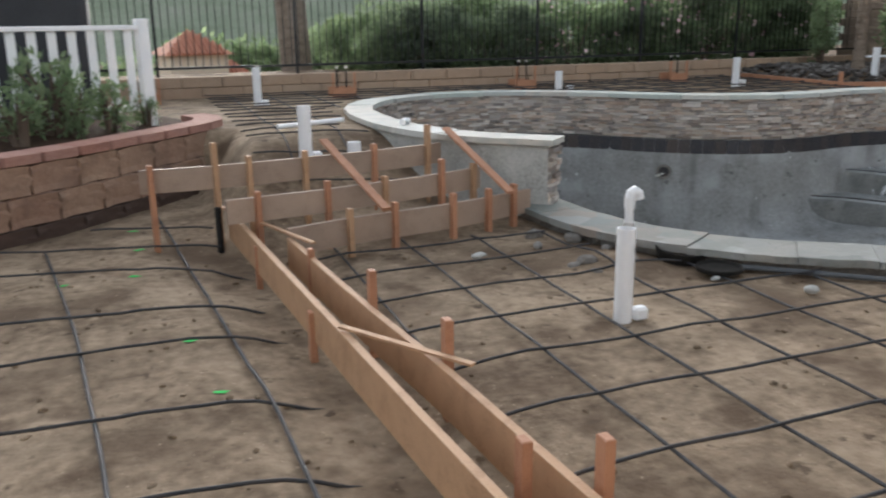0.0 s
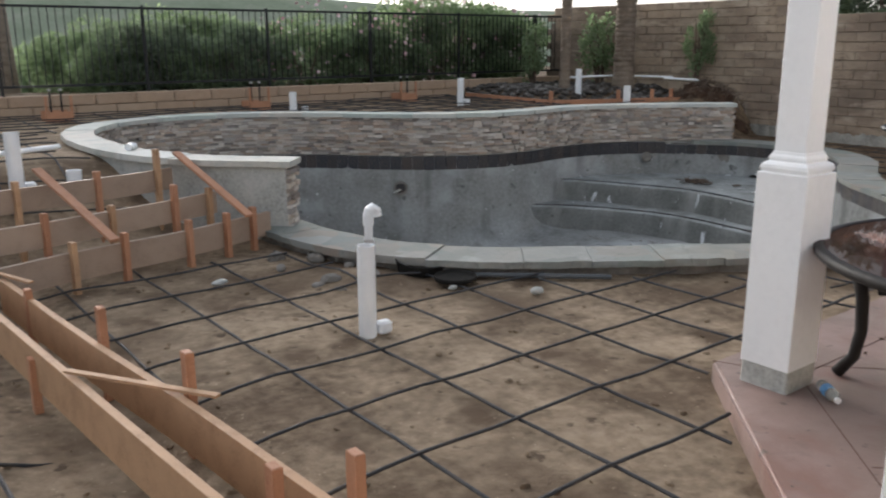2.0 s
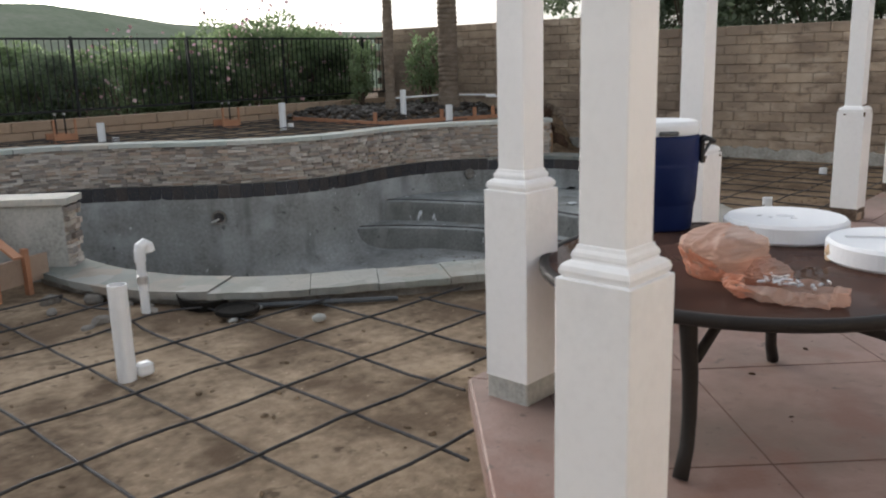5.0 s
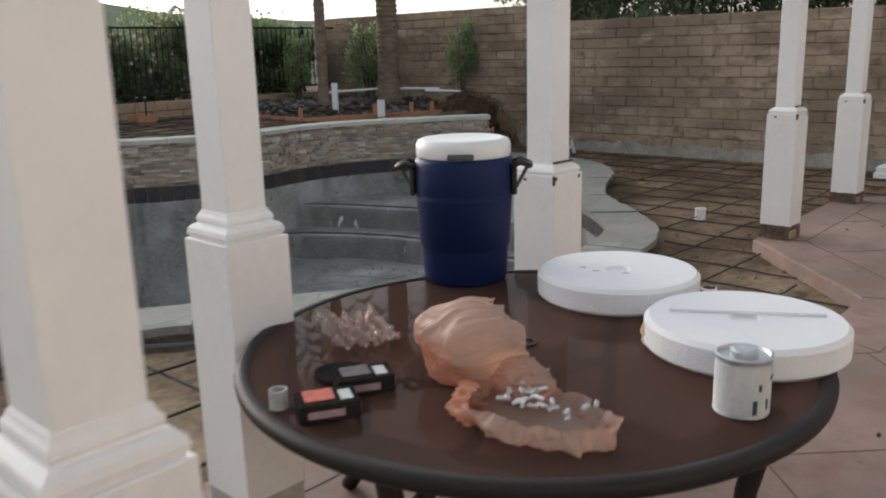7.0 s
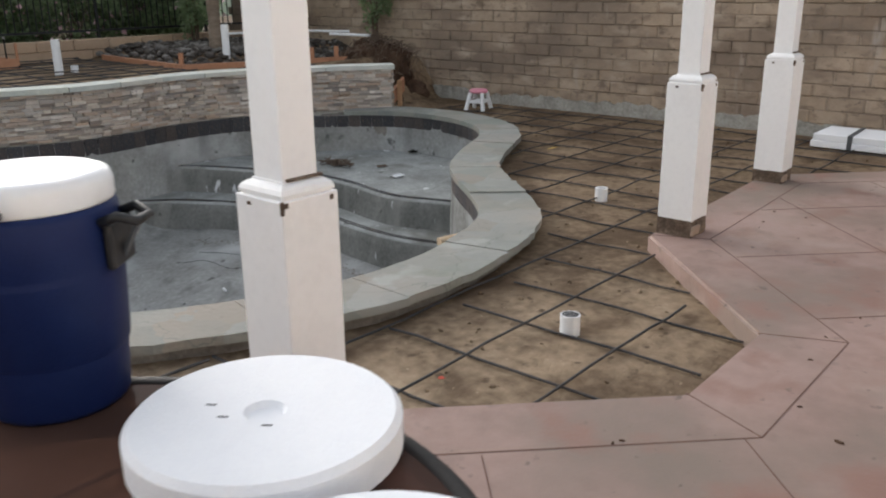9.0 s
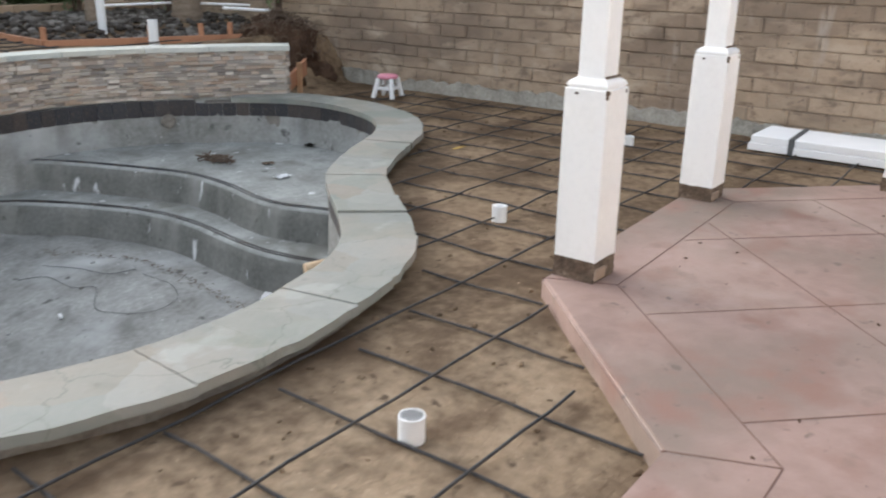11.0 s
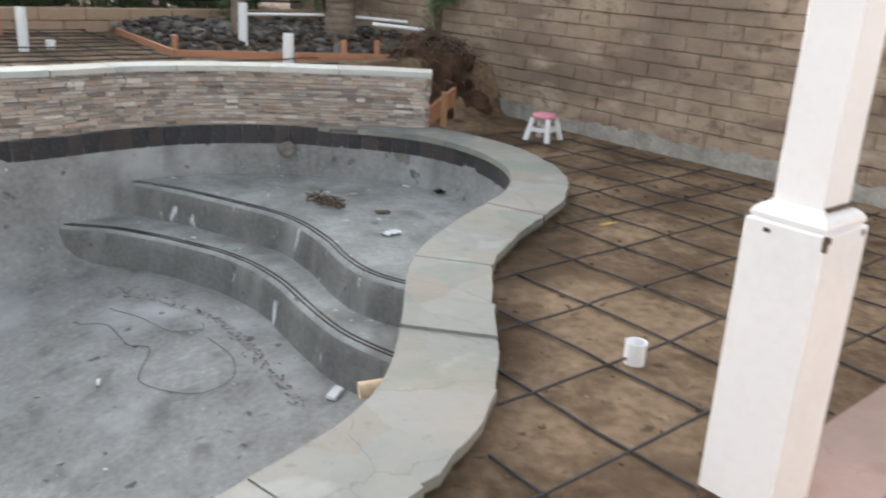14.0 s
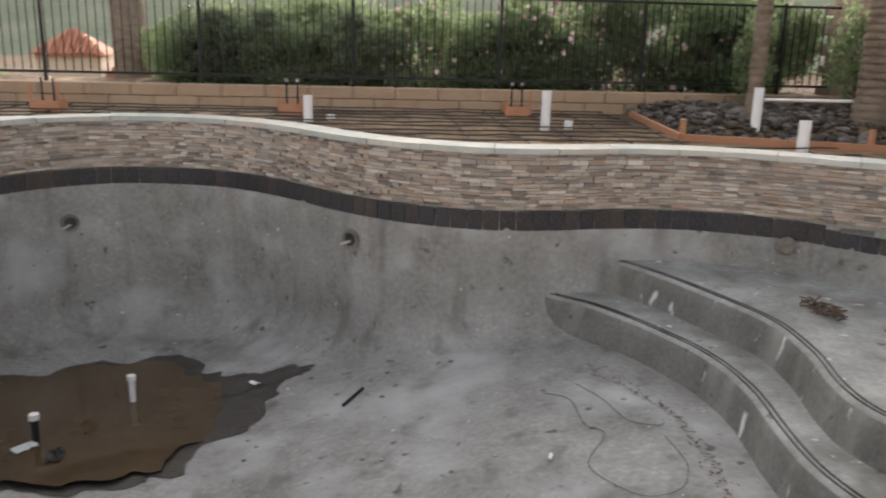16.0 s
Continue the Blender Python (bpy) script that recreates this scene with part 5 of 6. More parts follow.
stack = thing("foam_stack", "strapped stack of white foam sheets on the dirt", "foam sheets", pose(13.0 + 0.78, 1.15, 0.02, 0, 0, 0))
for k in range(2):
    part("sheet", bx((0.012 * k, 0.01 * (-1) ** k, 0.035 + 0.073 * k), (0.62, 2.5, 0.07), bevel=0.006), FOAM, stack)
part("strap", bx((0.008, 0.88, 0.073), (0.645, 0.05, 0.158), 3, bevel=0.004), RUBBER, stack, "dark grey strap")

# ---- bits by the pool ----
tagged(link("bucket_lid", lt([(0, 0), (0.15, 0), (0.155, 0.02), (0.15, 0.03), (0.13, 0.012), (0, 0.012)], 32, (4.01, 4.23, 0.045)), MATTE), "round black plastic lid lying on the dirt", "lid")
sk = lt([(0, 0.0), (0.16, 0.0), (0.19, 0.1), (0.18, 0.1), (0.15, 0.012), (0, 0.012)], 28)
ob = tagged(link("skimmer_bowl", sk, MATTE), "black plastic skimmer bowl half buried beside the coping", "bowl")
ob.matrix_basis = pose(4.01, 4.66, 0.005, 8, 0, 0)
tagged(link("conduit", tb([(4.15, 4.33, 0.03), (4.45, 4.05, 0.035), (4.72, 3.8, 0.035), (4.95, 3.62, 0.03)], 0.018, 8), RUBBER), "grey conduit lying beside the pool", "conduit")
for x, y, s in ((4.38, 4.38, 0.08), (3.9, 4.12, 0.035), (4.29, 3.7, 0.05), (4.2, 4.25, 0.03), (2.68, 5.2, 0.06)):
    bm = bmesh.new()
    bmesh.ops.create_icosphere(bm, subdivisions=2, radius=s, matrix=pose(x, y, 0.015 + s * 0.35) @ Matrix.Diagonal((1, 0.7, 0.5, 1)))
    for v in bm.verts:
        v.co += 0.3 * s * noise.noise_vector(v.co * 12)
    tagged(link("concrete_chip", bm, CONCRETE), "pale chip of broken concrete on the dirt", "rubble", "concrete chips")
rc = random.Random(5)
for k in range(14):
    x, y = 3.45 + rc.uniform(-0.25, 0.3), 5.0 + rc.uniform(-0.5, 0.7)
    s = rc.uniform(0.03, 0.09)
    bm = bmesh.new()
    bmesh.ops.create_icosphere(bm, subdivisions=2, radius=s, matrix=pose(x, y, 0.01 + s * 0.3, 0, 0, rc.uniform(0, 180)) @ Matrix.Diagonal((1, 0.7, 0.55, 1)))
    for v in bm.verts:
        v.co += 0.35 * s * noise.noise_vector(v.co * 11 + Vector((k, 0, 0)))
    tagged(link("rubble", bm, BEAM), "lump of broken mortar beside the pool wall", "rubble", "mortar lumps")


def splat(name, x, y, r, material, label, squash=0.5):
    bm = bmesh.new()
    n = 14
    c = bm.verts.new((x, y, ground_z(x, y) + 0.008))
    ring = []
    for k in range(n):
        a = 2 * math.pi * k / n
        q = r * (0.7 + 0.5 * noise.noise(Vector((x * 3 + math.cos(a), y * 3 + math.sin(a), 0))))
        px, py = x + q * math.cos(a), y + q * squash * math.sin(a)
        ring.append(bm.verts.new((px, py, ground_z(px, py) + 0.005)))
    for k in range(n):
        bm.faces.new((c, ring[k], ring[(k + 1) % n]))
    tagged(link(name, bm, material), label, "paint mark", kind="structure")


for x, y in ((0.70, 3.61), (0.61, 4.32), (0.36, 6.46), (0.32, 7.1), (0.33, 5.75), (-0.13, 5.69)):
    splat("paint_mark", x, y, 0.055, GREEN, "green spray paint mark on the dirt")
splat("paint_mark", 6.72, 1.93, 0.03, REDP, "red spray paint mark on the dirt", 0.8)
splat("scrap", 11.75, 4.6, 0.12, YELLOW, "yellow scrap on the dirt", 0.3)

# in the pool
for x, y, z in ((5.05, 8.75, -1.86), (4.45, 7.95, -1.86)):
    t = thing("drain_stub", "white capped pipe stub in the pool floor", "drain pipe", pose(x, y, z), "pool drain stubs")
    part("pipe", tb([(0, 0, 0), (0, 0, 0.3)], 0.03, 14), BLACK if y < 8.3 else PVC, t)
    part("cap", lt([(0, 0.29), (0.042, 0.29), (0.042, 0.34), (0, 0.345)], 16), PVC, t)


def light_niche(x, y, z, a):
    t = thing("light_niche", "dark pool light niche with a stub of conduit", "pool light", pose(x, y, z, 0, 0, a), "pool lights")
    part("ring", lt([(0.07, -0.02), (0.1, -0.02), (0.1, 0.03), (0.07, 0.03)], 24, closed=True), BEAM, t).matrix_basis = pose(0, 0, 0, 90)
    part("niche", lt([(0, 0), (0.085, 0), (0.085, 0.012), (0, 0.012)], 24), TILE, t).matrix_basis = pose(0, 0, 0, 90)
    part("stub", tb([(0, -0.01, -0.02), (-0.1, -0.05, -0.06)], 0.014, 8), CONCRETE, t)


light_niche(7.13, 9.4, -0.34, -40)
light_niche(3.92, 10.76, -0.5, 27)
patch = link("mortar_patch", lt([(0.085, -0.02), (0.08, 0.006), (0.05, 0.012), (0, 0.01)], 24), BEAM, smooth=True)
patch.matrix_basis = pose(11.17, 8.33, -0.13, 0, 0, -34) @ pose(0, 0, 0, 90)
tagged(patch, "round dull mortar patch in the pool wall", "patch", kind="structure")
tagged(link("steel_rod", tb([(7.245, 8.198, floor_z(7.245, 8.198) + 0.015), (7.072, 7.949, floor_z(7.072, 7.949) + 0.018)], 0.014, 8), IRON), "short dark steel offcut on the pool floor", "rod")


def scrap_of(x, y, z, w, material, label, seed):
    """A small crumpled flat scrap."""
    bm = bmesh.new()
    bmesh.ops.create_grid(bm, x_segments=9, y_segments=7, size=0.5)
    for v in bm.verts:
        q = v.co * 4 + Vector((seed, 0, 0))
        v.co = Vector((v.co.x * w * (1 + 0.4 * noise.noise(q)), v.co.y * w * 0.55 * (1 + 0.5 * noise.noise(q * 1.3)), 0.01 + w * 0.22 * abs(noise.noise(q * 1.6))))
    ob = link("scrap", bm, material)
    ob.matrix_basis = pose(x, y, z, 0, 0, seed * 47)
    return tagged(ob, label, "scrap", "pool scraps")


scrap_of(4.39, 7.84, -1.787, 0.2, PAPER, "pale soggy paper scrap in the puddle", 1)
scrap_of(4.70, 7.69, -1.787, 0.22, BLACK, "black plastic scrap in the puddle", 2)
scrap_of(6.17, 8.945, floor_z(6.17, 8.945) + 0.012, 0.11, PVC, "white plastic scrap beside the mud", 3)
scrap_of(10.95, 6.2, -0.398, 0.17, PVC, "white torn scrap on the pool shelf", 4)
scrap_of(12.19, 7.07, -0.398, 0.24, MATTE, "dark plastic scrap on the pool shelf", 5)
scrap_of(11.98, 7.36, -0.398, 0.08, PVC, "white torn scrap on the pool shelf", 6)
scrap_of(11.24, 6.73, -0.398, 0.13, STEM, "dry leaf on the pool shelf", 7)
tagged(link("pipe_fitting", tb([(2.9, 7.72, Z_CAP + 0.03), (2.95, 7.80, Z_CAP + 0.032), (3.0, 7.80, Z_CAP + 0.03)], [0.034, 0.036, 0.03], 12), PVC), "small white elbow fitting lying on a capstone", "pipe fitting")
db = bmesh.new()
rd = random.Random(8)
for k in range(60):
    a, q = rd.uniform(0, 6.28), rd.uniform(0, 1)
    c = Vector((10.95 + 0.1 * q * math.cos(a), 7.2 + 0.3 * q * math.sin(a), -0.385 + rd.uniform(0, 0.05)))
    d = Vector((rd.uniform(-1, 1), rd.uniform(-1, 1), rd.uniform(-0.2, 0.3))).normalized() * rd.uniform(0.05, 0.16)
    tube(db, [c - d / 2, c + Vector((0, 0, 0.01)), c + d / 2], 0.007, 5)
tagged(link("twig_pile", db, STEM), "small pile of brown twigs on the pool shelf", "debris")
for pts in ([(8.71, 7.30), (8.88, 7.13), (8.89, 6.67), (8.98, 6.47), (8.77, 6.13), (8.86, 5.84), (9.02, 5.64), (9.24, 5.67), (9.40, 5.98), (9.38, 6.35)], [(9.0, 7.39), (9.12, 7.07), (9.2, 6.64), (9.4, 6.5), (9.45, 6.6)]):
    q = spline(pts, 0.06)
    tagged(link("wire", tb([(x, y, floor_z(x, y) + 0.01 + 0.012 * abs(grain(x, y, 3.0))) for x, y in q], 0.0026, 5), RUBBER), "thin loose wire curled on the pool floor", "wire")
tagged(link("plastic_scrap", bx((8.55, 6.3, floor_z(8.55, 6.3) + 0.012), (0.08, 0.025, 0.02), 70, bevel=0.004), PVC), "small white plastic offcut on the pool floor", "scrap")
tagged(link("plastic_scrap", bx((9.72, 5.1, floor_z(9.72, 5.1) + 0.02), (0.16, 0.07, 0.03), 35, 10, bevel=0.008), PVC), "white plastic offcut at the foot of the pool step", "scrap")
tagged(link("return_fitting", tb([(9.45, 3.95, -0.34), (9.2, 4.06, -0.36)], 0.045, 14), CREAM), "cut pipe sticking out of the pool wall", "pipe")
for k in range(40):
    x, y = rd.uniform(5.5, 9.4), rd.uniform(3.8, 9.0)
    if inside([tuple(p) for p in rim + rim_n * 0.5], x, y)[0]:
        s = rd.uniform(0.012, 0.035)
        bm = bmesh.new()
        bmesh.ops.create_icosphere(bm, subdivisions=1, radius=s, matrix=pose(x, y, floor_z(x, y) + s * 0.2) @ Matrix.Diagonal((1, 0.6, 0.5, 1)))
        tagged(link("plaster_crumb", bm, GROUT if k % 3 else BEAM), "crumb of dry plaster on the pool floor", "rubble", "plaster crumbs")

lit = bmesh.new()
foot = spline([(9.25, 7.7), (9.6, 6.9), (9.68, 6.2), (9.62, 5.6), (9.55, 5.1)], 0.03)
for k, p in enumerate(foot):
    for _ in range(2):
        q = (p[0] - 0.1 + rd.gauss(0, 0.035), p[1] + rd.uniform(-0.02, 0.02))
        a = rd.uniform(0, 3.14)
        d = Vector((math.cos(a), math.sin(a), rd.uniform(-0.2, 0.3))) * rd.uniform(0.008, 0.022)
        c = Vector((*q, floor_z(*q) + 0.012))
        s_ = Vector((-d.y, d.x, 0)) * 0.5
        lit.faces.new([lit.verts.new(c + v) for v in (-d, s_, d, -s_)])
tagged(link("leaf_litter", lit, STEM), "line of dry leaf litter at the foot of the pool step", "litter", kind="stuff")
crumb = bmesh.new()
for k in range(170):
    x, y = rd.uniform(3.2, 12.4), rd.uniform(-2.0, 2.0)
    if inside(SLAB_IN, x, y)[0]:
        s = rd.uniform(0.004, 0.016)
        bmesh.ops.create_icosphere(crumb, subdivisions=1, radius=s, matrix=pose(x, y, Z_SLAB + s * 0.2, 0, 0, k * 40) @ Matrix.Diagonal((1.4, 0.6, 0.5, 1)))
tagged(link("dirt_crumbs", crumb, SOIL), "scattered dark crumbs of dirt on the slab", "dirt", kind="stuff")
pb = bmesh.new()
for k in range(900):
    x, y = rd.uniform(-1.5, 13.8), rd.uniform(0.8, 7.0)
    if not inside(SLAB_POLY, x, y)[0] and not inside([tuple(p) for p in rim - rim_n * 0.45], x, y)[0]:
        s = rd.uniform(0.006, 0.022)
        bmesh.ops.create_icosphere(pb, subdivisions=1, radius=s, matrix=pose(x, y, ground_z(x, y) + s * 0.2, k, 0, k * 40) @ Matrix.Diagonal((1.2, 0.9, 0.6, 1)))
tagged(link("clods", pb, DIRT), "scattered small clods of dry dirt", "clods", kind="stuff")

# ---- left planter with railing ----
blockwall = thing("planter_wall", "curved tan split-face block planter wall with red caps", "wall", kind="structure")
bl = spline(BLOCKLINE, 0.05)
bl_s = np.r_[0, np.cumsum(np.linalg.norm(np.diff(bl, axis=0), axis=1))]
split = bmesh.new()
bmesh.ops.create_cube(split, size=1)
bmesh.ops.subdivide_edges(split, edges=split.edges[:], cuts=3, use_grid_fill=True)
for v in split.verts:
    v.co += 0.09 * noise.noise_vector(v.co * 3.1)
split_me = bpy.data.meshes.new("split_block")
split.to_mesh(split_me)
split.free()


def course(z, h, ln, off, material, out, depth=0.26, rough=True):
    me = (split_me if rough else UNIT).copy()
    me.materials.append(material)
    q = -off
    while q < bl_s[-1]:
        a, b = max(q, 0), min(q + ln, bl_s[-1])
        if b - a > 0.08:
            pa, pb = [np.array([np.interp(k, bl_s, bl[:, 0]), np.interp(k, bl_s, bl[:, 1])]) for k in (a, b)]
            t = (pb - pa) / np.linalg.norm(pb - pa)
            m = frame_on((pa + pb) / 2, -t, z + h / 2, np.linalg.norm(pb - pa) - 0.014, h - 0.01, depth, out)
            shared("block" if rough else "cap_block", me, m, blockwall)
        q += ln


part("wall_core", ribbon(bmesh.new(), bl + sides(bl) * 0.03, bl + sides(bl) * 0.2, -0.1, 0.6), DARKBLOCK, blockwall)
course(-0.1, 0.22, 0.46, 0.1, DARKBLOCK, 0.05)
course(0.12, 0.245, 0.46, 0.3, REDBLOCK, 0.025)
course(0.365, 0.245, 0.46, 0.05, REDBLOCK, 0.0)
course(0.61, 0.095, 0.36, 0.1, REDCAP, 0.015, 0.30, False)
bm = bmesh.new()
inn = bl + sides(bl) * 0.1
vs = [bm.verts.new((*p, 0.6)) for p in inn]
ve = [bm.verts.new((p[0] - 1.6, p[1] + 2.2, 0.78)) for p in inn]
for i in range(len(vs) - 1):
    bm.faces.new((vs[i], vs[i + 1], ve[i + 1], ve[i]))
tagged(link("planter_soil", bm, SOIL, smooth=True), "dark planter soil behind the block wall", "soil", kind="structure")

rail = thing("railing", "white painted wooden deck railing with flat pickets", "railing")
ra, rb = np.array([-4.2, 7.35]), np.array([0.58, 9.38])
rd_ = (rb - ra) / np.linalg.norm(rb - ra)
ang = math.degrees(math.atan2(rd_[1], rd_[0]))
ln = np.linalg.norm(rb - ra)
mid = (ra + rb) / 2
part("top_rail", bx((*mid, 1.66), (ln, 0.09, 0.05), ang, bevel=0.006), WHITE, rail)
part("bottom_rail", bx((*mid, 0.84), (ln, 0.06, 0.07), ang, bevel=0.006), WHITE, rail)
me = piece_mesh(WHITE)
for k in range(int(ln / 0.19)):
    p = ra + rd_ * (0.1 + k * 0.19)
    shared("picket", me, pose(*p, 1.25, 0, 0, ang) @ Matrix.Diagonal((0.085, 0.022, 0.82, 1)), rail)
for p in (rb, ra):
    part("post", bx((*p, 1.15), (0.12, 0.12, 1.2), ang, bevel=0.006), WHITE, rail)
grill = thing("covered_grill", "large charcoal fabric-covered grill behind the railing", "grill", pose(-1.05, 10.4, 0.75, 0, 0, 0))
part("cover", bx((-0.3, 0, 0.7), (2.8, 0.9, 1.55), bevel=0.09, seg=3), TARP, grill)
part("deck", bx((-0.3, 0, -0.09), (3.0, 1.2, 0.12)), CONCRETE, grill)

# ---- low wall, fence ----
low = thing("wall_north", "low tan retaining wall of two block courses", "wall", kind="structure")
part("wall_core", bx((5.2, LOW_Y + 0.12, 0.72), (18.2, 0.2, 0.38)), MORTAR, low)
me = piece_mesh(RETAIN)
for r in range(2):
    x = -4.0 + 0.3 * r
    while x < 14.2:
        shared("block", me, Matrix.Translation((x + 0.3, LOW_Y + 0.1, 0.69 + 0.163 * r)) @ Matrix.Diagonal((0.59, 0.24, 0.158, 1)), low)
        x += 0.6
fence = thing("iron_fence", "black wrought iron fence with thin upright pickets", "fence")
FY, FT = 13.3, 2.19
for z, h in ((FT, 0.035), (1.05, 0.035)):
    part("rail", bx((5.1, FY, z), (18.3, 0.03, h)), IRON, fence)
me = piece_mesh(IRON)
for k in range(9):
    shared("post", me, Matrix.Translation((-3.4 + k * 2.1, FY, 1.52)) @ Matrix.Diagonal((0.042, 0.042, 1.42, 1)), fence)
for k in range(160):
    x = -3.95 + k * 0.113
    shared("picket", me, Matrix.Translation((x, FY, 1.62)) @ Matrix.Diagonal((0.015, 0.015, 1.14, 1)), fence)


# ---- plants ----
def leaves(n, size, rx, ry, rz, seed, clumps=26, stretch=2.2, cz=0.5):
    """Leaf blades gathered in clumps inside a rounded crown: vertices and faces."""
    g = np.random.RandomState(seed)
    c = g.normal(0, 1, (clumps, 3))
    c /= np.linalg.norm(c, axis=1)[:, None]
    c *= (g.uniform(0.25, 0.95, clumps) ** 0.6)[:, None]
    rad = g.uniform(0.16, 0.34, clumps)
    k = g.randint(0, clumps, n)
    d = g.normal(0, 1, (n, 3))
    d /= np.linalg.norm(d, axis=1)[:, None]
    p = c[k] + d * (rad[k] * g.uniform(0.3, 1.05, n) ** 0.5)[:, None]
    p = p * np.array([rx, ry, rz]) + np.array([0, 0, rz * cz * 2])
    p[:, 2] = np.maximum(p[:, 2], 0.03)
    u = d * 0.7 + g.normal(0, 0.6, (n, 3)) + np.array([0, 0, 0.35])
    u /= np.linalg.norm(u, axis=1)[:, None]
    w = np.cross(u, g.normal(0, 1, (n, 3)))
    w /= np.linalg.norm(w, axis=1)[:, None] + 1e-9
    s = size * g.uniform(0.6, 1.3, n)[:, None]
    u, w = u * s, w * s / stretch
    v = np.stack([p, p + u * 0.5 + w * 0.5, p + u, p + u * 0.5 - w * 0.5], 1).reshape(-1, 3)
    f = np.arange(4 * n).reshape(-1, 4)
    return v.tolist(), f.tolist()


def mesh_part(name, v, f, material, parent, label=""):
    m = bpy.data.meshes.new(name)
    m.from_pydata(v, [], f)
    m.materials.append(material)
    ob = new(name, m)
    ob.parent = parent
    if label:
        ob["label"] = label
    return ob


def shrub(seed, rx, ry, rz, n, size, label, material=LEAF, flowers=0, name="shrub", group="hedge shrubs"):
    t = thing(name, label, "shrub", group=group)
    g = random.Random(seed)
    st = bmesh.new()
    for k in range(9):
        a = g.uniform(0, 6.28)
        q = g.uniform(0.3, 0.8)
        e = Vector((rx * q * math.cos(a), ry * q * math.sin(a), rz * g.uniform(0.9, 1.7)))
        tube(st, [(0.05 * math.cos(a), 0.05 * math.sin(a), -0.1), e * 0.45 + Vector((0, 0, 0.1)), e], [0.025, 0.017, 0.006], 6)
    part("branch", st, STEM, t)
    mesh_part("crown", *leaves(n, size, rx, ry, rz, seed), material, t)
    if flowers:
        v, f = leaves(flowers, 0.085, rx * 1.04, ry * 1.04, rz * 1.04, seed + 50, 40, 1.0)
        mesh_part("blossom", v, f, PINK, t, "pale pink blossoms")
    return t


OLE = shrub(11, 1.25, 0.75, 0.95, 7000, 0.10, "dense green oleander shrub behind the iron fence")
OLEF = shrub(12, 1.3, 0.75, 1.05, 7000, 0.10, "oleander shrub with pale pink blossoms behind the fence", flowers=240)
DRK = shrub(13, 1.3, 0.75, 0.95, 7500, 0.10, "dark green shrub behind the iron fence", LEAF_D)
OLE.matrix_basis = pose(-2.6, 14.25, 0.55)
OLEF.matrix_basis = pose(10.6, 14.3, 0.6)
DRK.matrix_basis = pose(5.0, 14.2, 0.5) @ Matrix.Diagonal((0.85, 0.85, 0.75, 1))
rp = random.Random(31)
for src, x, y, s in ((OLE, -1.0, 14.5, 0.5), (DRK, 4.75, 14.4, 0.7), (DRK, 5.7, 14.3, 1.0), (DRK, 7.0, 14.2, 1.0), (OLEF, 8.3, 14.3, 0.86), (OLE, 9.5, 14.2, 0.84), (OLEF, 11.8, 14.2, 1.14), (OLE, 12.8, 14.3, 1.0), (OLEF, 13.8, 14.4, 0.95),
                     (OLE, 4.6, 15.6, 0.75), (OLE, 5.5, 15.6, 0.85), (OLE, 6.6, 15.5, 0.95), (OLE, 7.9, 15.6, 0.85), (OLE, 9.3, 15.5, 0.8), (OLE, 10.7, 15.6, 0.85), (OLEF, 12.2, 15.5, 1.1), (OLE, 13.6, 15.5, 1.1), (OLE, 5.0, 14.1, 0.7), (OLE, 6.3, 14.0, 0.65), (OLE, 10.2, 14.0, 0.7), (OLEF, 11.2, 14.0, 0.7)):
    copy_thing(src, pose(x, y + rp.uniform(-0.1, 0.2), 0.5, 0, 0, rp.choice((0, 180)) + rp.uniform(-20, 20)) @ Matrix.Diagonal((s, s, s, 1)))
big = thing("tree", "reddish bare tree trunk beyond the fence", "tree", pose(3.36, 16.0, 0.2))
part("trunk", tb([(0, 0, -0.6), (0.02, 0, 0.6), (-0.03, 0, 1.8), (-0.08, 0, 3.2), (-0.1, 0.1, 5.0)], [0.36, 0.3, 0.28, 0.26, 0.22], 14), BARK, big, smooth=True)
for sx in (-1, 1):
    part("limb", tb([(-0.05, 0, 3.0), (sx * 0.5, 0.1, 4.0), (sx * 1.3, 0.2, 4.9)], [0.16, 0.12, 0.05], 10), BARK, big, smooth=True)
top_crown = mesh_part("crown", *leaves(5000, 0.14, 2.4, 2.0, 1.2, 71), LEAF, big)
top_crown.location.z = 4.2

HEDGE = shrub(21, 1.6, 1.0, 1.5, 7000, 0.13, "tall dark hedge tree behind the garden wall", LEAF_D, name="hedge_tree", group="hedge behind wall")
HEDGE.matrix_basis = pose(16.2, 8.0, 0.6)
for y in (-3.0, -1.9, -0.8, 0.2, 1.2, 2.3, 3.4, 4.5, 5.6, 6.8, 9.0):
    copy_thing(HEDGE, pose(16.0 + rp.uniform(-0.2, 0.5), y, 0.7 + rp.uniform(-0.1, 0.4), 0, 0, rp.uniform(0, 360)))

PLANT = shrub(41, 0.36, 0.3, 0.26, 520, 0.07, "leafy green bush spilling through the railing", LEAF, name="planter_bush", group="planter bushes")
PLANT.matrix_basis = pose(-0.55, 8.15, 0.68)
for x, y, s in ((-0.1, 8.6, 0.75), (0.2, 8.9, 0.8), (0.55, 9.3, 0.5), (-1.2, 7.8, 0.6), (-0.3, 8.75, 1.15)):
    copy_thing(PLANT, pose(x, y, 0.62, 0, 0, rp.uniform(0, 360)) @ Matrix.Diagonal((s, s, s * 1.5, 1)))


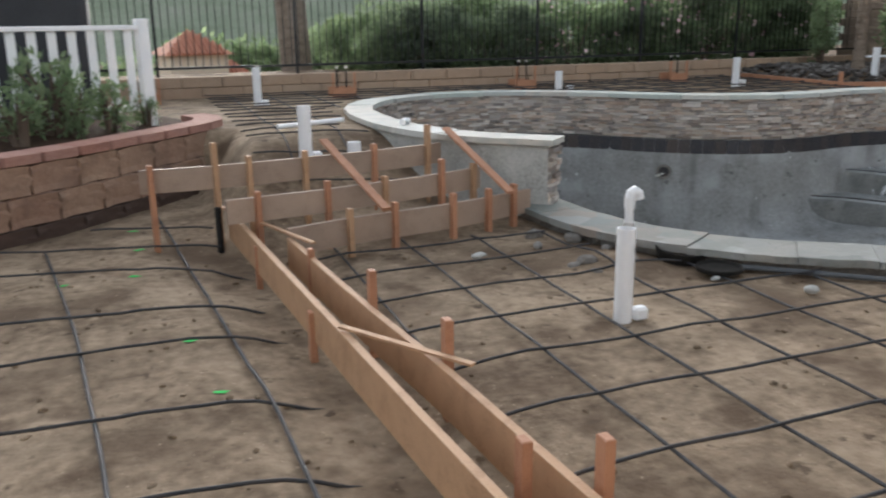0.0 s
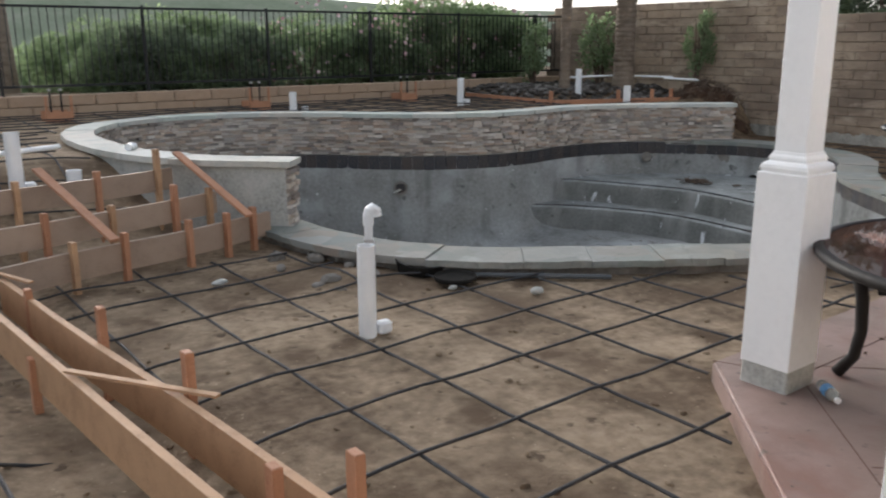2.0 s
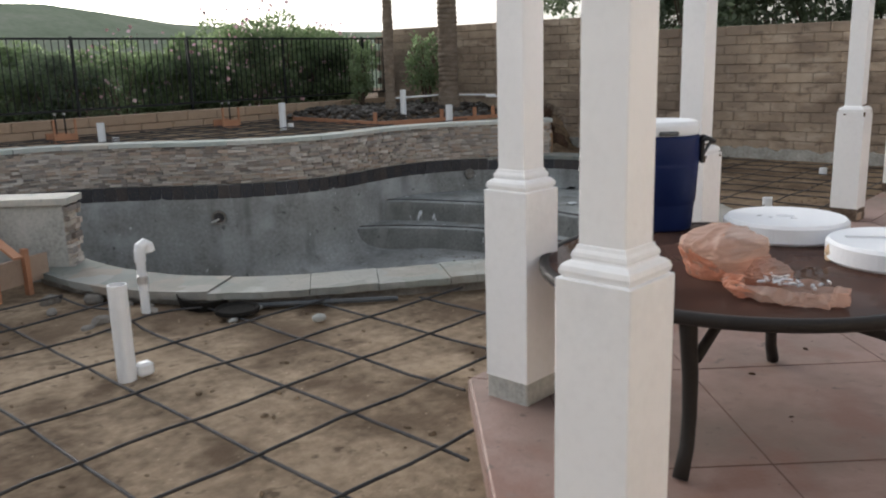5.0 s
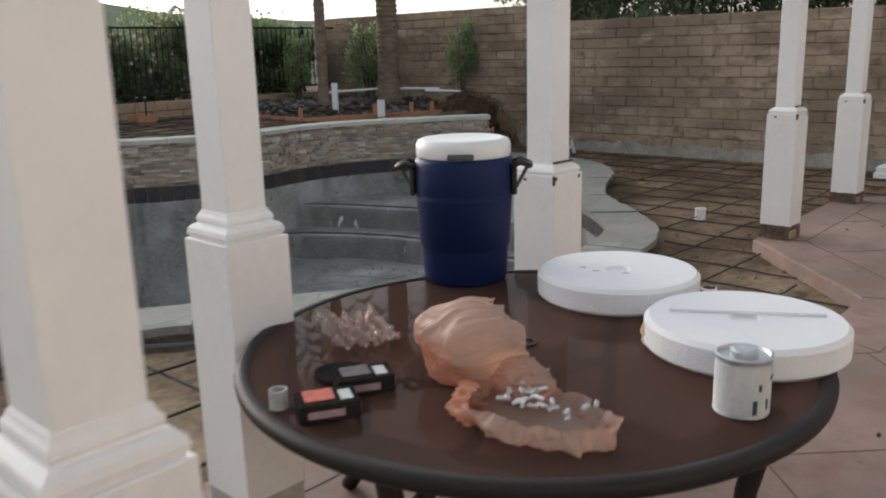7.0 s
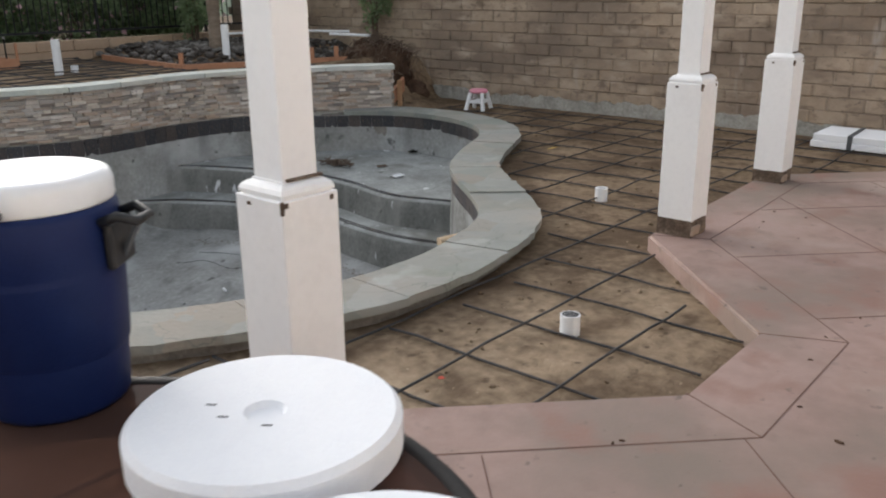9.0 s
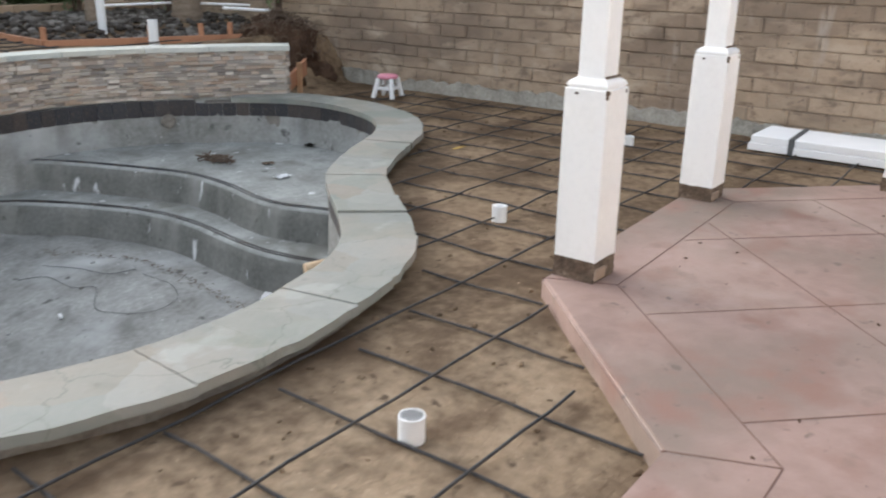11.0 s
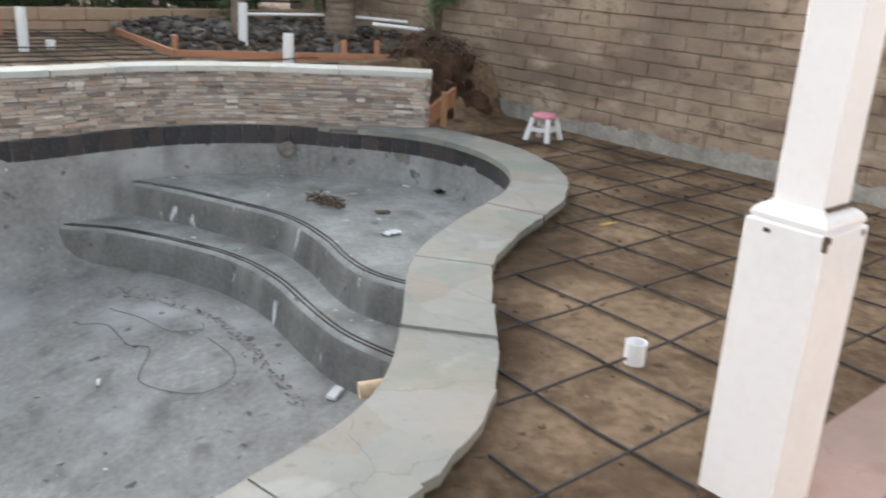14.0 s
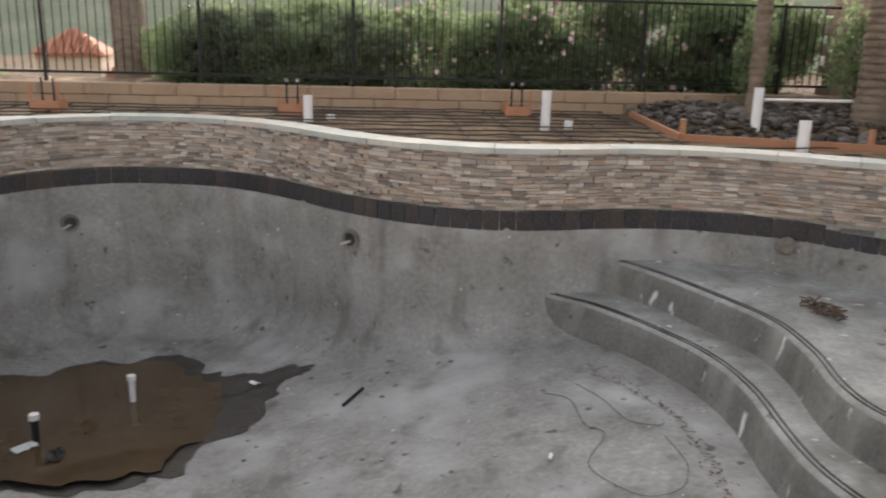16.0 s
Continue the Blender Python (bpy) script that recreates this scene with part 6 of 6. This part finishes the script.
def palm(x, y, r, label):
    t = thing("palm_tree", label, "palm", pose(x, y, 0.6), "palm trunks")
    bm = bmesh.new()
    prof = []
    for k in range(60):
        z = -0.1 + k * 0.09
        base = r * (1.25 - 0.25 * smooth01(z / 0.6))
        prof += [(base * 1.06, z), (base * 0.95, z + 0.05), (base * 1.0, z + 0.085)]
    lathe(bm, prof, 18)
    for v in bm.verts:
        v.co += 0.012 * noise.noise_vector(v.co * 6 + Vector((x, 0, 0)))
    part("trunk", bm, BARK, t, "ringed grey-brown trunk", smooth=True)
    for k in range(16):
        fr = bmesh.new()
        a = 2 * math.pi * k / 16
        spine = [Vector((math.cos(a) * q * 2.0, math.sin(a) * q * 2.0, 5.25 + 1.1 * q - 1.7 * q * q)) for q in np.linspace(0, 1, 9)]
        for i, c in enumerate(spine[1:], 1):
            d = (spine[i] - spine[i - 1]).normalized()
            w = Vector((-math.sin(a), math.cos(a), 0))
            for s in (-1, 1):
                for h in (0, 0.5):
                    q = c - d * 0.12 * h
                    e = q + w * s * 0.4 + d * 0.2 - Vector((0, 0, 0.14))
                    fr.faces.new([fr.verts.new(p) for p in (q, q + d * 0.05, e)])
        part("frond", fr, LEAF, t)
    return t


palm(11.95, 10.95, 0.092, "slender palm trunk in the rock planter")
palm(13.3, 10.7, 0.19, "thick palm trunk in the rock planter")
VINE = shrub(51, 0.55, 0.3, 0.75, 1800, 0.09, "green vine climbing the garden wall", LEAF, name="vine", group="wall vines")
VINE.matrix_basis = pose(13.85, 11.8, 0.8)
copy_thing(VINE, pose(14.1, 9.6, 0.95, 0, 0, 90) @ Matrix.Diagonal((0.6, 0.7, 0.9, 1)))
copy_thing(VINE, pose(12.7, 12.6, 0.75, 0, 0, 40) @ Matrix.Diagonal((0.8, 0.8, 0.9, 1)))

# rocks
rk_v, rk_f = [], []
ico = bmesh.new()
bmesh.ops.create_icosphere(ico, subdivisions=1, radius=1)
iv = np.array([v.co[:] for v in ico.verts])
fi = [tuple(v.index for v in f.verts) for f in ico.faces]
ico.free()
g = np.random.RandomState(2)
for k in range(1500):
    x, y = g.uniform(11.0, 14.2), g.uniform(9.6, 12.9)
    if y < 10.1 - 0.38 * (x - 10.7):
        continue
    s = g.uniform(0.03, 0.085)
    o = len(rk_v)
    sc = s * np.array([1, g.uniform(0.6, 1), g.uniform(0.4, 0.7)])
    a = g.uniform(0, 3.1)
    p = iv * sc * g.uniform(0.8, 1.2, (len(iv), 1))
    p = p @ np.array([[math.cos(a), -math.sin(a), 0], [math.sin(a), math.cos(a), 0], [0, 0, 1]]) + np.array([x, y, ground_z(x, y) + s * g.uniform(0.1, 0.7)])
    rk_v += p.tolist()
    rk_f += [tuple(o + i for i in f) for f in fi]
m = bpy.data.meshes.new("river_rocks")
m.from_pydata(rk_v, [], rk_f)
m.materials.append(ROCK)
tagged(new("river_rocks", m), "heaped grey river rocks in the planter", "rocks", kind="stuff")
bm = bmesh.new()
bmesh.ops.create_icosphere(bm, subdivisions=5, radius=1.0)
for v in bm.verts:
    d = v.co.copy()
    k = 1 + 0.3 * noise.noise(d * 1.7) + 0.12 * noise.noise(d * 5) + 0.09 * noise.noise(d * 13) + 0.05 * noise.noise(d * 30)
    v.co = Vector((13.5 + d.x * 0.8 * k, 9.2 + d.y * 0.85 * k, 0.05 + d.z * 0.82 * k))
tagged(link("soil_mound", bm, SOIL), "dark heap of dug soil by the garden wall", "soil heap")
rt = bmesh.new()
rg = random.Random(77)
for k in range(260):
    a, q = rg.uniform(0, 6.28), rg.uniform(0, 0.8)
    x, y = 13.5 + q * math.cos(a), 9.0 + q * 0.9 * math.sin(a)
    z = 0.12 + 0.8 * math.sqrt(max(0, 1 - (q / 0.85) ** 2))
    d = Vector((rg.uniform(-1, 1), rg.uniform(-1, 0.4), rg.uniform(-0.6, 0.6))).normalized() * rg.uniform(0.06, 0.17)
    c = Vector((x, y, z + 0.02))
    tube(rt, [c, c + d * 0.5 + Vector((0, 0, 0.03)), c + d], [0.008, 0.006, 0.003], 4)
tagged(link("root_tangle", rt, STEM), "tangle of dry roots on the dark soil mound", "roots", kind="stuff")

# ---- distance ----
def hills(name, y0, x0, x1, tops, label):
    bm = bmesh.new()
    n = 80
    xs = np.linspace(x0, x1, n)
    hs = np.interp(np.linspace(0, 1, n), [t for t, _ in tops], [h for _, h in tops])
    rows = []
    for dy, k in ((-120, -0.4), (-60, 0.3), (0, 1.0), (60, 0.7), (140, 0.0)):
        rows.append([bm.verts.new((x, y0 + dy, (h + 1.5 * grain(x, dy, 0.03)) * k if k > 0 else -9)) for x, h in zip(xs, hs)])
    for a, b in zip(rows, rows[1:]):
        for i in range(n - 1):
            bm.faces.new((a[i], a[i + 1], b[i + 1], b[i]))
    tagged(link(name, bm, HILL, smooth=True), label, "hills", kind="structure")


hills("backdrop", 330, -500, 900, [(0, 14), (0.2, 17), (0.33, 20), (0.42, 24), (0.46, 27), (0.49, 20), (0.55, 17), (0.7, 18), (0.85, 22), (1, 20)], "hazy green hills beyond the neighbourhood")


def far_house(x, y, z, w, d, h, rz, o=0.4):
    t = thing("house", "neighbouring cream stucco house with a terracotta tile roof", "house", pose(x, y, z, 0, 0, rz), "far houses")
    part("wall", bx((0, 0, h / 2), (w, d, h)), STUCCO, t)
    bm = bmesh.new()
    v = [bm.verts.new(p) for p in ((-w / 2 - o, -d / 2 - o, h), (w / 2 + o, -d / 2 - o, h), (w / 2 + o, d / 2 + o, h), (-w / 2 - o, d / 2 + o, h), (-w / 2 + d * 0.3, 0, h + d * 0.27), (w / 2 - d * 0.3, 0, h + d * 0.27))]
    for f in ((0, 1, 5, 4), (2, 3, 4, 5), (1, 2, 5), (3, 0, 4), (3, 2, 1, 0)):
        bm.faces.new([v[i] for i in f])
    roof = part("roof", bm, ROOFT, t)
    for k in range(int(w / 0.1)):
        xx = -w / 2 + 0.05 + k * 0.1
        top = min(1.0, min(xx + w / 2 + o, w / 2 + o - xx) / (d * 0.3 + o))
        part("roof_tile", tb([(xx, -d / 2 - o, h + 0.02), (xx, -d / 2 - o + (d / 2 + o) * top, h + 0.02 + d * 0.27 * top)], 0.034, 6), ROOFT, roof)
    for sx in (-0.28, 0.15):
        wd = part("window", bx((sx * w, -d / 2 - 0.02, h * 0.55), (1.0, 0.06, 1.0)), WHITE, t)
        part("pane", bx((sx * w, -d / 2 - 0.055, h * 0.55), (0.86, 0.02, 0.86)), BLACK, wd)
    return t


far_house(1.62, 18.6, -1.9, 1.15, 1.7, 3.0, 8, 0.12)
far_house(2.42, 18.9, -2.4, 0.75, 1.5, 2.95, 5, 0.1)
for x, y, z, sc in ((-9.0, 27.0, -4.0, 2.6), (-5.5, 29.0, -4.2, 2.4), (-2.6, 27.5, -4.0, 2.2), (-0.8, 31.0, -4.2, 2.6), (2.6, 28.0, -4.0, 2.2), (4.6, 30.0, -4.4, 2.7), (7.6, 29.0, -4.2, 2.5), (11.0, 31.0, -4.2, 2.6), (-12.5, 31.0, -4.0, 3.0), (3.5, 24.0, -2.3, 2.0), (5.6, 25.0, -2.3, 2.1)):
    ob = copy_thing(OLE, pose(x, y, z, 0, 0, x * 50) @ Matrix.Diagonal((sc, sc, sc, 1)))
    ob["label"] = "rounded green tree in the neighbouring gardens below"

# ---- rebar ----
def rebar_mat(name, label, xs, ys, region, zoff, r=0.0085):
    t = thing(name, label, "rebar mat", kind="")
    hole = [tuple(p) for p in (rim - rim_n * 0.42)]
    for axis, cs in ((0, xs), (1, ys)):
        for c in cs:
            q = np.arange(-4.0, 14.2, 0.1)
            jit = np.array([0.018 * noise.noise(Vector((k * 0.5, c * 3.1, axis * 7.0))) for k in q])
            X, Y = (c + jit, q) if axis == 0 else (q, c + jit)
            ok = region(X, Y) & ~inside(hole, X, Y) & ~inside(SLAB_POLY, X, Y)
            run = None
            for i in range(len(q)):
                if ok[i] and run is None:
                    run = i
                if run is not None and (not ok[i] or i == len(q) - 1):
                    if i - run > 4:
                        pts = [(X[k], Y[k], ground_z(X[k], Y[k]) + zoff + (0.016 if axis else 0.0) + 0.008 * noise.noise(Vector((X[k] * 2, Y[k] * 2, 4)))) for k in range(run, i, 2)]
                        if len(pts) > 1:
                            part("bar", tb(pts, r, 6), REBAR, t)
                    run = None
    return t


def lower_left(X, Y):
    return (Y < 5.95) & (Y > 0.3) & (X < 6.2) & (X > 1.85 - 0.085 * Y) & (X - Y < 5.5)


def far_left(X, Y):
    return (Y < 7.6 + 0.9 * (X - 0.4)) & (Y > 0.3) & (X < 1.45 - 0.085 * Y) & (X > -4)


def lower_right(X, Y):
    return (X > 5.9) & (Y < 7.6) & (X < 14.15) & ((Y > 0.95) | (X > 12.9)) & (Y > -2)


def upper(X, Y):
    return (Y > np.where(X < 3.0, 7.05, 7.75)) & (Y < 12.85) & (X > 1.4) & ((X < 10.7) | (Y < 9.2)) & (X < 12.2)


rebar_mat("rebar_mat", "grid of dark steel rebar tied over the dirt by the pool", np.arange(2.30 - 0.55 * 2, 6.3, 0.55), np.arange(0.65, 6.0, 0.55), lower_left, 0.035)
left = thing("rebar_mat", "grid of dark steel rebar tied over the dirt by the planter", "rebar mat")
for y0, y1 in ((1.95, 1.9), (2.68, 2.65), (3.41, 3.38), (4.2, 4.26), (4.88, 4.86), (5.92, 5.7), (6.57, 6.3), (7.2, 6.95)):
    xs_ = np.arange(-3.6, 1.5 - 0.07 * y0, 0.12)
    if y0 > 5:
        xs_ = xs_[xs_ > y0 - 7.3]
    pts = [(x, y0 + (y1 - y0) * (x + 0.4) / 1.2 + 0.015 * grain(x, y0, 1.3), ground_z(x, y0) + 0.045 - 0.06 * smooth01((x - 0.8) / 0.4)) for x in xs_]
    part("bar", tb(pts, 0.009, 6), REBAR, left)
for pts in ([(0.27, 1.6), (0.22, 2.75), (0.10, 3.86), (-0.02, 4.83), (-0.31, 6.6)], [(0.97, 1.6), (0.94, 2.47), (0.91, 3.4), (0.85, 4.01), (0.75, 5.2), (0.6, 6.8), (0.53, 7.5)], [(-0.45, 1.6), (-0.5, 3.0), (-0.75, 5.0), (-1.0, 6.0)], [(-1.2, 1.6), (-1.3, 3.0), (-1.5, 5.0)]):
    q = spline(pts, 0.15)
    part("bar", tb([(x, y, ground_z(x, y) + 0.028) for x, y in q], 0.011, 6), REBAR, left)
rebar_mat("rebar_mat", "grid of dark steel rebar over dirt by the garden wall", np.arange(6.49, 14.2, 0.49), np.arange(-1.86, 7.6, 0.545), lower_right, 0.016, 0.007)
rebar_mat("rebar_mat", "grid of dark steel rebar tied over the upper yard", np.arange(1.75, 12.2, 0.55), np.arange(7.1, 12.9, 0.4), upper, 0.04)

# ---- pieces of walls, last ----
led = ledger(face[:-2], Z_COPE - 0.014, Z_CAP - 0.058, 3)
end_a, end_b = face[-1] - face_n[-1] * 0.24, face[-1] + face_n[-1] * 0.02
endface = np.array([end_b + (end_a - end_b) * k for k in np.linspace(0, 1, 6)])
end_t = endface[-1] - endface[0]
led_end = ledger(endface, Z_COPE - 0.15, Z_CAP - 0.058, 5, 0.08, 0.2)
r0_a = face[0] - face_n[0] * 0.24
led_r = ledger(np.array([r0_a + (face[0] - r0_a) * k for k in np.linspace(0, 1, 6)]), Z_COPE - 0.02, Z_CAP - 0.058, 6, 0.08, 0.2)
led.sort(key=lambda q: (q.translation - Vector((9.5, 7.5, 0.4))).length)
stone_me = piece_mesh(LEDGE_A)
for q in led[:210] + led_end[:50] + led_r[:40]:
    shared("ledger_stone", stone_me, q, raised)
joined("ledger_stones", led[210:] + led_end[50:] + led_r[40:], LEDGE_B, raised)

tile_me = piece_mesh(TILE)
s_r = np.r_[0, np.cumsum(np.linalg.norm(np.diff(np.vstack([rim, rim[:1]]), axis=0), axis=1))]
ringp = np.vstack([rim, rim[:1]])
nt = int(s_r[-1] / 0.155)
for k in range(nt):
    pa, pb = [np.array([np.interp(q, s_r, ringp[:, 0]), np.interp(q, s_r, ringp[:, 1])]) for q in (k * s_r[-1] / nt, (k + 1) * s_r[-1] / nt)]
    t = (pb - pa) / np.linalg.norm(pb - pa)
    tall = np.linalg.norm(face - pa, axis=1).min() < 0.12
    shared("tile", tile_me, frame_on((pa + pb) / 2, t, 0.012 if tall else -0.005, np.linalg.norm(pb - pa) - 0.005, 0.184 if tall else 0.15, 0.02, 0.018), pool)

blocks = []
r = 0
z = 0.0
BL = 0.405
course_rnd = random.Random(17)
while z < 2.3:
    BH = 0.155 if r % 3 else 0.14
    y = -4.8 + (0.2 if r % 2 else 0.0) + course_rnd.uniform(-0.03, 0.03)
    while y < 13.6:
        if z < 2.0 or y > 7.9:
            out, tip = course_rnd.uniform(-0.011, 0.011), course_rnd.uniform(-1.2, 1.6)
            m = Matrix.Translation((WALL_X + 0.097 + out, y + BL / 2, z + BH / 2 + course_rnd.uniform(-0.002, 0.002))) @ Matrix.Rotation(radians(tip), 4, "Y") @ Matrix.Diagonal((0.2, BL - course_rnd.uniform(0.001, 0.005), BH - course_rnd.uniform(0.002, 0.008), 1))
            blocks.append((m, (Vector((0, y, z)) - Vector((0, 4.5, 0.8))).length))
        y += BL
    z += BH
    r += 1
blocks.sort(key=lambda q: q[1])
block_me = piece_mesh(BLOCK_A)
for q, _ in blocks[:300]:
    shared("block", block_me, q, garden)
joined("blocks", [q for q, _ in blocks[300:]], BLOCK_B, garden)
